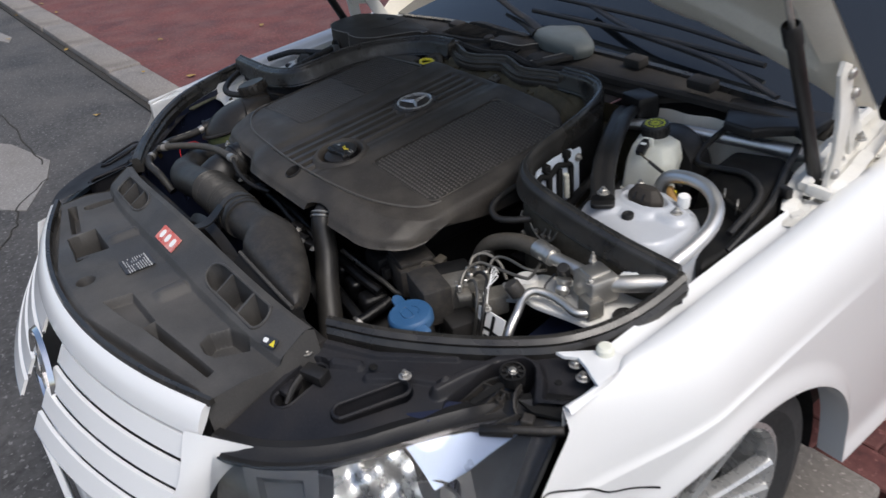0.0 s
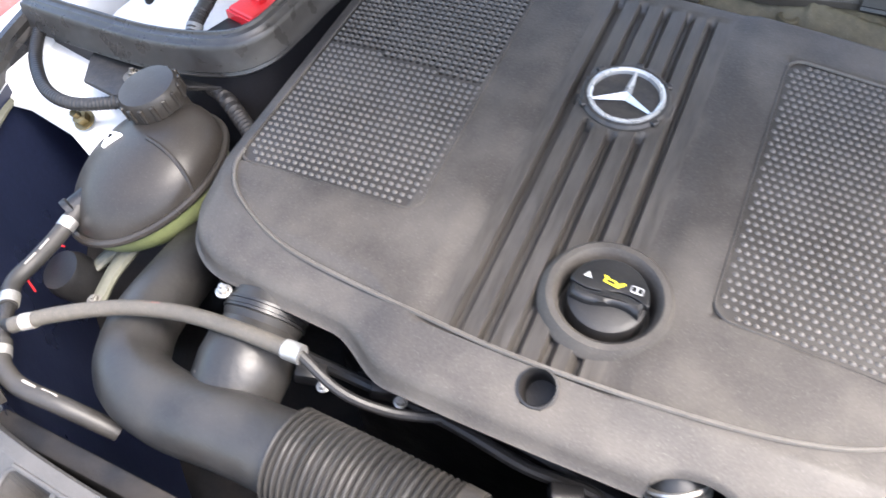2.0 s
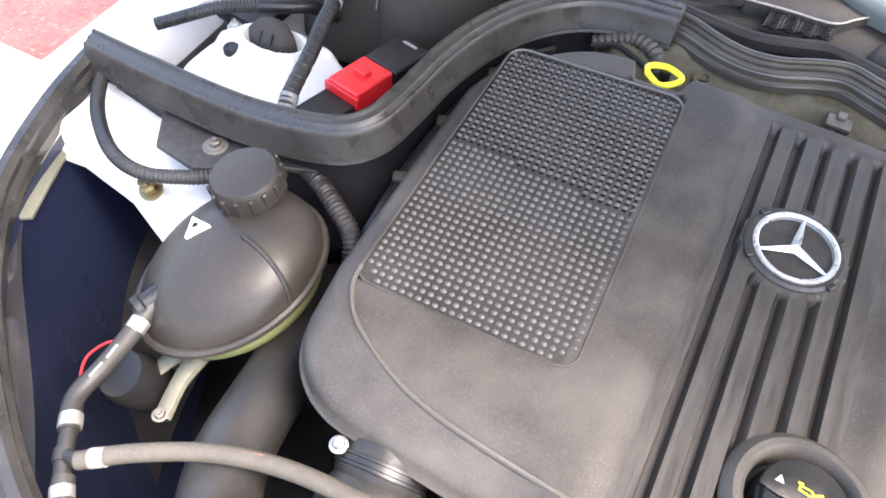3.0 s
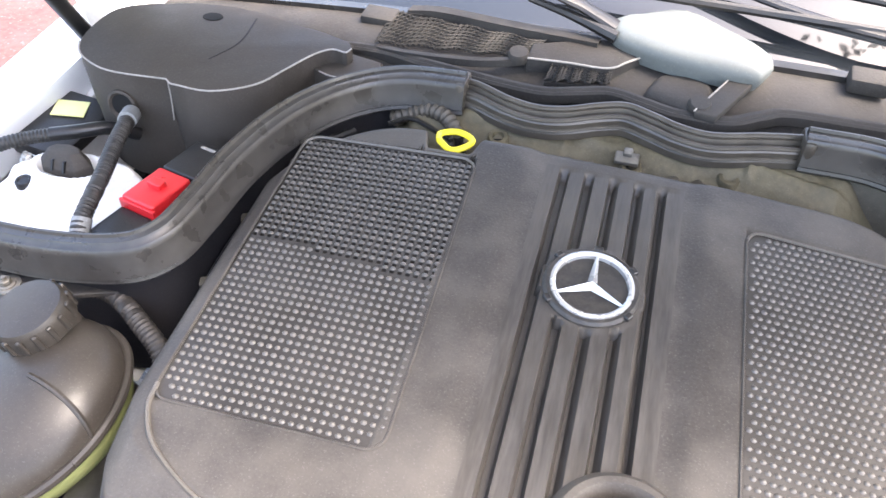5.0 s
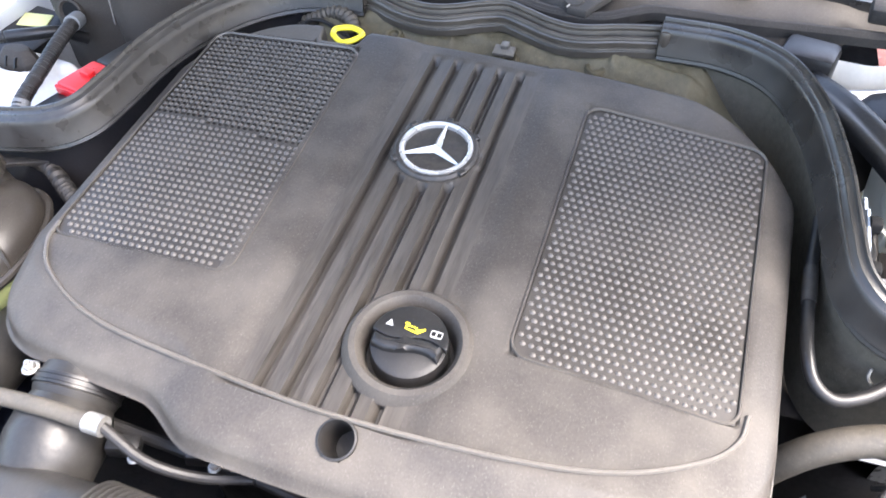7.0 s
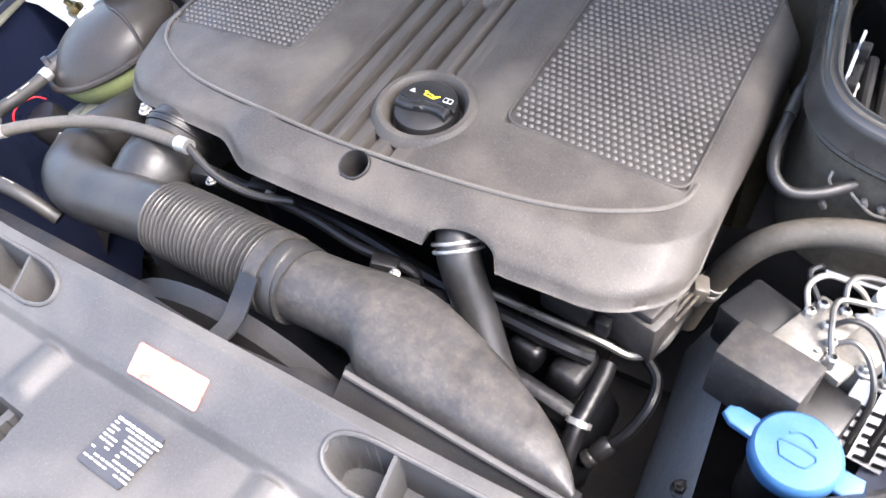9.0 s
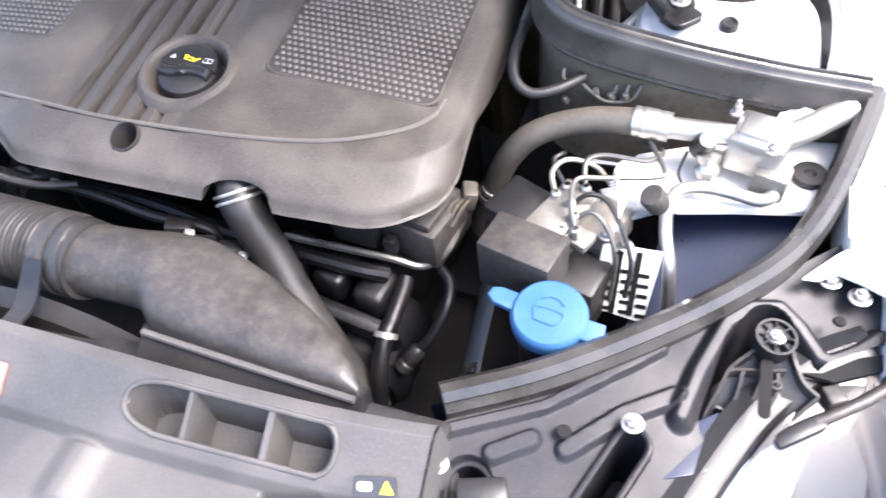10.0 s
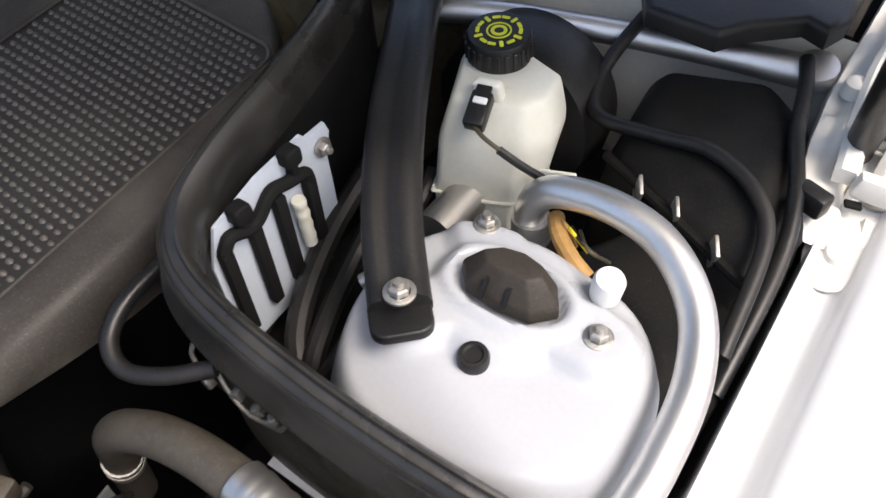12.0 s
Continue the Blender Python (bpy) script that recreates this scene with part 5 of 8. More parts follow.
gap = thing("side_harness", (-0.36, 0.05, 0.93), "black wires and tan clips between seal and engine cover", "wire harness")
part("cable", tube([(-0.300, 0.200, 0.975), (-0.330, 0.160, 0.972), (-0.350, 0.090, 0.962), (-0.362, 0.010, 0.948), (-0.366, -0.060, 0.930), (-0.370, -0.12, 0.90)], 0.0055, 10), M_BLACK, gap)
part("cable", tube([(-0.285, 0.205, 0.968), (-0.322, 0.150, 0.960), (-0.344, 0.070, 0.948), (-0.352, -0.010, 0.936), (-0.350, -0.09, 0.905)], 0.0036, 8), M_BLACK, gap)
part("conduit", tube([(-0.352, 0.055, 0.950), (-0.357, 0.015, 0.944), (-0.360, -0.030, 0.936)], 0.0075, 12, 8, 0.0008, 14), M_TANHOSE, gap, "dusty corrugated conduit")
for x, y, z in ((-0.340, 0.128, 0.968), (-0.357, 0.040, 0.956), (-0.364, -0.040, 0.938)):
    part("clip", box((x, y, z), (0.016, 0.012, 0.014), 0.003, (10, 0, 20)), M_GRIME, gap, "dusty tan clip")

# ---- engine below the cover ----
eng = thing("engine", (0, -0.05, 0.42), "diesel engine under its cover, blackened to stand for shade", "engine")
# Deep parts get shade through their colour: M_PIT, darker than the black plastics.
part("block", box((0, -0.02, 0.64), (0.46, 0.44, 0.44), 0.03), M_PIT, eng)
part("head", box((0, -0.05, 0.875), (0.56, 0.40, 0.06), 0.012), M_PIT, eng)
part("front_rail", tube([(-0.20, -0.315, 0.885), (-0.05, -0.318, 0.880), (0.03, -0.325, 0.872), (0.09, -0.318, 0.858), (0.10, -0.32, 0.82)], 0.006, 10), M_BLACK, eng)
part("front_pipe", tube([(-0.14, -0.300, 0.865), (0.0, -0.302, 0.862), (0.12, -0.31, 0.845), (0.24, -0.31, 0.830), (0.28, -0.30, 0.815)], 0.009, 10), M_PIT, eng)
part("fuel_line", tube([(0.17, -0.303, 0.853), (0.23, -0.297, 0.842), (0.282, -0.290, 0.831), (0.315, -0.284, 0.820), (0.336, -0.268, 0.832), (0.342, -0.227, 0.840), (0.345, -0.20, 0.85)], 0.0042, 8), M_LINE, eng)
for x, y, z in ((-0.165, -0.335, 0.90), (-0.10, -0.318, 0.893), (0.07, -0.335, 0.875), (0.10, -0.345, 0.868), (0.13, -0.34, 0.862)):
    part("connector", box((x, y, z), (0.028, 0.016, 0.016), 0.003, (0, 10, 20)), M_BLACK, eng)
    bolt(eng, (x + 0.018, y - 0.008, z + 0.004), 0.004, 0.004, "fastener")
part("filter_housing", box((0.302, -0.240, 0.842), (0.080, 0.075, 0.055), 0.008, (0, 0, -14)), M_DUSTY, eng, "dusty brown plastic housing")
part("filter_lid", box((0.300, -0.242, 0.872), (0.066, 0.060, 0.012), 0.004, (0, 0, -14)), M_DUSTY, eng)
part("sensor_box", box((0.243, -0.262, 0.850), (0.055, 0.05, 0.032), 0.008, (0, 0, -6)), M_BLACK, eng)
part("latch", box((0.282, -0.283, 0.846), (0.014, 0.012, 0.020), 0.002), M_BLACK, eng)
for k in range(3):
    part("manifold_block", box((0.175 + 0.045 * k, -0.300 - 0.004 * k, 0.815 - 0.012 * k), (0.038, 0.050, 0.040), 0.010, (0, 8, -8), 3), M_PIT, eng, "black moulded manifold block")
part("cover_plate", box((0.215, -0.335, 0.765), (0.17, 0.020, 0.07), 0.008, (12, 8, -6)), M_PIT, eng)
part("wire_plug", box((0.346, -0.215, 0.862), (0.016, 0.022, 0.026), 0.003, (0, 15, 20)), M_TANHOSE, eng, "dusty tan wire plug")
for k in range(3):
    part("thin_wire", tube([(0.340 + 0.005 * k, -0.222, 0.866), (0.336 + 0.006 * k, -0.240, 0.872), (0.332 + 0.004 * k, -0.255, 0.858)], 0.0016, 6), M_TANHOSE, eng)
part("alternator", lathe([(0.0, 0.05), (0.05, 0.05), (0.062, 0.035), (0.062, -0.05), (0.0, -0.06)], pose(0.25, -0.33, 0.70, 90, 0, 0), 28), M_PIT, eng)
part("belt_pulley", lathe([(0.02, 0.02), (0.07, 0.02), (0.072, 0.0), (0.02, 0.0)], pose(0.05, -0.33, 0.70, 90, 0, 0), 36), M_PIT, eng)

# ---- intake duct ----
duct = thing("intake_duct", (0.0, -0.42, 0.87), "dusty black plastic air intake duct with a ribbed section", "air duct")
part("elbow", tube([(-0.128, -0.410, 0.912), (-0.190, -0.410, 0.905), (-0.262, -0.412, 0.896), (-0.318, -0.396, 0.888), (-0.347, -0.350, 0.884), (-0.362, -0.280, 0.872), (-0.374, -0.215, 0.855), (-0.385, -0.12, 0.83)], [0.035, 0.034, 0.034, 0.034, 0.033, 0.032, 0.032, 0.032], 24), M_RUBBER, duct, "smooth black elbow pipe")
part("bellows", tube([(-0.136, -0.410, 0.913), (-0.070, -0.412, 0.915), (0.005, -0.415, 0.915)], 0.0378, 28, 100, 0.0024, 25), M_RUBBER, duct, "ribbed rubber bellows", 60)
band = part("clamp_band", tube([(0.004, -0.415, 0.915), (0.020, -0.416, 0.915)], 0.0405, 28, 3), M_DUSTY, duct, "clamp band with a hanging strap")
part("strap", sweep([(0.013, -0.446, 0.944), (0.014, -0.462, 0.932), (0.018, -0.482, 0.924), (0.020, -0.502, 0.926)], [(-0.010, -0.0015), (-0.010, 0.0015), (0.010, 0.0015), (0.010, -0.0015)], 4), M_BLACK, band)
part("collar", tube([(0.020, -0.416, 0.915), (0.032, -0.417, 0.915), (0.036, -0.417, 0.915), (0.044, -0.418, 0.915)], [0.0385, 0.040, 0.0385, 0.038], 28, 4), M_RUBBER, duct)


SNOUT_FRONT = [(0.040, -0.450, 0), (0.080, -0.449, 0), (0.108, -0.450, 0), (0.122, -0.456, 0), (0.133, -0.465, 0), (0.150, -0.4685, 0), (0.235, -0.474, 0), (0.300, -0.477, 0), (0.334, -0.477, 0)]
SNOUT_REAR = [(0.040, -0.381, 0), (0.080, -0.378, 0), (0.119, -0.372, 0), (0.159, -0.373, 0), (0.210, -0.388, 0), (0.263, -0.411, 0), (0.300, -0.433, 0), (0.324, -0.455, 0), (0.336, -0.472, 0)]


def along(line, x):
    for a, b in zip(line, line[1:]):
        if x <= b[0]:
            break
    return a[1] + (b[1] - a[1]) * max(0.0, min(1.0, (x - a[0]) / (b[0] - a[0])))


SNOUT_FRONT = [tuple(p) for p in curve_points(SNOUT_FRONT, 4)]
SNOUT_REAR = [tuple(p) for p in curve_points(SNOUT_REAR, 4)]


def snout(u, v):
    x = 0.040 + 0.294 * u
    f, r = along(SNOUT_FRONT, x), along(SNOUT_REAR, x)
    h = along([(0.04, 0.0365), (0.11, 0.036), (0.16, 0.033), (0.23, 0.029), (0.29, 0.025), (0.32, 0.019), (0.334, 0.010)], x)
    zc = along([(0.04, 0.914), (0.12, 0.912), (0.22, 0.903), (0.334, 0.897)], x)
    a = 2 * math.pi * v
    ca, sa = math.cos(a), math.sin(a)
    box_ = smooth(x, 0.10, 0.16)
    y = math.copysign(abs(ca) ** (1 - 0.35 * box_), ca)
    z = math.copysign(abs(sa) ** (1 - 0.25 * box_), sa)
    return Vector((x, (f + r) / 2 + y * (r - f) / 2, zc + z * h))


bm = sheet(60, 44, snout)
bmesh.ops.remove_doubles(bm, verts=bm.verts, dist=1e-5)
bmesh.ops.holes_fill(bm, edges=bm.edges, sides=60)
part("snout", bm, M_DUSTY, duct, "dusty wide intake snout", 50)
part("snout_base", sweep([(0.124, -0.467, 0.903), (0.230, -0.473, 0.901), (0.338, -0.478, 0.896)], [(-0.012, -0.05), (-0.012, 0.002), (-0.002, 0.004), (0.022, -0.016), (0.026, -0.07)], 5), M_BLACK, duct, "black seat of the snout")
part("snout_lip", tube([(0.127, -0.470, 0.906), (0.229, -0.476, 0.905), (0.333, -0.480, 0.901)], 0.0034, 8), M_PANEL, duct, "pale moulded lip")
for x, y, z in ((-0.245, -0.382, 0.92), (0.20, -0.405, 0.925)):
    part("pip", lathe([(0.003, 0), (0.0028, 0.002), (0, 0.0024)], pose(x, y, z), 10), M_DUSTY, duct)

# rubber coupling under the corner of the cover
coup = thing("turbo_coupling", (-0.225, -0.34, 0.86), "black rubber coupling with a steel clamp", "rubber coupling")
cmx = look((-0.226, -0.338, 0.902), (-0.216, -0.440, 0.868))
part("sleeve", lathe([(0.0, 0.052), (0.034, 0.050), (0.036, 0.040), (0.034, 0.036), (0.037, 0.028), (0.035, 0.022), (0.040, 0.010), (0.042, -0.01), (0.0425, -0.014), (0.042, -0.02), (0.040, -0.045), (0.034, -0.055), (0.0, -0.056)], cmx, 36), M_RUBBER, coup)
for z in (0.031, 0.0385):
    part("clamp", lathe([(0.0365, z - 0.0016), (0.0385, z - 0.0012), (0.0385, z + 0.0012), (0.0365, z + 0.0016)], cmx, 36), M_BLACK, coup, "thin black clamp ring")
part("band", lathe([(0.0365, 0.0325), (0.0378, 0.0328), (0.0378, 0.0368), (0.0365, 0.0371)], cmx, 36), M_BLACK, coup)
bolt(coup, (-0.263, -0.312, 0.938), 0.005, 0.006, "clamp_screw")

# large hose below the front edge
bh = thing("radiator_hose", (0.2, -0.36, 0.85), "thick black rubber hose with a steel clip", "hose")
part("hose", tube([(0.134, -0.288, 0.930), (0.140, -0.304, 0.923), (0.148, -0.318, 0.912), (0.160, -0.327, 0.890), (0.176, -0.337, 0.862), (0.205, -0.360, 0.820), (0.245, -0.386, 0.770), (0.285, -0.408, 0.710)], [0.0215, 0.0215, 0.021, 0.0205, 0.0205, 0.021, 0.022, 0.022], 22), M_RUBBER, bh)
for k, d in enumerate((0.0, 0.007)):
    hd = look((0.142 + d * 0.5, -0.309 - d * 0.6, 0.920 - d * 0.7), (0.152 + d * 0.5, -0.322 - d * 0.6, 0.902 - d * 0.7))
    part("clip_ring", lathe([(0.0212, -0.0018), (0.0245, -0.0016), (0.0252, 0.0), (0.0245, 0.0016), (0.0212, 0.0018)], hd, 32), M_STEEL, bh, "bright steel clip")
lo = thing("lower_hose", (0.35, -0.34, 0.78), "thin black hose with a bright clip", "hose")
part("hose", tube([(0.294, -0.290, 0.800), (0.295, -0.305, 0.796), (0.294, -0.335, 0.790), (0.293, -0.358, 0.785), (0.294, -0.385, 0.765), (0.296, -0.405, 0.73)], 0.0095, 14), M_PIT, lo)
part("clip_ring", lathe([(0.0105, -0.003), (0.013, -0.003), (0.013, 0.003), (0.0105, 0.003)], look((0.293, -0.355, 0.786), (0.2935, -0.372, 0.776)), 16), M_STEEL, lo)
l2 = thing("coupled_pipe", (0.38, -0.34, 0.77), "thin grey pipe with a ringed coupling", "pipe")
part("pipe", tube([(0.325, -0.270, 0.805), (0.342, -0.285, 0.80), (0.345, -0.31, 0.79), (0.335, -0.335, 0.770), (0.318, -0.353, 0.752), (0.306, -0.365, 0.735)], 0.006, 10), M_PIT, l2)
part("coupling", lathe([(0, 0.02), (0.009, 0.02), (0.009, 0.012), (0.007, 0.01), (0.0095, 0.006), (0.0095, -0.008), (0.007, -0.012), (0, -0.012)], look((0.318, -0.353, 0.752), (0.338, -0.330, 0.775)), 16), M_BLACK, l2)

# ---- coolant tank ----
tank = thing("coolant_tank", (-0.45, -0.21, 0.83), "brown-black coolant expansion tank with a green lower half", "coolant tank")
TC = Vector((-0.452, -0.205, 0.908))
TR = (0.080, 0.092)


def dome(u, v, top):
    a = 2 * math.pi * u
    k = v * math.pi / 2
    r = math.cos(k) ** 0.8
    h = math.sin(k)
    p = Vector((TR[0] * r * math.cos(a), TR[1] * r * math.sin(a), 0.052 * h if top else -0.056 * h))
    if top:
        p.y += 0.020 * h
    m = Matrix.Rotation(radians(-24), 3, "Z") @ Matrix.Rotation(radians(13), 3, "X") @ Matrix.Rotation(radians(-8), 3, "Y")
    return TC + m @ p


for top, m_, nm, lb in ((True, M_TANK, "upper_half", "dark brown plastic upper half"), (False, M_GREEN, "lower_half", "translucent green lower half")):
    bm = sheet(48, 16, lambda u, v, t=top: dome(u, v, t))
    bmesh.ops.remove_doubles(bm, verts=bm.verts, dist=1e-5)
    part(nm, bm, m_, tank, lb, 60)
part("seam", tube([tuple(dome(k / 36, 0.03, True) + (dome(k / 36, 0.03, True) - TC) * 0.03) for k in range(37)], 0.0045, 8, 2), M_TANK, tank, "moulded seam")
part("dome_rib", tube([tuple(dome(0.04, k / 8, True) + Vector((0, 0, 0.001))) for k in range(8)], 0.0025, 6, 3), M_TANK, tank)
cpos = Vector((-0.461, -0.149, 0.966))
cmat = pose(*cpos, 8, -8, 0)
part("neck", lathe([(0.030, -0.03), (0.029, 0.0), (0.026, 0.006)], cmat, 28), M_TANK, tank)
capb = lathe([(0.0335, 0.002), (0.0340, 0.006), (0.0330, 0.021), (0.0305, 0.0250), (0.020, 0.0262), (0.0, 0.0266)], cmat, 48)
cp = part("screw_cap", capb, M_TANK, tank, "ribbed black screw cap")
for k in range(16):
    a = 2 * math.pi * k / 16
    part("grip_rib", box((0, 0, 0), (0.004, 0.005, 0.018), 0.001, bm=None, seg=1), M_TANK, cp).matrix_basis = Matrix.Translation(-base(cp)) @ cmat @ pose(0.0337 * math.cos(a), 0.0337 * math.sin(a), 0.012, 0, 0, math.degrees(a)) @ Matrix.Translation(base(cp))
wl, wu, wv = min((((dome(i / 60, j / 30, True) - Vector((-0.482, -0.203, 0.953))).length, i / 60, j / 30) for i in range(60) for j in range(2, 29)))
wl = dome(wu, wv, True)
wn_ = (dome(wu + 0.03, wv, True) - dome(wu - 0.03, wv, True)).cross(dome(wu, wv + 0.03, True) - dome(wu, wv - 0.03, True)).normalized()
wm = Matrix.Translation(wl + wn_ * 0.0025) @ wn_.to_track_quat("Z", "Y").to_matrix().to_4x4()
tri_l = part("warning_triangle", prism([(-0.0125, -0.009), (0.0125, -0.009), (0.003, 0.014)], -0.003, 0.0006, 0, wm), M_PAPER, tank, "white warning triangle")
part("triangle_symbol", prism([(-0.004, -0.004), (0.003, -0.005), (0.0015, 0.0015), (-0.002, 0.0008)], 0.0006, 0.0011, 0, wm), M_INK, tri_l)
arm = part("mounting_arm", tube([(-0.440, -0.250, 0.880), (-0.446, -0.268, 0.862), (-0.448, -0.300, 0.852), (-0.441, -0.334, 0.846)], [0.013, 0.012, 0.009, 0.009], 10, 6, flat=0.7), M_LUG, tank, "dusty pale mounting arm")
part("mounting_arm", tube([(-0.446, -0.262, 0.866), (-0.470, -0.280, 0.852), (-0.478, -0.300, 0.846)], [0.012, 0.010, 0.008], 10, 4, flat=0.6), M_LUG, tank, "dusty pale mounting arm")
bolt(arm, (-0.441, -0.334, 0.853), 0.005, 0.004, "arm_bolt", M_CAST)
nz = Vector((-0.490, -0.268, 0.916))
part("outlet", lathe([(0.0, -0.02), (0.010, -0.02), (0.010, 0.006), (0.0125, 0.008), (0.0125, 0.014), (0.0, 0.014)], look(tuple(nz), (-0.47, -0.22, 0.93)), 18), M_BLACK, tank)

th = thing("tank_hose", (-0.49, -0.36, 0.88), "black coolant hose with bright spring clips", "hose")
part("upper_hose", tube([(-0.487, -0.268, 0.914), (-0.486, -0.300, 0.907), (-0.484, -0.339, 0.905), (-0.483, -0.370, 0.905), (-0.466, -0.394, 0.905)], 0.0086, 14), M_RUBBER, th)
part("tee", tube([(-0.469, -0.390, 0.905), (-0.450, -0.416, 0.904), (-0.440, -0.427, 0.903)], 0.0070, 12), M_BLACK, th)
part("tee_branch", tube([(-0.454, -0.410, 0.905), (-0.432, -0.411, 0.915)], 0.0062, 12), M_BLACK, th)
part("tee_collar", tube([(-0.457, -0.407, 0.905), (-0.451, -0.415, 0.904)], 0.0085, 12, 2), M_BLACK, th)
part("lower_hose", tube([(-0.442, -0.424, 0.903), (-0.430, -0.438, 0.902), (-0.417, -0.446, 0.900), (-0.394, -0.451, 0.897), (-0.351, -0.448, 0.890), (-0.31, -0.440, 0.86)], 0.0086, 14), M_RUBBER, th)
for a, b in (((-0.4862, -0.287, 0.9095), (-0.4855, -0.298, 0.9075)), ((-0.474, -0.383, 0.905), (-0.467, -0.392, 0.905)), ((-0.437, -0.430, 0.903), (-0.431, -0.437, 0.902))):
    part("spring_clip", tube([a, b], 0.0094, 16, 2), M_STEEL, th)
for a, b in (((-0.4835, -0.318, 0.9142), (-0.4825, -0.332, 0.9135)), ((-0.4825, -0.337, 0.9135), (-0.482, -0.352, 0.9135)), ((-0.392, -0.447, 0.9050), (-0.378, -0.447, 0.9030)), ((-0.372, -0.446, 0.9020), (-0.356, -0.445, 0.8995))):
    part("print_mark", tube([a, b], 0.0013, 6, 2, flat=0.5), M_EDGE, th, "worn grey printed mark")

vh = thing("vent_hose", (-0.3, -0.35, 0.9), "brown-grey rubber vent hose with a crimped end", "hose")
part("hose", tube([(-0.436, -0.411, 0.915), (-0.398, -0.387, 0.923), (-0.345, -0.361, 0.930), (-0.287, -0.347, 0.938), (-0.226, -0.344, 0.946), (-0.166, -0.344, 0.949)], 0.0074, 14), M_TANHOSE, vh)
part("crimp", tube([(-0.174, -0.344, 0.9485), (-0.158, -0.344, 0.949)], 0.0086, 14, 2), M_STEEL, vh, "bright crimp")
part("crimp", tube([(-0.427, -0.405, 0.917), (-0.417, -0.399, 0.919)], 0.0080, 14, 2), M_EDGE, vh, "pale band")
part("red_print", tube([(-0.322, -0.3520, 0.9395), (-0.306, -0.3475, 0.9415)], 0.0008, 6, 2), M_REDLAB, vh, "pale-mottled red print")
part("thin_pipe", tube([(-0.160, -0.344, 0.949), (-0.12, -0.352, 0.930), (-0.08, -0.345, 0.915), (-0.04, -0.33, 0.91)], 0.0045, 10), M_BLACK, vh)

# strut towers
LOBES = {1: ((0.523, 0.079), (0.623, 0.040), (0.518, -0.004)), -1: ((0.534, 0.102), (0.645, 0.062), (0.563, 0.031))}
CAP_AT = {1: (0.563, 0.041), -1: (0.588, 0.060)}
GROMMET = {1: (0.570, -0.008), -1: (0.622, 0.026)}


def tower_f(s):
    def f(u, v):
        x = 0.448 + 0.240 * u
        y = -0.092 + 0.232 * v
        qx, qy = (x - 0.569) / 0.107, (y - 0.012) / 0.092
        k = (abs(qx) ** 2.8 + abs(qy) ** 2.8) ** (1 / 2.8)
        z = 0.951 - 0.004 * k * k - 0.11 * smooth(k, 0.78, 1.16)
        z -= 0.020 * smooth(-y - 0.35 * (x - 0.575), 0.025, 0.085)
        p = Vector((x, y))
        c = Vector(CAP_AT[s])
        lobe = 0.0
        for q in LOBES[s]:
            q = Vector(q)
            t = max(0.0, min(1.0, (p - c).dot(q - c) / (q - c).length_squared))
            lobe = max(lobe, smooth((p - c - (q - c) * t).length, 0.030, 0.017))
        lobe = max(lobe, smooth((p - c).length, 0.055, 0.038))
        z += 0.009 * lobe * smooth(k, 1.15, 1.0)
        e = math.hypot((x - c.x) / 0.042, (y - c.y) / 0.025)
        z += 0.004 * smooth(abs(e - 1.0), 0.22, 0.08) - 0.006 * smooth(e, 0.95, 0.80)
        return Vector((s * x, y, z))
    return f


for s in (1, -1):
    # Only the s > 0 tower has shading in its colour; the other is plain white.
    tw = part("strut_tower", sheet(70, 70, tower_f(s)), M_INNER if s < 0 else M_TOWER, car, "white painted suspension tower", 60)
    zz = lambda x, y, s=s: tower_f(s)((x - 0.448) / 0.240, (y + 0.092) / 0.232).z
    cx_, cy_ = CAP_AT[s]
    gx, gy = GROMMET[s]
    hexa = [(0.035, -0.003), (0.026, 0.013), (0.004, 0.019), (-0.018, 0.015), (-0.034, 0.001), (-0.022, -0.014), (0.000, -0.018), (0.022, -0.016)]
    cm2 = pose(s * cx_, cy_, zz(cx_, cy_) + 0.007, -4, 0, s * 3)
    low = [cm2 @ Vector((x * s, y, -0.004)) for x, y in hexa]
    mid_ = [cm2 @ Vector((x * s * 0.97, y * 0.97, 0.006)) for x, y in hexa]
    high = [cm2 @ Vector((x * s * 0.58, y * 0.55 + 0.002, 0.021)) for x, y in hexa]
    cb = part("tower_cap", loft([low, mid_, high], 0.0018, 2), M_LID, tw, "black faceted rubber cap", 25)
    for dx in (-0.009, 0.006):
        part("cap_rib", loft([[cm2 @ Vector((s * (dx + a), b - 0.0165 + 0.5 * h, 0.004 + h)) for a, b in ((-0.0012, -0.003), (0.0012, -0.003), (0.0012, 0.002), (-0.0012, 0.002))] for h in (0.0, 0.011)]), M_BLACK, cb)
    part("grommet", lathe([(0.0, 0.0006), (0.005, 0.0006), (0.0062, 0.002), (0.0085, 0.0018), (0.0095, 0.0), (0.0098, -0.006)], pose(s * gx, gy, zz(gx, gy) + 0.0036, 4, 0, 0), 24), M_BLACK, tw)
    for x, y in LOBES[s][:2]:
        bolt(tw, (s * x, y, zz(x, y) - 0.0005), 0.0060, 0.0065, "tower_nut")


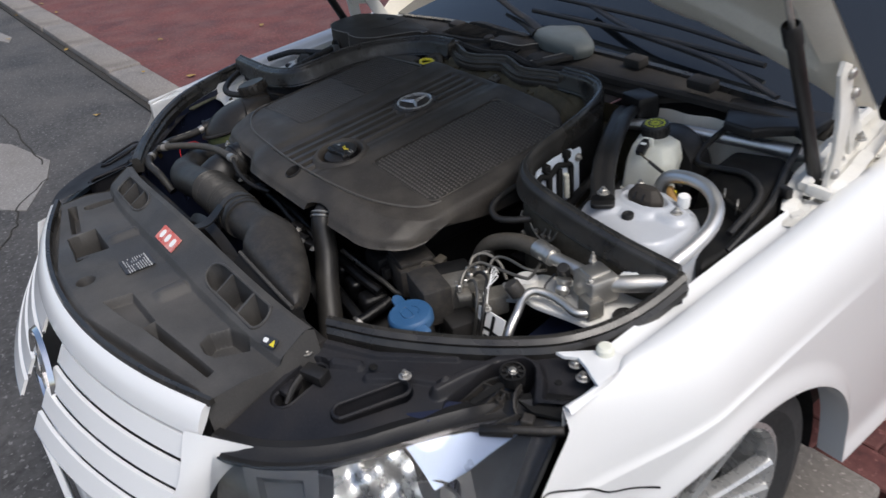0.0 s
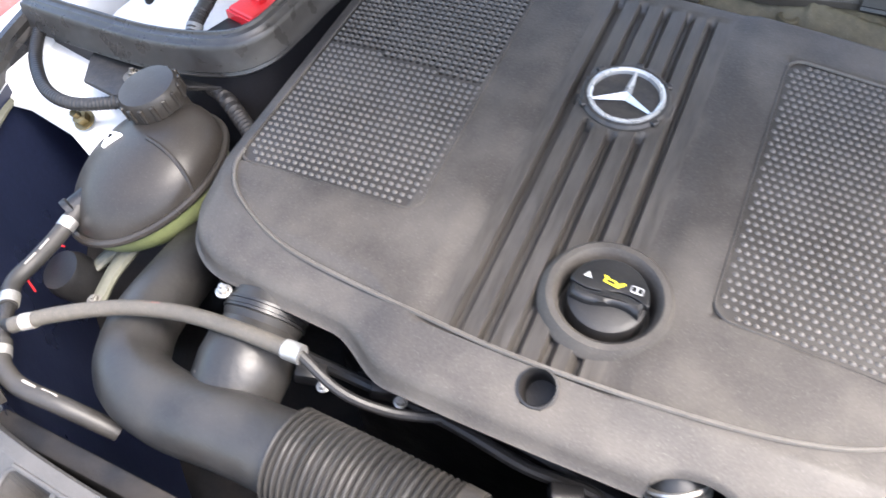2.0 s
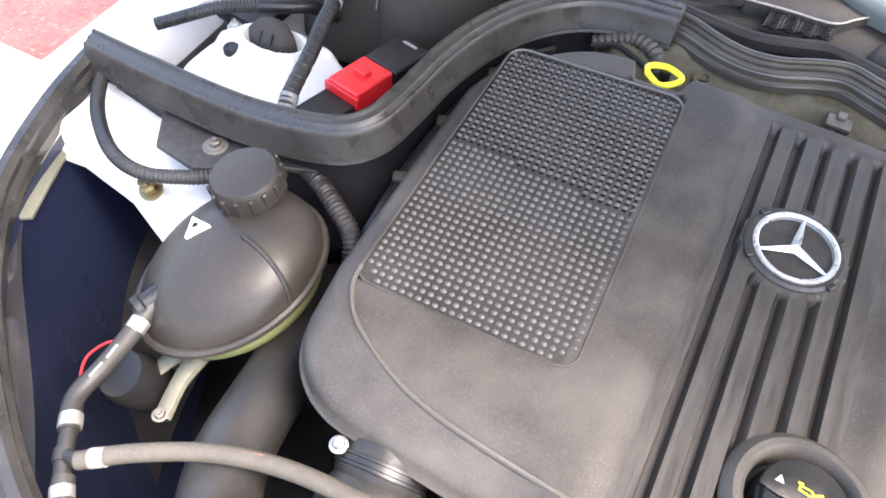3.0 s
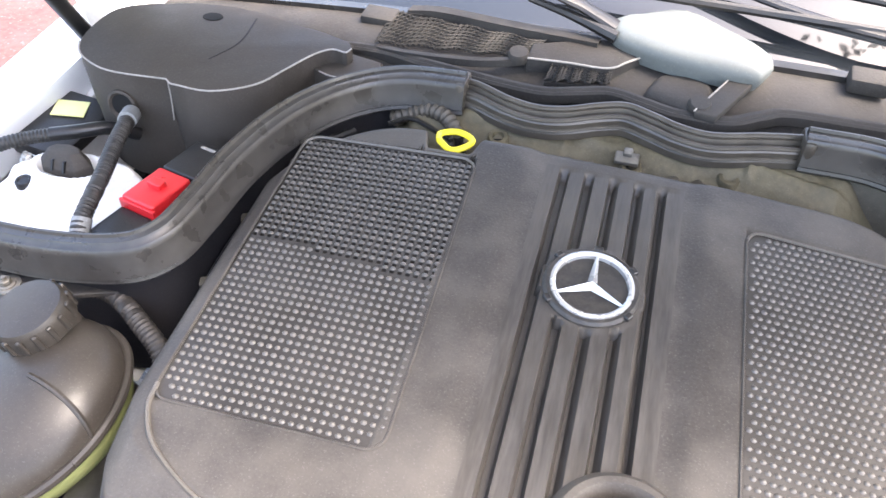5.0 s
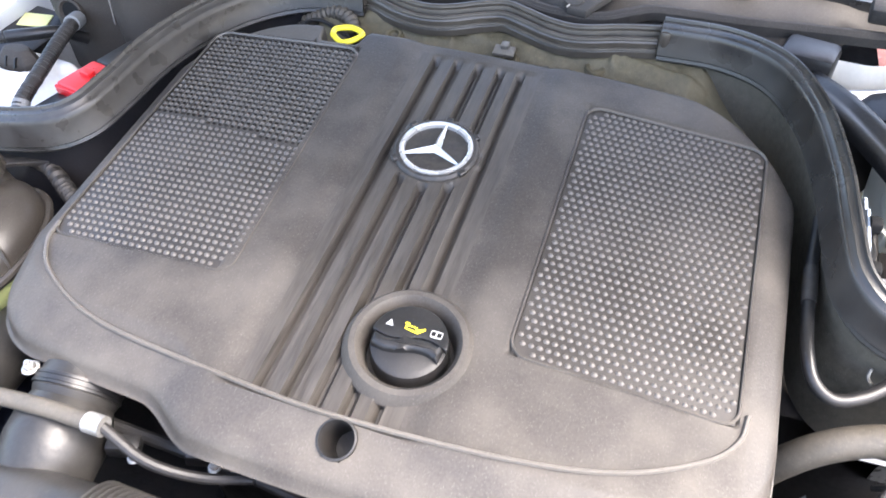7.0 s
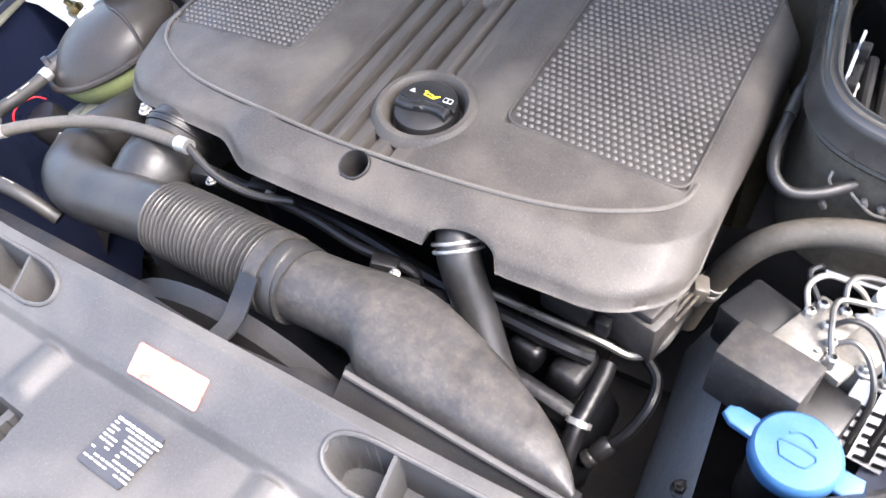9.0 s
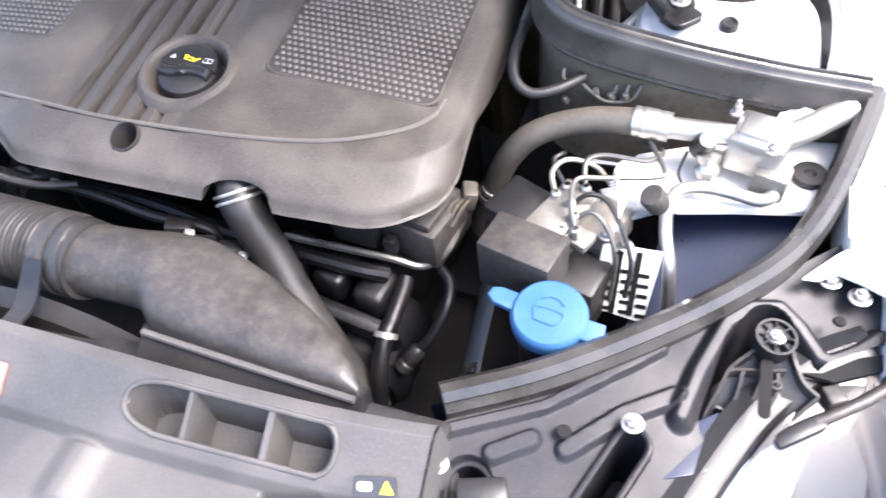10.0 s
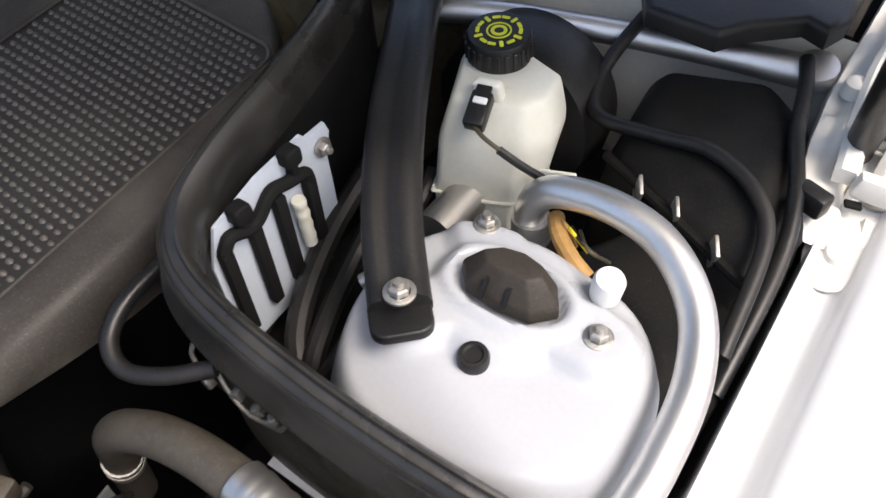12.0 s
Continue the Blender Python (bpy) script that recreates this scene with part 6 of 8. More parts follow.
# ---- left side of the bay ----
brace = thing("strut_brace", (0.45, 0.1, 0.96), "black steel brace bolted to the white tower", "brace")
BAR = [(0.5195, -0.0085, 0.9660), (0.508, 0.004, 0.969), (0.486, 0.029, 0.979), (0.462, 0.062, 0.991), (0.437, 0.101, 1.000), (0.405, 0.155, 1.004), (0.374, 0.207, 1.003), (0.345, 0.262, 0.992)]
part("bar", sweep(BAR, [(-0.0190, -0.008), (-0.0192, 0.000), (-0.0165, 0.0055), (-0.0105, 0.0070), (-0.0060, 0.0045), (-0.0010, 0.0050), (0.0040, 0.0085), (0.0110, 0.0090), (0.0165, 0.0060), (0.0192, 0.000), (0.0190, -0.008)], 10), M_BLACK, brace, "glossy black folded bar", 70)
part("end_plate", prism(rounded(0.038, 0.034, 0.010, 5), 0.0, 0.0065, 0.002, pose(0.5215, -0.0115, 0.9575, -4, 0, 45)), M_BLACK, brace)
bolt(brace, (0.518, -0.006, 0.9745), 0.0066, 0.0065, "brace_bolt")

res = thing("brake_reservoir", (0.475, 0.145, 0.91), "milky white brake fluid reservoir with a black cap", "fluid reservoir")
bottom = [(0.447, 0.121), (0.505, 0.140), (0.516, 0.165), (0.508, 0.190), (0.462, 0.205), (0.428, 0.180)]
upper = [(0.449, 0.128), (0.511, 0.148), (0.522, 0.172), (0.514, 0.204), (0.464, 0.220), (0.424, 0.190)]
crown = [(0.452, 0.142), (0.498, 0.158), (0.510, 0.180), (0.505, 0.206), (0.462, 0.220), (0.428, 0.194)]
part("body", loft([[(x, y, 0.905) for x, y in bottom], [(x, y, 0.962) for x, y in upper], [(x, y, 0.990) for x, y in crown]], 0.006), M_MILK, res, "", 40)
part("foot", loft([[(x * 0.96 + 0.019, y * 0.94 + 0.008, z) for x, y in bottom] for z in (0.880, 0.9115)], 0.003), M_MILK, res)
part("moulded_seam", tube([(x, y, 0.9115) for x, y in bottom + bottom[:1]], 0.0016, 6, 3), M_MILK, res)
rc = pose(0.455, 0.200, 0.990, 4, 0, 0)
bc = part("cap", lathe([(0.0235, 0.0), (0.0245, 0.004), (0.0240, 0.018), (0.0225, 0.021), (0.0, 0.0215)], rc, 40), M_BLACK, res, "black cap with a ring of yellow-green print")
for k in range(24):
    a = 2 * math.pi * k / 24
    part("cap_rib", box((0, 0, 0), (0.002, 0.003, 0.014), 0.0005, seg=1), M_BLACK, bc).matrix_basis = Matrix.Translation(-base(bc)) @ rc @ pose(0.0243 * math.cos(a), 0.0243 * math.sin(a), 0.010, 0, 0, math.degrees(a)) @ Matrix.Translation(base(bc))
part("cap_print", lathe([(0.0035, 0.0214), (0.0035, 0.0219), (0.0060, 0.0219), (0.0060, 0.0214)], rc, 24), M_LIME, bc)
part("cap_print", lathe([(0.0080, 0.0214), (0.0080, 0.0219), (0.0092, 0.0219), (0.0092, 0.0214)], rc, 28), M_LIME, bc)
for k in range(14):
    a = 2 * math.pi * k / 14
    part("print_bar", prism(rounded(0.0062, 0.0028, 0.0006, 1), 0.0214, 0.0219, 0, rc @ pose(0.0155 * math.cos(a), 0.0155 * math.sin(a), 0, 0, 0, math.degrees(a) + (90 if k % 3 else 0))), M_LIME, bc)
sen = part("level_sensor", box((0.478, 0.137, 0.991), (0.015, 0.026, 0.012), 0.002, (24, 0, 14)), M_BLACK, res, "black sensor plug")
part("plug_face", box((0.478, 0.139, 0.9985), (0.010, 0.005, 0.003), 0.001, (24, 0, 14)), M_PAPER, sen)
part("plug_latch", box((0.4755, 0.147, 1.0005), (0.011, 0.008, 0.003), 0.001, (24, 0, 14)), M_BLACK, sen)
part("sensor_socket", loft([[(0.463, 0.148, 0.985), (0.486, 0.155, 0.985), (0.484, 0.166, 0.985), (0.461, 0.159, 0.985)], [(0.465, 0.148, 1.003), (0.484, 0.154, 1.003), (0.482, 0.162, 1.003), (0.464, 0.157, 1.003)]], 0.003), M_MILK, sen)
part("sensor_wire", tube([(0.482, 0.126, 0.987), (0.492, 0.122, 0.985), (0.505, 0.122, 0.980)], 0.0016, 8), M_BROWN, res)
part("sensor_wire", tube([(0.504, 0.122, 0.980), (0.520, 0.128, 0.968), (0.535, 0.140, 0.952), (0.548, 0.155, 0.935)], 0.0030, 8), M_BLACK, res)
part("side_tab", box((0.535, 0.152, 0.946), (0.028, 0.003, 0.012), 0.001, (0, -10, 12)), M_MILK, res)
mc = thing("brake_servo", (0.46, 0.27, 0.90), "black round brake servo behind the reservoir", "brake servo")
part("drum", lathe([(0.0, -0.035), (0.06, -0.033), (0.072, -0.022), (0.076, 0.0), (0.070, 0.03), (0.0, 0.04)], pose(0.452, 0.255, 0.912, 90, 0, 0), 44), M_BLACK, mc)
part("cylinder", tube([(0.47, 0.235, 0.905), (0.47, 0.09, 0.905)], 0.017, 16), M_ALU, mc)

acp = thing("suction_pipe", (0.62, 0.05, 0.92), "thick bright aluminium air conditioning pipe", "metal pipe")
part("bend", tube([(0.535, 0.128, 0.905), (0.531, 0.122, 0.938), (0.546, 0.122, 0.964), (0.585, 0.122, 0.974), (0.626, 0.114, 0.972), (0.660, 0.088, 0.962), (0.678, 0.048, 0.950), (0.682, -0.003, 0.938), (0.680, -0.045, 0.928), (0.690, -0.080, 0.918)], 0.0112, 20), M_PIPE, acp)
part("cuff", tube([(0.532, 0.123, 0.930), (0.533, 0.122, 0.915)], 0.0142, 18, 2), M_ALU, acp)
wc = thing("service_port", (0.612, 0.076, 0.92), "small white screw cap on a service port", "white cap")
part("cap", lathe([(0.0095, 0.0), (0.0098, 0.016), (0.0085, 0.019), (0.0, 0.0195)], pose(0.611, 0.073, 0.954, 6, 6, 0), 20), M_PAPER, wc)
part("stem", lathe([(0.006, -0.02), (0.006, 0.0)], pose(0.611, 0.073, 0.954, 6, 6, 0), 14), M_ALU, wc)
lm = thing("wire_loom", (0.57, 0.10, 0.93), "tan wire loom wrapped in tape", "wire loom")
part("loom", tube([(0.552, 0.120, 0.945), (0.562, 0.106, 0.946), (0.578, 0.094, 0.944), (0.592, 0.090, 0.938)], 0.006, 10), M_ORANGE, lm)
for k in range(4):
    part("wire", tube([(0.552 + 0.006 * k, 0.122, 0.940), (0.562 + 0.008 * k, 0.112 - 0.004 * k, 0.952), (0.575 + 0.008 * k, 0.108, 0.94)], 0.0014, 6), (M_ORANGE, M_YELLOW, M_BLACK, M_BROWN)[k], lm)

fuse = thing("electronics_box", (0.6, 0.25, 0.88), "large matt black electronics box", "electronics box")
part("lid", loft([[(0.540, 0.190, 0.84), (0.690, 0.100, 0.84), (0.700, 0.300, 0.84), (0.630, 0.350, 0.84), (0.530, 0.318, 0.84)], [(0.545, 0.215, 0.925), (0.680, 0.150, 0.925), (0.688, 0.290, 0.925), (0.630, 0.342, 0.925), (0.535, 0.312, 0.925)], [(0.560, 0.240, 0.950), (0.664, 0.205, 0.950), (0.660, 0.300, 0.950), (0.622, 0.335, 0.950), (0.548, 0.308, 0.950)]], 0.012, 4), M_LIDBLACK, fuse, "", 50)
part("side_case", loft([[(0.560, 0.130, z), (0.692, 0.010, z), (0.696, 0.150, z), (0.600, 0.200, z)] for z in (0.82, 0.905)], 0.010), M_LIDBLACK, fuse)
part("lid_rim", tube([(0.545, 0.213, 0.926), (0.610, 0.182, 0.926), (0.680, 0.148, 0.926)], 0.004, 8, 4), M_LIDBLACK, fuse)
for x, y in ((0.582, 0.190), (0.612, 0.184), (0.648, 0.165)):
    part("clip", box((x, y, 0.925), (0.003, 0.016, 0.03), 0.001, (20, 0, 30)), M_STEEL, fuse)
cb = thing("wiring_cable", (0.56, 0.22, 0.94), "black sheathed cable across the electronics box", "cable")
part("cable", tube([(0.520, 0.335, 0.985), (0.511, 0.290, 0.965), (0.512, 0.255, 0.952), (0.528, 0.229, 0.945), (0.573, 0.226, 0.950), (0.616, 0.226, 0.955), (0.655, 0.205, 0.954), (0.676, 0.172, 0.945), (0.684, 0.09, 0.925)], 0.0055, 12), M_BLACK, cb)
sc = thing("wing_cable", (0.69, 0.2, 0.93), "black cable with a clip along the wing", "cable")
part("cable", tube([(0.640, 0.345, 0.970), (0.650, 0.315, 0.964), (0.660, 0.274, 0.955), (0.679, 0.222, 0.946), (0.689, 0.170, 0.930), (0.690, 0.08, 0.90)], 0.0058, 12), M_BLACK, sc)
part("clip", box((0.688, 0.230, 0.944), (0.024, 0.014, 0.018), 0.003, (0, 0, -20)), M_BLACK, sc)
ct = thing("cross_tube", (0.52, 0.33, 0.96), "silver painted cross tube with a flattened end", "steel tube")
part("tube", tube([(0.34, 0.245, 0.968), (0.42, 0.283, 0.966), (0.50, 0.312, 0.962), (0.58, 0.336, 0.958), (0.645, 0.350, 0.956)], [0.011, 0.011, 0.011, 0.012, 0.014], 16), M_PIPE, ct)
part("flat_end", lathe([(0.0, 0.006), (0.016, 0.006), (0.018, 0.002), (0.018, -0.006), (0.0, -0.006)], pose(0.648, 0.353, 0.958, 14, 0, 0), 20), M_PIPE, ct)
part("rear_panel", sheet(40, 10, lambda u, v: Vector((0.36 + 0.33 * u, 0.335 + 0.05 * u - 0.03 * v + 0.004 * math.sin(u * 25), 0.975 - 0.14 * v))), M_CREAM, car, "cream painted panel behind the brake reservoir")
part("tower_apron", sheet(20, 10, lambda u, v: Vector((0.702 - 0.02 * v, -0.06 + 0.46 * u, 0.87 + 0.03 * u - 0.18 * v))), M_INNER, car)
part("tower_apron", sheet(20, 10, lambda u, v: Vector((-0.702 + 0.10 * v, -0.03 + 0.43 * u, 0.87 + 0.03 * u - 0.10 * v))), M_INNER, car)
part("box_floor", sheet(10, 10, lambda u, v: Vector((0.36 + 0.34 * u, -0.07 + 0.4 * v, 0.82))), M_DARK, car)
part("box_floor", sheet(10, 10, lambda u, v: Vector((-0.36 - 0.34 * u, -0.07 + 0.4 * v, 0.83))), M_DARK, car)

shield = thing("heat_shield", (0.383, 0.01, 0.88), "pale metal plate with a black comb-shaped holder", "metal plate")
sm = Matrix(((0, 0, 1, 0.3975), (1, 0, 0, 0), (0, 1, 0, 0), (0, 0, 0, 1)))
part("plate", prism([(-0.046, 0.955), (-0.036, 0.984), (0.003, 0.995), (0.046, 0.999), (0.050, 0.994), (0.068, 0.994), (0.071, 0.985), (0.065, 0.965), (0.066, 0.905), (0.05, 0.870), (-0.046, 0.862)], 0.0, 0.0025, 0, sm), M_SHIELD, shield, "pale blue-white plate")
comb = [(-0.040, 0.885), (-0.038, 0.966), (-0.030, 0.974), (-0.016, 0.968), (-0.006, 0.970), (0.008, 0.981), (0.022, 0.978), (0.038, 0.974), (0.041, 0.966), (0.042, 0.915)]
part("comb_bar", tube([sm @ Vector((y, z, 0.007)) for y, z in comb[1:9]], 0.0048, 10, 4), M_INK, shield, "black plastic comb back")
for y0, z0, z1 in ((-0.0375, 0.885, 0.966), (-0.012, 0.890, 0.966), (0.012, 0.890, 0.974), (0.040, 0.905, 0.968)):
    part("comb_bar", loft([[sm @ Vector((y0 + dy, z, dz)) for dy, dz in ((-0.0045, 0.003), (0.0045, 0.003), (0.0045, 0.011), (-0.0045, 0.011))] for z in (z0, z1)], 0.0015, 2), M_INK, shield, "black plastic comb tooth")
for y, z in ((-0.018, 0.985), (0.030, 0.995)):
    part("comb_knob", prism(rounded(0.014, 0.014, 0.004, 3, y, z), 0.002, 0.012, 0.002, sm), M_INK, shield, "black plastic knob")
    part("comb_stem", prism(rounded(0.006, 0.016, 0.001, 1, y, z - 0.010), 0.002, 0.010, 0.001, sm), M_INK, shield)
part("clear_tube", tube([sm @ Vector((0.026, 0.960, 0.009)), sm @ Vector((0.027, 0.945, 0.009)), sm @ Vector((0.028, 0.915, 0.009))], 0.005, 12, 8, 0.0005, 4), M_MILK, shield)
bolt(shield, (0.401, 0.061, 0.978), 0.005, 0.005, "plate_screw", None, (0, 90, 0))
cl = thing("pipe_bundle", (0.43, 0.03, 0.88), "black pipes beside the white tower", "pipes")
for k in range(3):
    part("pipe", tube([(0.395 + 0.02 * k, 0.14, 0.93 - 0.01 * k), (0.405 + 0.022 * k, 0.05, 0.905 - 0.012 * k), (0.43 + 0.02 * k, -0.02, 0.885), (0.46, -0.05, 0.86)], 0.009 - 0.001 * k, 10), M_BLACK, cl)
part("sleeve", tube([(0.462, 0.018, 0.918), (0.482, 0.042, 0.930)], 0.006, 12, 2), M_ALU, cl)

ac = thing("air_conditioning_line", (0.5, -0.14, 0.87), "dusty rubber air conditioning hose with aluminium fittings", "refrigerant line")
part("rubber_hose", tube([(0.335, -0.150, 0.73), (0.345, -0.148, 0.78), (0.360, -0.147, 0.830), (0.376, -0.146, 0.866), (0.396, -0.142, 0.890), (0.424, -0.135, 0.904), (0.460, -0.131, 0.914), (0.500, -0.130, 0.918)], 0.0138, 18), M_TANHOSE, ac, "dusty brown rubber hose")
part("hose_clip", tube([(0.347, -0.148, 0.790), (0.349, -0.148, 0.797)], 0.0152, 18, 2), M_STEEL, ac)
part("hose_clip", tube([(0.351, -0.148, 0.803), (0.353, -0.148, 0.808)], 0.0148, 18, 2), M_STEEL, ac)
part("crimp_sleeve", tube([(0.496, -0.130, 0.919), (0.512, -0.131, 0.919), (0.516, -0.131, 0.919), (0.532, -0.132, 0.918)], [0.0150, 0.0156, 0.0148, 0.0152], 18, 6, 0.0004, 4), M_ALU, ac, "bright crimped sleeve")
part("tube", tube([(0.530, -0.132, 0.918), (0.570, -0.130, 0.917), (0.602, -0.128, 0.915)], 0.0108, 16), M_ALU, ac)
part("valve_block", box((0.616, -0.130, 0.908), (0.052, 0.048, 0.042), 0.005, (0, 0, -14)), M_ALU, ac, "cast aluminium valve block")
part("block_top", box((0.612, -0.128, 0.930), (0.030, 0.034, 0.006), 0.002, (0, 0, -14)), M_ALU, ac)
part("outlet_arm", tube([(0.632, -0.122, 0.912), (0.655, -0.106, 0.915), (0.678, -0.085, 0.917), (0.694, -0.072, 0.918)], [0.0115, 0.013, 0.013, 0.013], 16), M_ALU, ac)
part("port_body", lathe([(0.0, -0.016), (0.010, -0.016), (0.012, -0.008), (0.009, -0.002), (0.0115, 0.002), (0.0115, 0.008), (0.0, 0.010)], look((0.573, -0.152, 0.900), (0.576, -0.165, 0.86)), 18), M_ALU, ac, "bright turned port body")
part("block_lower", box((0.632, -0.158, 0.892), (0.032, 0.026, 0.030), 0.004, (0, 0, -14)), M_CAST, ac, "dark cast lower block")
part("label_flag", box((0.648, -0.092, 0.918), (0.034, 0.020, 0.001), 0.0, (35, 0, -20)), M_PAPER, ac, "white paper flag")
part("thin_pipe", tube([(0.636, -0.147, 0.894), (0.638, -0.165, 0.888), (0.626, -0.181, 0.888), (0.597, -0.179, 0.890), (0.572, -0.180, 0.892), (0.552, -0.190, 0.894), (0.544, -0.205, 0.888), (0.546, -0.222, 0.868), (0.556, -0.252, 0.845), (0.566, -0.280, 0.78)], 0.0066, 12), M_ALU, ac)
part("pressure_port", lathe([(0.010, -0.012), (0.010, 0.010), (0.0085, 0.014), (0, 0.0145)], look((0.565, -0.143, 0.912), (0.55, -0.12, 0.86)), 16), M_BLACK, ac, "black port cap")
part("port_loop", tube([(0.552, -0.148, 0.905), (0.548, -0.166, 0.890), (0.562, -0.176, 0.880), (0.576, -0.168, 0.886), (0.574, -0.150, 0.902)], 0.0016, 6), M_BLACK, ac)
part("port_cap", lathe([(0.012, -0.010), (0.0125, 0.008), (0.010, 0.012), (0, 0.0125)], look((0.531, -0.212, 0.899), (0.543, -0.200, 0.87)), 18), M_DUSTY, ac, "dark knurled cap")
bolt(ac, (0.625, -0.152, 0.925), 0.005, 0.006, "block_screw")
bolt(ac, (0.590, -0.108, 0.925), 0.004, 0.010, "block_stud")

wp = thing("wing_bracket", (0.59, -0.13, 0.87), "white painted steel bracket plate", "bracket")
part("plate", prism([(0.492, -0.150), (0.505, -0.128), (0.60, -0.085), (0.698, -0.070), (0.700, -0.145), (0.668, -0.172), (0.606, -0.184), (0.555, -0.196), (0.506, -0.194)], 0.866, 0.874, 0.003), M_INNER, wp)
part("boss", lathe([(0.020, 0.0), (0.018, 0.012), (0.010, 0.016), (0.0, 0.016)], pose(0.505, -0.165, 0.872), 24), M_INNER, wp)
part("rubber_plug", lathe([(0.0165, 0.0), (0.0175, 0.004), (0.0160, 0.0065), (0.006, 0.0065), (0.004, 0.004), (0.0, 0.004)], pose(0.669, -0.128, 0.8745), 28), M_BLACK, wp, "black rubber plug")
part("liner_sheet", sheet(20, 20, lambda u, v: Vector((0.55 + 0.145 * u - 0.03 * v, -0.150 - 0.16 * v + 0.03 * u, 0.86 - 0.07 * v - 0.03 * (1 - u))), 0.004), M_NAVY, car, "smooth dark plastic liner")

abs_ = thing("brake_control_unit", (0.45, -0.25, 0.82), "dusty aluminium brake control unit with steel pipes", "brake unit")
part("valve_block", box((0.449, -0.240, 0.873), (0.040, 0.074, 0.048), 0.003, (0, 0, -24)), M_CAST, abs_, "grey aluminium block")
part("motor_case", box((0.404, -0.229, 0.862), (0.052, 0.056, 0.050), 0.006, (0, 0, -24)), M_BLACK, abs_, "black plastic case")
part("control_case", box((0.424, -0.292, 0.874), (0.074, 0.046, 0.062), 0.003, (0, 0, -14)), M_DUSTY, abs_, "dusty brown box")
part("lower_case", box((0.47, -0.275, 0.82), (0.06, 0.05, 0.07), 0.006, (0, 0, -14)), M_BLACK, abs_)
part("bracket", box((0.470, -0.262, 0.884), (0.026, 0.022, 0.010), 0.002, (0, 0, -24)), M_CAST, abs_)
part("lower_block", box((0.490, -0.226, 0.862), (0.034, 0.050, 0.034), 0.004, (0, 0, -24)), M_CAST, abs_, "grey cast lower block")
part("pipe_plate", prism([(0.476, -0.186), (0.521, -0.160), (0.537, -0.201), (0.494, -0.227)], 0.868, 0.873, 0.001), M_SIDE, abs_, "blue-grey steel pipe plate")
for k, pts in enumerate((
    [(0.467, -0.266, 0.895), (0.458, -0.246, 0.912), (0.457, -0.218, 0.915), (0.482, -0.207, 0.912), (0.528, -0.192, 0.908), (0.534, -0.180, 0.908), (0.514, -0.139, 0.905)],
    [(0.466, -0.212, 0.895), (0.461, -0.190, 0.911), (0.476, -0.178, 0.913), (0.516, -0.172, 0.908), (0.530, -0.150, 0.902), (0.510, -0.130, 0.89)],
    [(0.456, -0.234, 0.896), (0.470, -0.228, 0.908), (0.487, -0.229, 0.907), (0.503, -0.245, 0.898), (0.520, -0.268, 0.872), (0.520, -0.28, 0.83)],
    [(0.462, -0.250, 0.896), (0.478, -0.246, 0.905), (0.494, -0.254, 0.896), (0.506, -0.268, 0.870), (0.506, -0.28, 0.82)],
    [(0.448, -0.214, 0.896), (0.430, -0.192, 0.908), (0.437, -0.176, 0.906), (0.432, -0.168, 0.890)],
    [(0.440, -0.226, 0.896), (0.432, -0.208, 0.910), (0.444, -0.192, 0.914), (0.470, -0.186, 0.904), (0.488, -0.190, 0.885)],
)):
    ln = part("brake_line", tube(pts, 0.0026, 8), (M_LINE, M_LINE, M_BLACK, M_LINE, M_BLACK, M_CAST)[k], abs_)
    part("union_nut", lathe([(0.005, -0.004), (0.005, 0.006), (0.003, 0.008)], pose(*pts[0]), 6), M_STEEL, ln)
for x, y, z in ((0.494, -0.250, 0.880), (0.512, -0.252, 0.872), (0.470, -0.265, 0.880), (0.455, -0.262, 0.890)):
    bolt(abs_, (x, y, z), 0.005, 0.006, "terminal")
for k in range(4):
    part("thin_wire", tube([(0.488, -0.205 - 0.004 * k, 0.905), (0.496 + 0.003 * k, -0.222, 0.925 - 0.004 * k), (0.503, -0.240 - 0.003 * k, 0.895), (0.510 + 0.003 * k, -0.250, 0.872)], 0.0009, 5), M_PAPER, abs_)
cardm = Matrix(((0.985, 0, 0.17, 0.518), (0.12, 0.30, -0.94, -0.262), (-0.12, 0.95, 0.28, 0.836), (0, 0, 0, 1)))
card = part("label_card", prism([(-0.030, -0.042), (0.024, -0.052), (0.030, 0.036), (-0.026, 0.036)], -0.002, 0.0, 0, cardm), M_PAPER, abs_, "white card with rows of black print")
for r in range(5):
    for c in range(3):
        part("print_bar", prism(rounded(0.011, 0.0048, 0.001, 1, -0.0165 + 0.0165 * c + 0.0008 * r, 0.010 - 0.0125 * r - 0.002 * c), 0.0, 0.0006, 0, cardm), M_INK, card)
for dx in (-0.009, 0.009):
    part("print_stripe", prism(rounded(0.006, 0.078, 0.001, 1, dx, -0.006), 0.0004, 0.001, 0, cardm), M_INK, card)

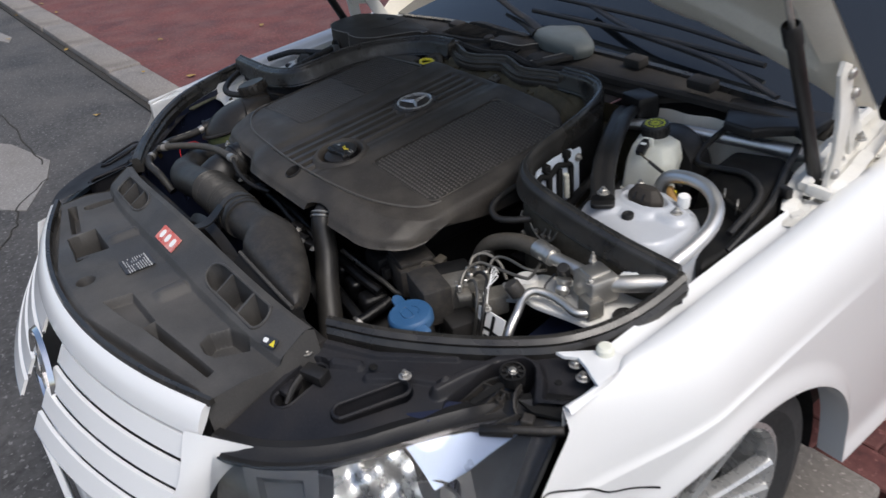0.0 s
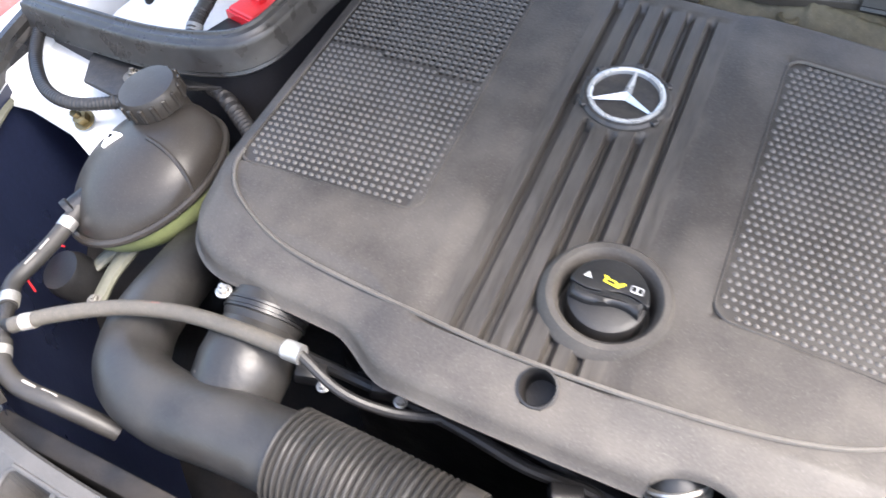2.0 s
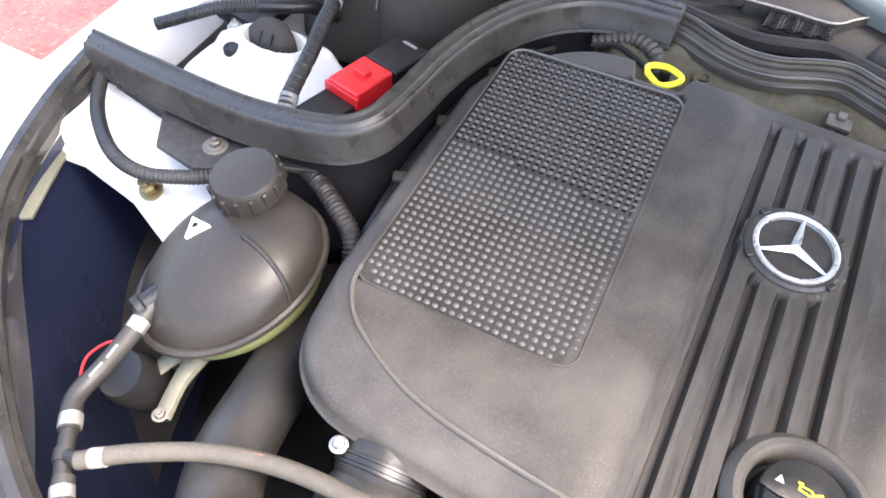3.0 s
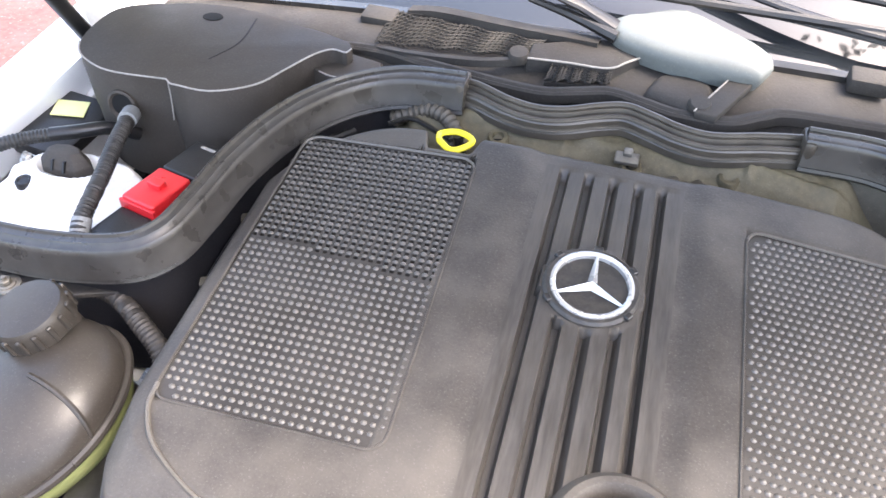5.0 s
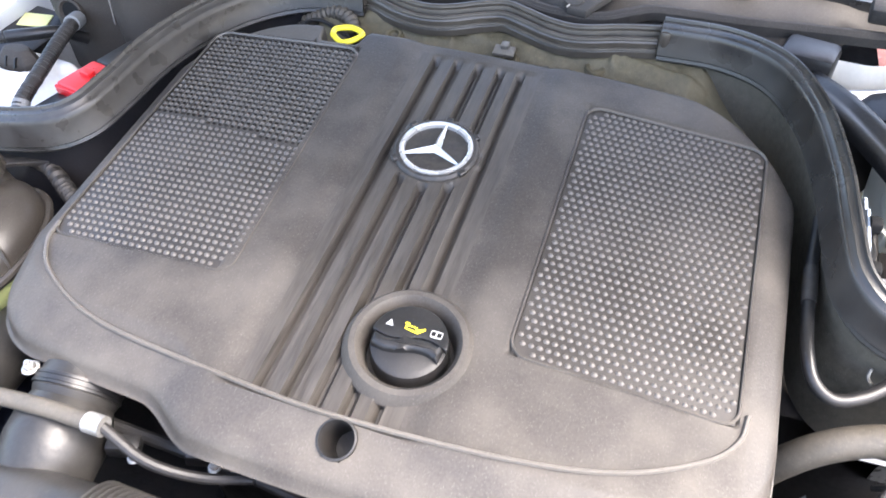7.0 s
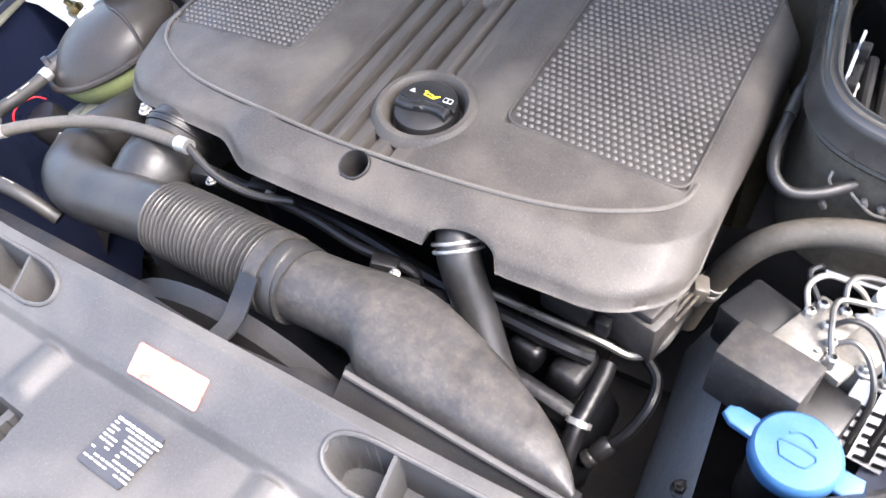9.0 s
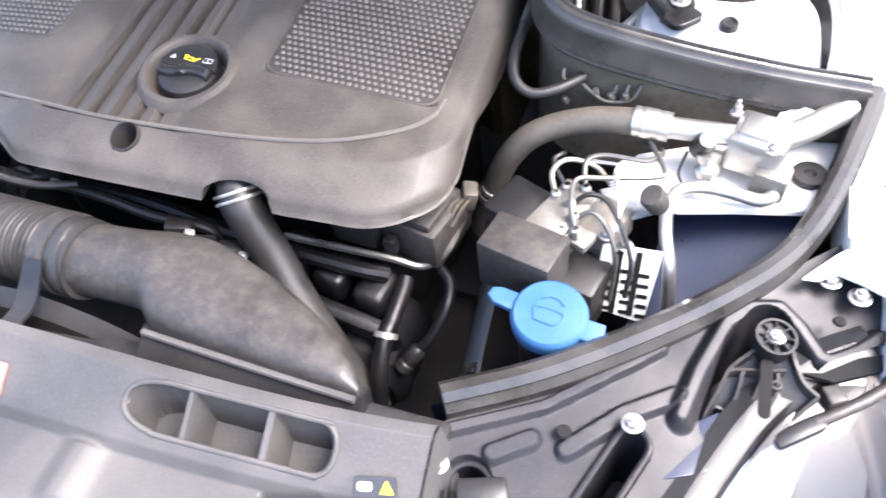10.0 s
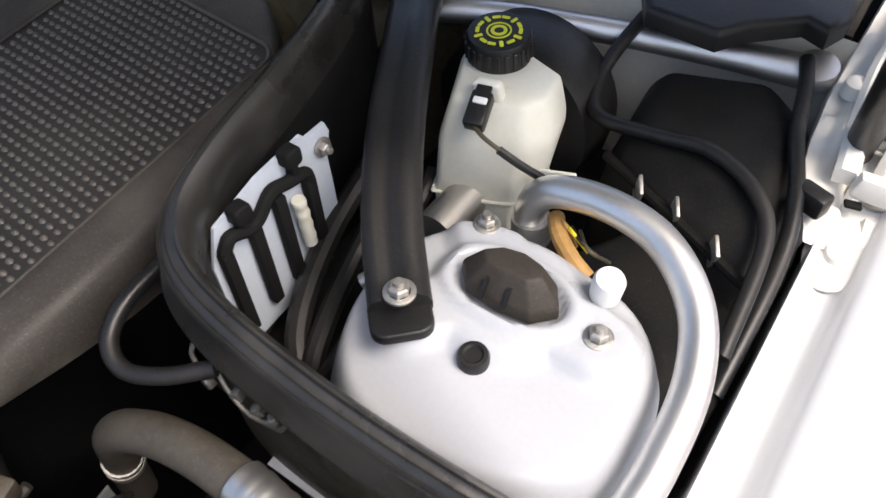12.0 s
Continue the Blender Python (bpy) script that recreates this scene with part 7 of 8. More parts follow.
ws = thing("washer_reservoir", (0.463, -0.355, 0.80), "black washer bottle with a bright blue cap", "washer bottle")
wsm = pose(0.463, -0.356, 0.888, 6, 0, -8)
part("neck", lathe([(0.030, -0.10), (0.030, -0.008), (0.027, 0.0)], wsm, 32), M_BLACK, ws)
lid = part("cap", lathe([(0.0315, -0.010), (0.0335, -0.008), (0.0338, 0.002), (0.0325, 0.006), (0.030, 0.0085), (0.0, 0.0095)], wsm, 48), M_BLUE, ws, "bright blue snap cap")
part("pull_tab", prism([(-0.030, -0.008), (-0.050, -0.006), (-0.058, 0.0), (-0.056, 0.008), (-0.048, 0.011), (-0.028, 0.010)], -0.001, 0.005, 0.002, wsm), M_BLUE, lid)
part("hinge_tab", prism([(0.030, -0.012), (0.046, -0.013), (0.050, -0.004), (0.048, 0.008), (0.030, 0.008)], -0.002, 0.003, 0.002, wsm), M_BLUE, lid)
sp = bmesh.new()
tube([wsm @ Vector((0.012 * math.cos(a) , 0.004 + 0.010 * math.sin(a), 0.0096)) for a in (2.6, 2.0, 1.57, 1.1, 0.5)], 0.0011, 6, 4, bm=sp)
tube([wsm @ Vector(p) for p in ((-0.009, -0.011, 0.0096), (0.009, -0.011, 0.0096), (0.013, 0.001, 0.0096), (-0.013, 0.001, 0.0096), (-0.009, -0.011, 0.0096))], 0.0010, 6, 3, bm=sp)
part("washer_symbol", sp, M_BLUE, lid)
part("side_plate", sheet(20, 6, lambda u, v: lerp_curve([(0.392, -0.17, 0.855), (0.400, -0.28, 0.845), (0.408, -0.40, 0.835), (0.412, -0.47, 0.835)], u) + Vector((-0.045 * v, 0, -0.15 * v)), 0.003), M_SIDE, car, "dusty blue-grey painted inner side plate")
bolt(ws, (0.398, -0.385, 0.812), 0.006, 0.006, "plate_bolt", M_BLACK, (0, -20, 0))

hs = thing("metal_bent_pipe", (0.37, -0.05, 0.88), "black bent pipe beside the engine cover", "pipe")
part("pipe", tube([(0.368, 0.06, 0.965), (0.364, 0.0, 0.955), (0.363, -0.050, 0.950), (0.364, -0.090, 0.946), (0.372, -0.114, 0.937), (0.390, -0.121, 0.929), (0.414, -0.110, 0.929), (0.438, -0.089, 0.932)], 0.0058, 12), M_BLACK, hs)
part("crimp", tube([(0.364, 0.0, 0.955), (0.363, -0.040, 0.951)], 0.0068, 12, 2), M_DUSTY, hs)
fb = thing("harness_clips", (0.45, -0.09, 0.89), "dusty metal clips and wire ends on the bulkhead", "wire clips")
for k, (x, z) in enumerate(((0.420, 0.899), (0.452, 0.915), (0.468, 0.912), (0.482, 0.914))):
    part("clip", box((x, -0.090, z), (0.006, 0.007, 0.009), 0.0015, (0, 20 * (k % 2) - 35, 15 * k)), M_CAST, fb, "pale dusty metal clip")
for pts in ([(0.417, -0.086, 0.938), (0.417, -0.090, 0.930), (0.424, -0.092, 0.924), (0.434, -0.090, 0.928), (0.440, -0.088, 0.934)],
            [(0.434, -0.088, 0.925), (0.446, -0.092, 0.917), (0.462, -0.094, 0.908), (0.480, -0.092, 0.908), (0.490, -0.092, 0.914), (0.497, -0.088, 0.930)],
            [(0.472, -0.088, 0.926), (0.470, -0.091, 0.916), (0.466, -0.090, 0.908)],
            [(0.484, -0.088, 0.928), (0.482, -0.091, 0.918), (0.478, -0.090, 0.909)]):
    part("wire_end", tube(pts, 0.0016, 6), M_CAST, fb, "pale bare wire end")

# lamp support details, both sides alike where seen
sup_t = thing("lamp_fixings", (0.62, -0.35, 0.86), "steel fixings and black lamp bracket on the dark support plate", "fixings")
for x, y, z, r in ((0.547, -0.428, 0.871, 0.006), (0.690, -0.250, 0.873, 0.0065), (0.714, -0.262, 0.872, 0.0065)):
    bolt(sup_t, (x, y, z), r, 0.006)
part("hole", lathe([(0.0, 0.0), (0.0045, 0.0), (0.0055, -0.002)], pose(0.698, -0.291, 0.8735), 16), M_INK, sup_t)
lb = part("lamp_bracket", lathe([(0.0, 0.004), (0.005, 0.004), (0.006, 0.007), (0.008, 0.007), (0.008, 0.002), (0.0148, 0.002), (0.0148, 0.007), (0.0170, 0.007), (0.0172, -0.010), (0, -0.010)], pose(0.647, -0.324, 0.874, 4, 6, 0), 32), M_BLACK, sup_t, "round black spoked lamp bracket")
for k in range(8):
    a = 2 * math.pi * k / 8
    part("spoke", box((0.647 + 0.0112 * math.cos(a), -0.324 + 0.0112 * math.sin(a), 0.878), (0.008, 0.0018, 0.005), 0.0005, (0, 0, math.degrees(a)), 1), M_BLACK, lb)
bolt(lb, (0.647, -0.324, 0.879), 0.0055, 0.004, "bracket_screw")
LEG_DROP = lambda y: 0.50 * min(0.0, y + 0.335)
LEG_Y = lambda y: y - 0.24 * min(0.0, y + 0.335)
part("bracket_leg", loft([[(x - 0.006 * (y < -0.40), LEG_Y(y), z + LEG_DROP(y)) for x, y in [(0.632, -0.332), (0.618, -0.352), (0.611, -0.374), (0.608, -0.410), (0.612, -0.440), (0.655, -0.425), (0.668, -0.395), (0.688, -0.362), (0.676, -0.352), (0.668, -0.335), (0.664, -0.322)]] for z in (0.835, 0.857)], 0.0), M_BLACK, sup_t)
for pts in ([(0.633, -0.334), (0.618, -0.354), (0.612, -0.376), (0.610, -0.408), (0.614, -0.436)], [(0.663, -0.324), (0.667, -0.338), (0.676, -0.354), (0.688, -0.363)], [(0.688, -0.363), (0.669, -0.394), (0.656, -0.424)], [(0.616, -0.357), (0.628, -0.353), (0.645, -0.350), (0.660, -0.346)], [(0.646, -0.342), (0.643, -0.362), (0.636, -0.395), (0.634, -0.428)], [(0.628, -0.354), (0.626, -0.380), (0.622, -0.432)], [(0.655, -0.350), (0.656, -0.372), (0.648, -0.408)], [(0.612, -0.392), (0.626, -0.396), (0.637, -0.392)]):
    part("bracket_rib", sweep([(x - 0.006 * (y < -0.40), LEG_Y(y), 0.862 + LEG_DROP(y)) for x, y in pts], [(-0.0013, -0.008), (-0.0013, 0.006), (0.0013, 0.006), (0.0013, -0.008)], 4), M_DUSTY, sup_t, "dusty grey moulded rib")
for x, y in ((0.655, -0.362), (0.645, -0.400)):
    part("screw_boss", lathe([(0.0045, -0.010), (0.0045, 0.008), (0.0028, 0.008), (0.0028, 0.0), (0.0, 0.0)], pose(x, LEG_Y(y), 0.862 + LEG_DROP(y)), 14), M_DUSTY, sup_t)
part("lamp_gap", prism([(0.672, -0.338), (0.690, -0.334), (0.718, -0.312), (0.740, -0.302), (0.742, -0.316), (0.700, -0.340)], 0.850, 0.8545, 0), M_INK, sup_t, "dark gap behind the lamp")
part("lamp_block", loft([[(x, y, z) for x, y in ((0.702, -0.330), (0.722, -0.315), (0.736, -0.304), (0.742, -0.312), (0.720, -0.350), (0.694, -0.354))] for z in (0.822, 0.846)], 0.004), M_BLACK, sup_t, "black plastic lamp mounting block")
part("lamp_block", loft([[(x, y, z) for x, y in ((0.690, -0.345), (0.704, -0.338), (0.712, -0.352), (0.698, -0.360))] for z in (0.832, 0.852)], 0.002), M_DUSTY, sup_t)
part("bracket_bar", tube([(0.690, -0.372, 0.838), (0.706, -0.361, 0.842), (0.726, -0.345, 0.844), (0.744, -0.328, 0.846)], 0.0056, 12), M_DUSTY, sup_t, "dusty adjusting rod")
part("bracket_bar", box((0.678, -0.383, 0.835), (0.046, 0.014, 0.012), 0.003, (0, -6, 38)), M_BLACK, sup_t)
part("flap", prism([(0.576, -0.415), (0.615, -0.384), (0.610, -0.440), (0.578, -0.455)], 0.836, 0.842, 0.001), M_NAVY, sup_t, "blue-grey plastic flap")
part("slot", prism(rounded(0.010, 0.055, 0.005, 4, 0.6445, -0.367), 0.866, 0.8675, 0), M_INK, sup_t)
part("hole", lathe([(0.0, 0.0), (0.0055, 0.0), (0.0065, -0.002)], pose(0.496, -0.447, 0.8688), 16), M_INK, sup_t)
bolt(sup_t, (0.407, -0.502, 0.872), 0.006, 0.005)
part("latch_box", box((0.446, -0.512, 0.862), (0.040, 0.022, 0.018), 0.003, (4, 0, 18)), M_BLACK, sup_t, "black latch block")
part("latch_arm", tube([(0.430, -0.520, 0.862), (0.436, -0.545, 0.850), (0.446, -0.562, 0.838)], 0.005, 8), M_BLACK, sup_t)
part("latch_lug", box((0.428, -0.545, 0.846), (0.018, 0.030, 0.012), 0.003, (6, 0, 10)), M_UNDER, sup_t)
part("tab", prism([(0.665, -0.262), (0.690, -0.232), (0.716, -0.205), (0.745, -0.205), (0.748, -0.272), (0.733, -0.266), (0.712, -0.256), (0.693, -0.250), (0.678, -0.261)], 0.882, 0.888, 0.002), M_WHITE, sup_t, "white painted wing tab")
part("bump_stop", lathe([(0.012, 0.0), (0.012, 0.010), (0.009, 0.014), (0.0, 0.015)], pose(0.712, -0.218, 0.886), 20), M_MILK, sup_t, "pale rubber stop")
part("square_hole", box((0.738, -0.140, 0.8875), (0.011, 0.009, 0.002), 0.0005, (0, 0, 20)), M_INK, sup_t)
part("wing_pad", lathe([(0.0, 0.006), (0.012, 0.006), (0.014, 0.003), (0.030, 0.002), (0.034, 0.0)], pose(0.718, 0.224, 0.914, 5, -6, 0), 28, squash=(0.62, 1.1)), M_INNER, car, "white bolted hinge pad")

hinge = thing("hinge_mount", (0.71, 0.30, 0.92), "white painted folded hinge mount beside the wing", "hinge mount")
MOUNT = [(0.694, 0.212, 0.916), (0.674, 0.250, 0.930), (0.667, 0.285, 0.940), (0.664, 0.325, 0.952), (0.665, 0.370, 0.966), (0.667, 0.420, 0.982), (0.668, 0.470, 0.998)]


def mount_f(u, v):
    p = lerp_curve(MOUNT, u)
    ridge = 0.010 * smooth(abs(v - 0.45), 0.14, 0.05) * smooth(u, 0.15, 0.35) - 0.008 * smooth(abs(v - 0.66), 0.12, 0.05)
    step = 0.006 * smooth(math.sin(u * 21.0), 0.2, 0.6) * smooth(v, 0.15, 0.3)
    if v < 0.2:
        return Vector((p.x + 0.004 * (1 - v / 0.2), p.y, p.z - 0.05 * (1 - v / 0.2)))
    k = (v - 0.2) / 0.8
    return Vector((p.x + (0.742 - p.x) * k, p.y + 0.02 * k, p.z + 0.006 + ridge + step - 0.018 * k))


part("pressed_mount", sheet(60, 36, mount_f), M_INNER, hinge, "", 50)
part("folded_flange", sweep([(0.700, 0.262, 0.945), (0.694, 0.300, 0.958), (0.690, 0.345, 0.974), (0.692, 0.400, 0.994), (0.696, 0.46, 1.012)], [(-0.007, -0.006), (-0.008, 0.004), (-0.004, 0.007), (0.006, 0.006), (0.010, -0.004), (0.007, -0.006)], 6), M_INNER, hinge)
part("mount_boss", lathe([(0.010, -0.006), (0.009, 0.005), (0.006, 0.007), (0.0, 0.007)], pose(0.680, 0.335, 0.966), 18), M_INNER, hinge)
part("mount_step", box((0.726, 0.262, 0.944), (0.040, 0.012, 0.020), 0.004, (0, 10, 14)), M_INNER, hinge)
for x, y, z in ((0.712, 0.300, 0.950), (0.708, 0.350, 0.966), (0.714, 0.400, 0.985)):
    bolt(hinge, (x, y, z), 0.006, 0.008)
part("slot", box((0.713, 0.252, 0.9335), (0.012, 0.007, 0.003), 0.001, (0, 8, 20)), M_INK, hinge)

# ---- cowl ----
cowl = thing("cowl_panel", (0, 0.36, 1.0), "dusty dark plastic cowl below the windscreen", "cowl")
part("panel", sheet(80, 12, lambda u, v: Vector(((2 * u - 1) * 0.66, 0.296 + 0.074 * smooth(2 * u - 1, 0.5, 0.62) + (0.124 - 0.05 * smooth(2 * u - 1, 0.5, 0.62)) * v + 0.02 * (2 * u - 1) ** 2, 1.006 + 0.02 * v + 0.010 * math.sin(3.14 * v) - 0.035 * (2 * u - 1) ** 2)), 0.01), M_COWL, cowl)
part("front_edge", sweep([(-0.60, 0.325, 0.985), (-0.35, 0.330, 1.008), (-0.25, 0.302, 1.018), (-0.19, 0.285, 1.022), (-0.15, 0.278, 1.022), (-0.099, 0.276, 1.021), (-0.060, 0.286, 1.022), (-0.024, 0.294, 1.024), (0.015, 0.286, 1.022), (0.052, 0.276, 1.021), (0.106, 0.277, 1.021), (0.140, 0.296, 1.022), (0.173, 0.312, 1.022), (0.271, 0.320, 1.018), (0.36, 0.338, 1.012), (0.60, 0.375, 0.998)], [(-0.009, -0.010), (-0.009, 0.001), (-0.004, 0.0045), (0.000, 0.0045), (0.003, 0.002), (0.006, 0.0035), (0.009, 0.001), (0.0085, -0.010)], 8), M_COWL, cowl, "rubber edge of the cowl")
part("glass_lip", sweep([(-0.62, 0.42, 1.0), (-0.3, 0.408, 1.024), (0.0, 0.402, 1.030), (0.3, 0.408, 1.024), (0.62, 0.42, 1.0)], [(-0.008, -0.01), (-0.008, 0.004), (0.008, 0.004), (0.008, -0.01)], 10), M_SEAL, cowl)
for x, y, z, w in ((0.257, 0.385, 1.036, 0.044), (-0.334, 0.390, 1.020, 0.046), (0.430, 0.366, 1.030, 0.055)):
    part("clip_block", box((x, y, z), (w, 0.030, 0.020), 0.004, (8, 0, -4)), M_COWL, cowl, "dark plastic clip block")
for x, y, z in ((-0.138, 0.330, 1.028), (0.074, 0.285, 1.026)):
    part("stud_cap", lathe([(0.0125, 0.0), (0.013, 0.006), (0.011, 0.010), (0.0, 0.0108)], pose(x, y, z, 10, 0, 0), 22), M_COWL, cowl, "round grey stud cap")


def net(corners, n, m, r=0.0009):
    """A diamond mesh of thin strands over a four-cornered patch, in soft waves."""
    bm = bmesh.new()
    a, b, c, d = [Vector(p) for p in corners]
    for k in range(-m, n + m):
        for sg in (1, -1):
            pts = []
            for q in range(4 * m + 1):
                v = q / (4 * m)
                u = (k + sg * v * m) / n
                if 0 <= u <= 1:
                    p = (a.lerp(b, u)).lerp(d.lerp(c, u), v)
                    pts.append(p + Vector((0, 0.003 * math.sin(u * 26), 0.0008 * math.sin(q * math.pi / 2) + 0.0005 * sg)))
            if len(pts) > 2:
                tube(pts, r, 4, 1, bm=bm)
    return bm


for quad, n, m in (([(-0.320, 0.328, 1.019), (-0.128, 0.336, 1.028), (-0.112, 0.370, 1.034), (-0.320, 0.402, 1.028)], 30, 8), ([(-0.100, 0.298, 1.023), (-0.026, 0.310, 1.025), (-0.026, 0.350, 1.031), (-0.096, 0.334, 1.029)], 16, 8)):
    part("net_well", prism([p[:2] for p in quad], 1.012, min(p[2] for p in quad) - 0.0025, 0), M_COWL, cowl, "dusty well under the intake mesh")
    part("intake_net", net(quad, n, m, 0.0011), M_LIDBLACK, cowl, "dark diamond mesh of the air intake")
part("net_frame", sweep([(-0.32, 0.330, 1.012), (-0.262, 0.312, 1.021), (-0.18, 0.314, 1.025), (-0.126, 0.330, 1.029)], [(-0.004, -0.006), (-0.004, 0.003), (0.004, 0.003), (0.004, -0.006)], 6), M_COWL, cowl)
part("cowl_strip", sweep([(-0.30, 0.412, 1.028), (-0.253, 0.408, 1.034), (-0.163, 0.390, 1.038), (-0.049, 0.376, 1.040)], [(-0.010, -0.012), (-0.010, 0.001), (0.010, 0.003), (0.010, -0.012)], 8), M_COWL, cowl, "grey plastic strip")
part("raised_cover", loft([[(x, y, 1.010) for x, y in ((-0.128, 0.322), (-0.100, 0.326), (-0.028, 0.326), (0.014, 0.368), (0.010, 0.392), (-0.050, 0.390), (-0.128, 0.360))], [(x, y, 1.034 + 0.10 * (y - 0.33)) for x, y in ((-0.128, 0.324), (-0.100, 0.327), (-0.030, 0.329), (0.012, 0.370), (0.008, 0.388), (-0.050, 0.386), (-0.126, 0.356))]], 0.003), M_COWL, cowl)
part("edge_line", tube([(-0.126, 0.3235, 1.0335), (-0.080, 0.326, 1.034), (-0.032, 0.3275, 1.034), (-0.010, 0.347, 1.036), (0.012, 0.368, 1.038)], 0.0013, 6, 5), M_EDGE, cowl, "pale edge line")
part("linkage_dome", loft([[(x, y, 1.010) for x, y in ((0.008, 0.300), (0.020, 0.345), (0.060, 0.362), (0.095, 0.345), (0.098, 0.290), (0.070, 0.268))], [(x, y, 1.030) for x, y in ((0.018, 0.310), (0.030, 0.345), (0.060, 0.352), (0.085, 0.338), (0.088, 0.298), (0.066, 0.282))]], 0.008), M_COWL, cowl, "", 60)
part("linkage_plate", loft([[(0.068, 0.268, z), (0.104, 0.340, z + 0.006), (0.132, 0.343, z + 0.006), (0.092, 0.265, z)] for z in (1.022, 1.032)], 0.002), M_COWL, cowl)
part("edge_line", tube([(0.068, 0.268, 1.0325), (0.086, 0.304, 1.0355), (0.104, 0.340, 1.0385)], 0.0011, 6, 4), M_EDGE, cowl, "pale edge line")
part("lip_gap", prism([(0.100, 0.272), (0.176, 0.300), (0.180, 0.270), (0.10, 0.262)], 1.002, 1.012, 0), M_INK, cowl, "dark gap under the cowl edge")


wip = thing("wiper", (0.05, 0.38, 1.04), "grey wiper arm with a black blade on the glass", "wiper")
HEAD = [(-0.043, 0.387), (-0.037, 0.418), (-0.011, 0.432), (0.043, 0.456), (0.097, 0.423), (0.148, 0.382), (0.142, 0.346), (0.122, 0.334), (0.042, 0.343), (-0.020, 0.366)]
HEAD = [tuple(p[:2]) for p in curve_points([(*p, 0) for p in HEAD + HEAD[:1]], 3)][:-1]
part("arm_head", loft([[(0.052 + (x - 0.052) * k, 0.390 + (y - 0.390) * k, z + 0.06 * (y - 0.39)) for x, y in HEAD] for k, z in ((0.94, 1.030), (1.0, 1.044), (0.97, 1.052), (0.86, 1.058), (0.55, 1.061))]), M_WIPER, wip, "pale grey plastic arm head", 60)
part("head_socket", lathe([(0.0, -0.001), (0.006, -0.001), (0.008, 0.001), (0.010, 0.0)], pose(0.048, 0.425, 1.061, -4, 0, 0), 18), M_DUSTY, wip)
part("arm_rod", tube([(-0.033, 0.394, 1.053), (-0.076, 0.400, 1.070), (-0.114, 0.396, 1.085), (-0.25, 0.41, 1.13)], [0.014, 0.011, 0.010, 0.009], 10, flat=0.5), M_BLACK, wip)
part("arm_spring", tube([(-0.030, 0.378, 1.048), (-0.089, 0.395, 1.060), (-0.142, 0.392, 1.075)], [0.008, 0.006, 0.004], 8), M_BLACK, wip)
part("blade", tube([(-0.12, 0.46, 1.072), (0.1, 0.45, 1.072), (0.34, 0.448, 1.066), (0.50, 0.452, 1.055)], 0.006, 8), M_BLACK, wip)
w2 = thing("wiper", (0.4, 0.4, 1.03), "black wiper arm lying along the windscreen base", "wiper")
part("arm_rod", tube([(0.56, 0.40, 1.022), (0.40, 0.430, 1.055), (0.2, 0.455, 1.07), (0.02, 0.51, 1.09)], 0.008, 10, flat=0.6), M_BLACK, w2)
part("blade", tube([(0.48, 0.475, 1.068), (0.25, 0.492, 1.086), (0.02, 0.505, 1.092), (-0.1, 0.51, 1.094)], 0.005, 8), M_BLACK, w2)
dark = thing("corner_trim", (0.6, 0.35, 1.0), "black plastic corner trim beside the windscreen", "trim panel")
part("trim", prism([(0.525, 0.297), (0.583, 0.293), (0.597, 0.316), (0.630, 0.346), (0.648, 0.338), (0.656, 0.360), (0.655, 0.44), (0.46, 0.42)], 0.985, 1.002, 0.006), M_BLACK, dark)
part("block", box((0.345, 0.292, 0.990), (0.06, 0.05, 0.05), 0.008, (0, 0, -14)), M_BLACK, dark)

# ---- right side of the bay ----
kid = thing("filter_cover", (-0.5, 0.25, 0.94), "large rounded brown-black plastic filter cover", "filter cover")
KO = [tuple(p[:2]) for p in curve_points([(-0.500, 0.154, 0), (-0.451, 0.153, 0), (-0.409, 0.180, 0), (-0.391, 0.220, 0), (-0.374, 0.262, 0), (-0.357, 0.282, 0), (-0.338, 0.280, 0), (-0.345, 0.305, 0), (-0.420, 0.326, 0), (-0.491, 0.345, 0), (-0.560, 0.345, 0), (-0.615, 0.326, 0), (-0.662, 0.296, 0), (-0.662, 0.230, 0), (-0.642, 0.188, 0), (-0.609, 0.166, 0), (-0.573, 0.157, 0), (-0.509, 0.161, 0)], 4)]
part("lid", prism(KO, 0.96, 1.028, 0.0025), M_LID, kid)
part("case", prism([(-0.5 + (x + 0.5) * 0.993, 0.25 + (y - 0.25) * 0.985) for x, y in KO], 0.88, 0.961, 0.0), M_LID, kid)
part("lid_ridge", tube([(x, y, 1.0275) for x, y in KO[:27]], 0.0011, 6, 1), M_EDGE, kid, "pale edge line")
part("lid_ridge", tube([(x, y, 1.0275) for x, y in KO[54:]] + [(-0.500, 0.154, 1.0275)], 0.0011, 6, 1), M_EDGE, kid, "pale edge line")
part("case_seam", tube([(-0.5045, 0.1570, 1.026), (-0.506, 0.1565, 1.000), (-0.510, 0.157, 0.975)], 0.0009, 6, 4), M_EDGE, kid)
part("tail_flange", prism([(-0.376, 0.262), (-0.352, 0.250), (-0.318, 0.252), (-0.296, 0.268), (-0.300, 0.300), (-0.352, 0.312)], 0.94, 1.010, 0.003), M_LID, kid)
part("flange_edge", tube([(-0.366, 0.258, 1.0095), (-0.346, 0.250, 1.0105), (-0.318, 0.252, 1.0105), (-0.298, 0.266, 1.0105)], 0.0010, 6, 4), M_EDGE, kid, "pale edge line")
part("recess", lathe([(0.0, 0.0), (0.013, 0.0), (0.0145, -0.002)], pose(-0.533, 0.312, 1.0290), 20, squash=(1.0, 0.75)), M_INK, kid, "dark opening in the lid")
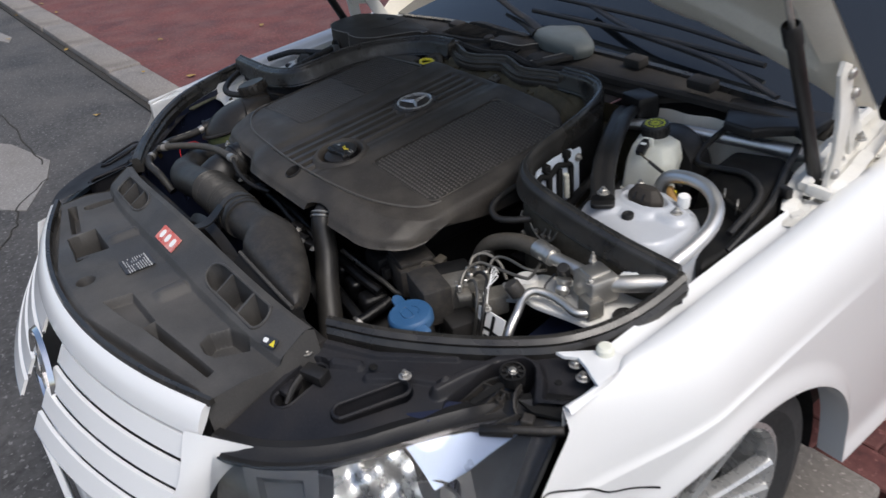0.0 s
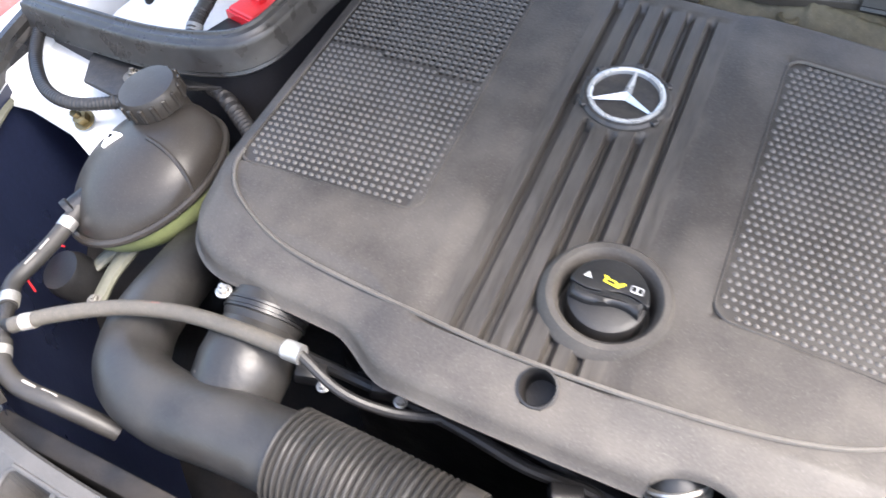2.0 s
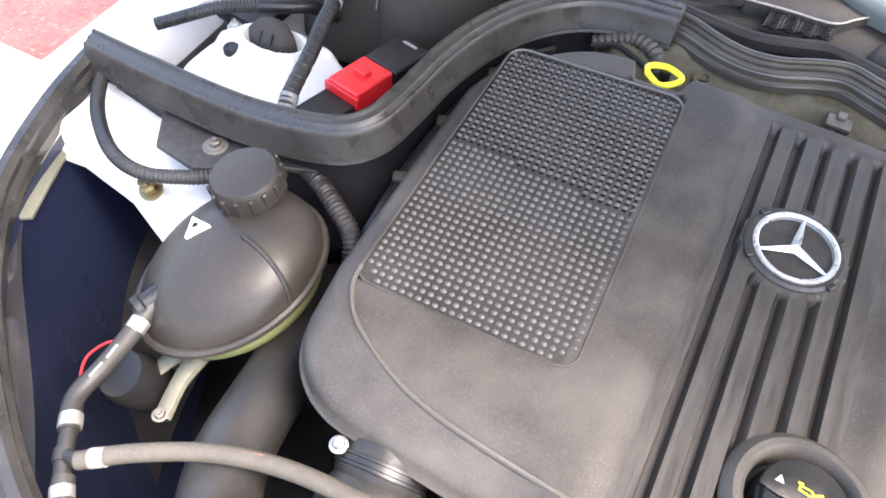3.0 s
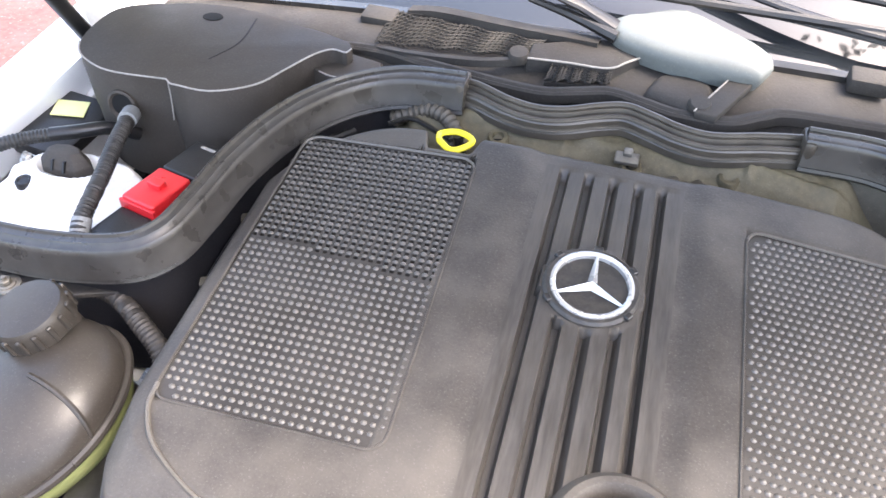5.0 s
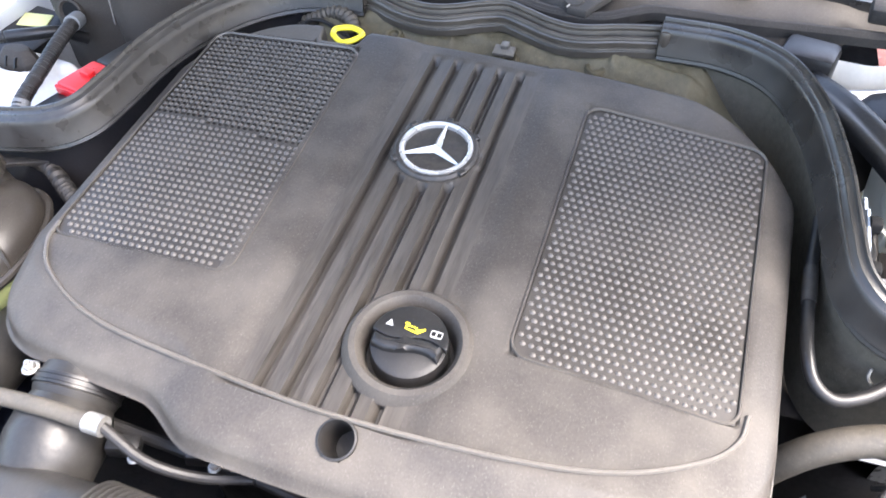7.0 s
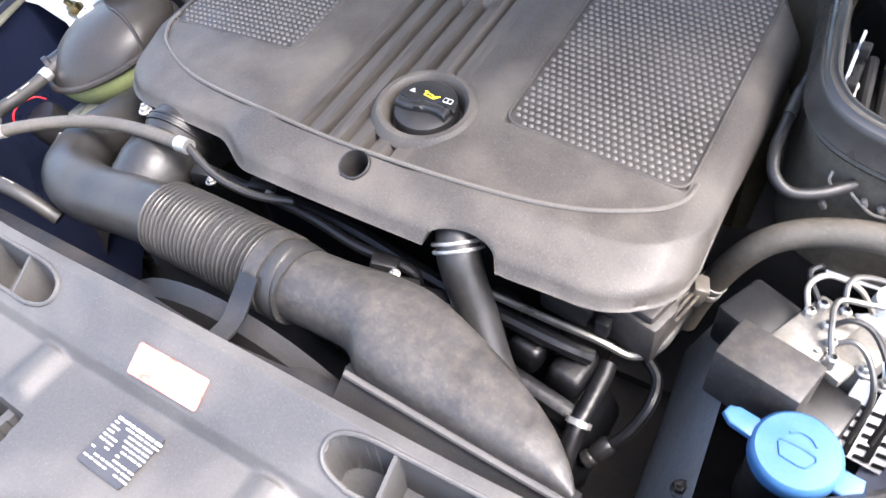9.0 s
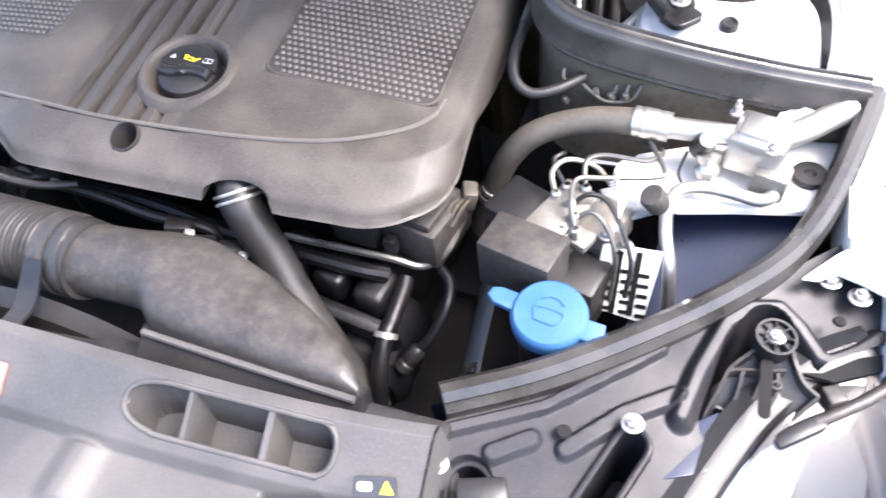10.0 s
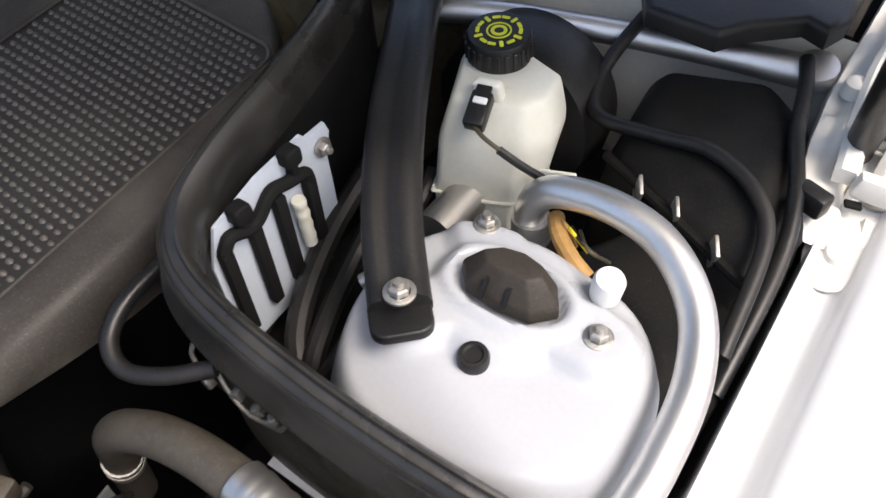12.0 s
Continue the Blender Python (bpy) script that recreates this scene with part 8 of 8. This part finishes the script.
part("lid_line", tube([(-0.485, 0.215, 1.0278), (-0.470, 0.262, 1.0278), (-0.478, 0.325, 1.0278)], 0.0010, 6, 6), M_LIDBLACK, kid)
part("socket", lathe([(0.0, 0.002), (0.013, 0.002), (0.016, 0.006), (0.019, 0.005), (0.019, -0.02), (0.0, -0.02)], look((-0.573, 0.1555, 0.985), (-0.57, 0.10, 0.995)) @ pose(0, 0, 0, 180, 0, 0), 24), M_LID, kid)
part("socket_hole", lathe([(0.0, 0.003), (0.0135, 0.003)], look((-0.573, 0.1555, 0.985), (-0.57, 0.10, 0.995)) @ pose(0, 0, 0, 180, 0, 0), 20), M_INK, kid)
cr = thing("corrugated_hose", (-0.53, 0.04, 0.97), "black corrugated hose hanging from the filter cover", "hose")
part("hose", tube([(-0.556, 0.146, 0.982), (-0.546, 0.122, 0.988), (-0.534, 0.080, 0.987), (-0.519, 0.037, 0.985), (-0.504, -0.025, 0.976), (-0.499, -0.045, 0.964)], 0.0085, 14, 8, 0.0007, 46), M_RUBBER, cr, "", 60)
part("end_piece", tube([(-0.556, 0.144, 0.983), (-0.546, 0.122, 0.989)], 0.0105, 14, 3), M_SIDE, cr, "grey end cuff")
part("end_piece", tube([(-0.5035, -0.026, 0.976), (-0.499, -0.046, 0.963)], 0.0098, 14, 3), M_SIDE, cr, "grey end cuff")
cr2 = thing("corrugated_hose", (-0.62, 0.1, 0.96), "black corrugated hose over the white tower", "hose")
part("hose", tube([(-0.72, 0.015, 0.958), (-0.668, 0.055, 0.975), (-0.646, 0.074, 0.976), (-0.624, 0.089, 0.976)], 0.0075, 14, 8, 0.0006, 30), M_RUBBER, cr2, "", 60)
part("sleeve", tube([(-0.626, 0.088, 0.976), (-0.601, 0.104, 0.975), (-0.578, 0.126, 0.970), (-0.56, 0.150, 0.95)], 0.0082, 12), M_BLACK, cr2, "smooth black sleeve")
cr3 = thing("corrugated_hose", (-0.6, -0.12, 0.93), "black corrugated cable hose beside the coolant tank", "hose")
part("hose", tube([(-0.722, -0.060, 0.952), (-0.712, -0.086, 0.946), (-0.680, -0.125, 0.941), (-0.629, -0.159, 0.940), (-0.582, -0.166, 0.940), (-0.540, -0.147, 0.940), (-0.523, -0.132, 0.938)], 0.0074, 14, 8, 0.0005, 60), M_RUBBER, cr3, "", 60)
cr4 = thing("corrugated_hose", (-0.43, -0.09, 0.92), "dusty corrugated hose behind the coolant tank", "hose")
part("hose", tube([(-0.490, -0.072, 0.932), (-0.475, -0.072, 0.932), (-0.445, -0.076, 0.931), (-0.399, -0.102, 0.928), (-0.374, -0.118, 0.918), (-0.362, -0.14, 0.89)], 0.0095, 14, 8, 0.0009, 34), M_DUSTY, cr4, "", 60)
fb2 = thing("fuse_terminal_box", (-0.46, 0.03, 0.93), "black terminal box with a red cover", "terminal box")
fm = pose(-0.4545, 0.030, 0.962, 0, 0, -13)
part("case", box((-0.4545, 0.036, 0.930), (0.048, 0.170, 0.064), 0.004, (0, 0, -13)), M_BLACK, fb2)
rd = part("red_cover", prism(rounded(0.044, 0.056, 0.004, 3, 0.0, 0.002), 0.0, 0.022, 0.003, fm), M_RED, fb2, "bright red plastic cover")
part("latch", prism(rounded(0.018, 0.011, 0.002, 2, 0.0, 0.004), 0.020, 0.028, 0.0015, fm), M_RED, rd)
part("cover_lip", prism(rounded(0.048, 0.004, 0.001, 2, 0.0, -0.026), 0.004, 0.018, 0.001, fm), M_RED, rd)
part("rear_lid", prism(rounded(0.046, 0.056, 0.003, 2, 0.0, 0.060), 0.0, 0.020, 0.003, fm), M_BLACK, fb2)
part("lid_mark", prism(rounded(0.020, 0.004, 0.001, 2, 0.0, 0.080), 0.0195, 0.0206, 0, fm), M_EDGE, fb2, "pale scuffed mark")
part("front_lid", prism(rounded(0.044, 0.044, 0.003, 2, 0.0, -0.050), 0.0, 0.010, 0.003, fm), M_BLACK, fb2)
yl = thing("yellow_tag", (-0.69, 0.2, 0.91), "pale yellow label on a black tray", "label")
part("tray", box((-0.685, 0.165, 0.925), (0.08, 0.12, 0.02), 0.005, (0, 8, 0)), M_BLACK, yl)
part("tag", box((-0.688, 0.188, 0.937), (0.040, 0.034, 0.002), 0.0005, (0, 8, 20)), mat("pale_yellow_label", (0.75, 0.72, 0.30), 0.55, var=0.04, bump=0.0), yl)
sb = thing("seal_bracket", (-0.58, -0.1, 0.95), "dusty dark bracket plate under the seal", "bracket")
part("plate", prism([(-0.628, -0.070), (-0.624, -0.090), (-0.598, -0.130), (-0.545, -0.138), (-0.478, -0.095), (-0.430, -0.075), (-0.44, -0.060)], 0.938, 0.943, 0.0015), M_DUSTY, sb)
part("washer", lathe([(0.013, 0.0), (0.013, 0.0015), (0.0, 0.0015)], pose(-0.545, -0.102, 0.943), 24), M_CAST, sb)
bolt(sb, (-0.545, -0.102, 0.9445), 0.0058, 0.006, "bracket_nut", M_CAST)
bz = thing("brass_nut", (-0.60, -0.18, 0.9), "small brass nut on the white inner wing", "nut")
M_BRASS = mat("brass", (0.20, 0.155, 0.075), 0.4, 0.9, var=0.2, scale=40, bump=0.1)
part("nut", lathe([(0.009, 0), (0.009, 0.01), (0.005, 0.012), (0.005, 0.02), (0, 0.02)], pose(-0.590, -0.158, 0.907, 25, 0, 0), 6), M_BRASS, bz)
part("washer", lathe([(0.013, -0.001), (0.013, 0.001), (0, 0.001)], pose(-0.590, -0.158, 0.907, 25, 0, 0), 20), M_BRASS, bz)
bz2 = thing("brass_nut", (-0.57, -0.39, 0.83), "small brass nut on the dark liner", "nut")
part("nut", lathe([(0.010, 0), (0.010, 0.01), (0.005, 0.012), (0.005, 0.018), (0, 0.018)], pose(-0.540, -0.392, 0.857, 20, 20, 0), 6), M_BRASS, bz2)
part("inner_wing_sheet", sheet(30, 16, lambda u, v: lerp_curve([(-0.752, -0.062, 0.930), (-0.690, -0.045, 0.928), (-0.60, -0.040, 0.915), (-0.50, -0.06, 0.905)], u).lerp(lerp_curve([(-0.738, -0.172, 0.912), (-0.679, -0.162, 0.906), (-0.605, -0.173, 0.900), (-0.525, -0.205, 0.890)], u), v) + Vector((0, 0, -0.006 * v * v)), 0.004), M_INNER, car, "white painted inner wing sheet")
fl = part("wing_flange", prism([(-0.735, -0.150), (-0.702, -0.162), (-0.690, -0.190), (-0.664, -0.245), (-0.690, -0.262), (-0.715, -0.235), (-0.735, -0.190)], 0.901, 0.905, 0.001), M_LUG, car, "grey painted flange with small holes")
for x, y in ((-0.712, -0.180), (-0.696, -0.228)):
    part("flange_hole", lathe([(0.0, 0.0), (0.0045, 0.0)], pose(x, y, 0.9056), 14), M_INK, fl)
wi = thing("wiring_stub", (-0.5, -0.33, 0.86), "black sensor with a red-marked wire", "sensor")
part("sensor", lathe([(0.0, 0.03), (0.022, 0.03), (0.026, 0.02), (0.026, -0.02), (0, -0.02)], pose(-0.490, -0.312, 0.835, 20, -10, 0), 24), M_BLACK, wi)
part("red_wire", tube([(-0.508, -0.298, 0.868), (-0.520, -0.305, 0.872), (-0.526, -0.326, 0.872), (-0.519, -0.344, 0.866), (-0.510, -0.35, 0.85)], 0.0013, 6), M_RED, wi)
fan = thing("radiator_fan", (-0.05, -0.46, 0.7), "dark grey rounded fan shroud behind the radiator cover", "fan shroud")
part("shroud", lathe([(0.05, 0.02), (0.15, 0.026), (0.20, 0.016), (0.21, 0.0), (0.05, 0.0)], pose(-0.02, -0.462, 0.70, 90, 0, 0), 48), M_BLACK, fan)


# ---- tree beside the car ----
def tree(at, h, seed):
    rnd = random.Random(seed)
    t = thing("tree", at, "leafy street tree with a dark trunk", "tree")
    base_p = Vector(at)
    bm = tube([tuple(base_p + Vector((0.12 * math.sin(k), 0.1 * math.cos(k * 1.3), h * 0.55 * k / 5))) for k in range(6)], [0.17, 0.14, 0.12, 0.11, 0.09, 0.07], 12, 4)
    tips = []
    for k in range(11):
        a, up = 2 * math.pi * k / 11 + rnd.uniform(-0.2, 0.2), rnd.uniform(0.36, 0.55)
        s0 = base_p + Vector((0, 0, h * up))
        e = s0 + Vector((math.cos(a) * rnd.uniform(1.2, 2.4), math.sin(a) * rnd.uniform(1.2, 2.4), h * rnd.uniform(0.12, 0.38)))
        tube([tuple(s0), tuple(s0.lerp(e, 0.5) + Vector((0, 0, 0.2))), tuple(e)], [0.06, 0.035, 0.015], 7, 4, bm=bm)
        tips += [s0.lerp(e, q) for q in (0.55, 0.8, 1.0, 1.1)]
    part("trunk", bm, mat("bark", (0.10, 0.075, 0.055), 0.9, var=0.4, scale=8, fine=40, bump=0.8), t)
    lm_ = bmesh.new()
    for c in tips:
        for _ in range(60):
            p = c + Vector((rnd.gauss(0, 0.42), rnd.gauss(0, 0.42), rnd.gauss(0, 0.32)))
            s, a, b = rnd.uniform(0.05, 0.10), rnd.uniform(0, 6.28), rnd.uniform(-0.8, 0.8)
            m = pose(*p, math.degrees(b), rnd.uniform(-40, 40), math.degrees(a))
            lm_.faces.new([lm_.verts.new(m @ Vector(q)) for q in ((-s, 0, 0), (0, -s * 0.5, 0.01), (s, 0, 0), (0, s * 0.5, 0.01))])
    tagged(part("crown", lm_, mat("foliage", (0.07, 0.11, 0.03), 0.6, var=0.4, scale=3, fine=20, bump=0.0), t, "crown of many small green leaves"), kind="stuff")


tree((4.7, 3.7, 0.15), 11.5, 5)
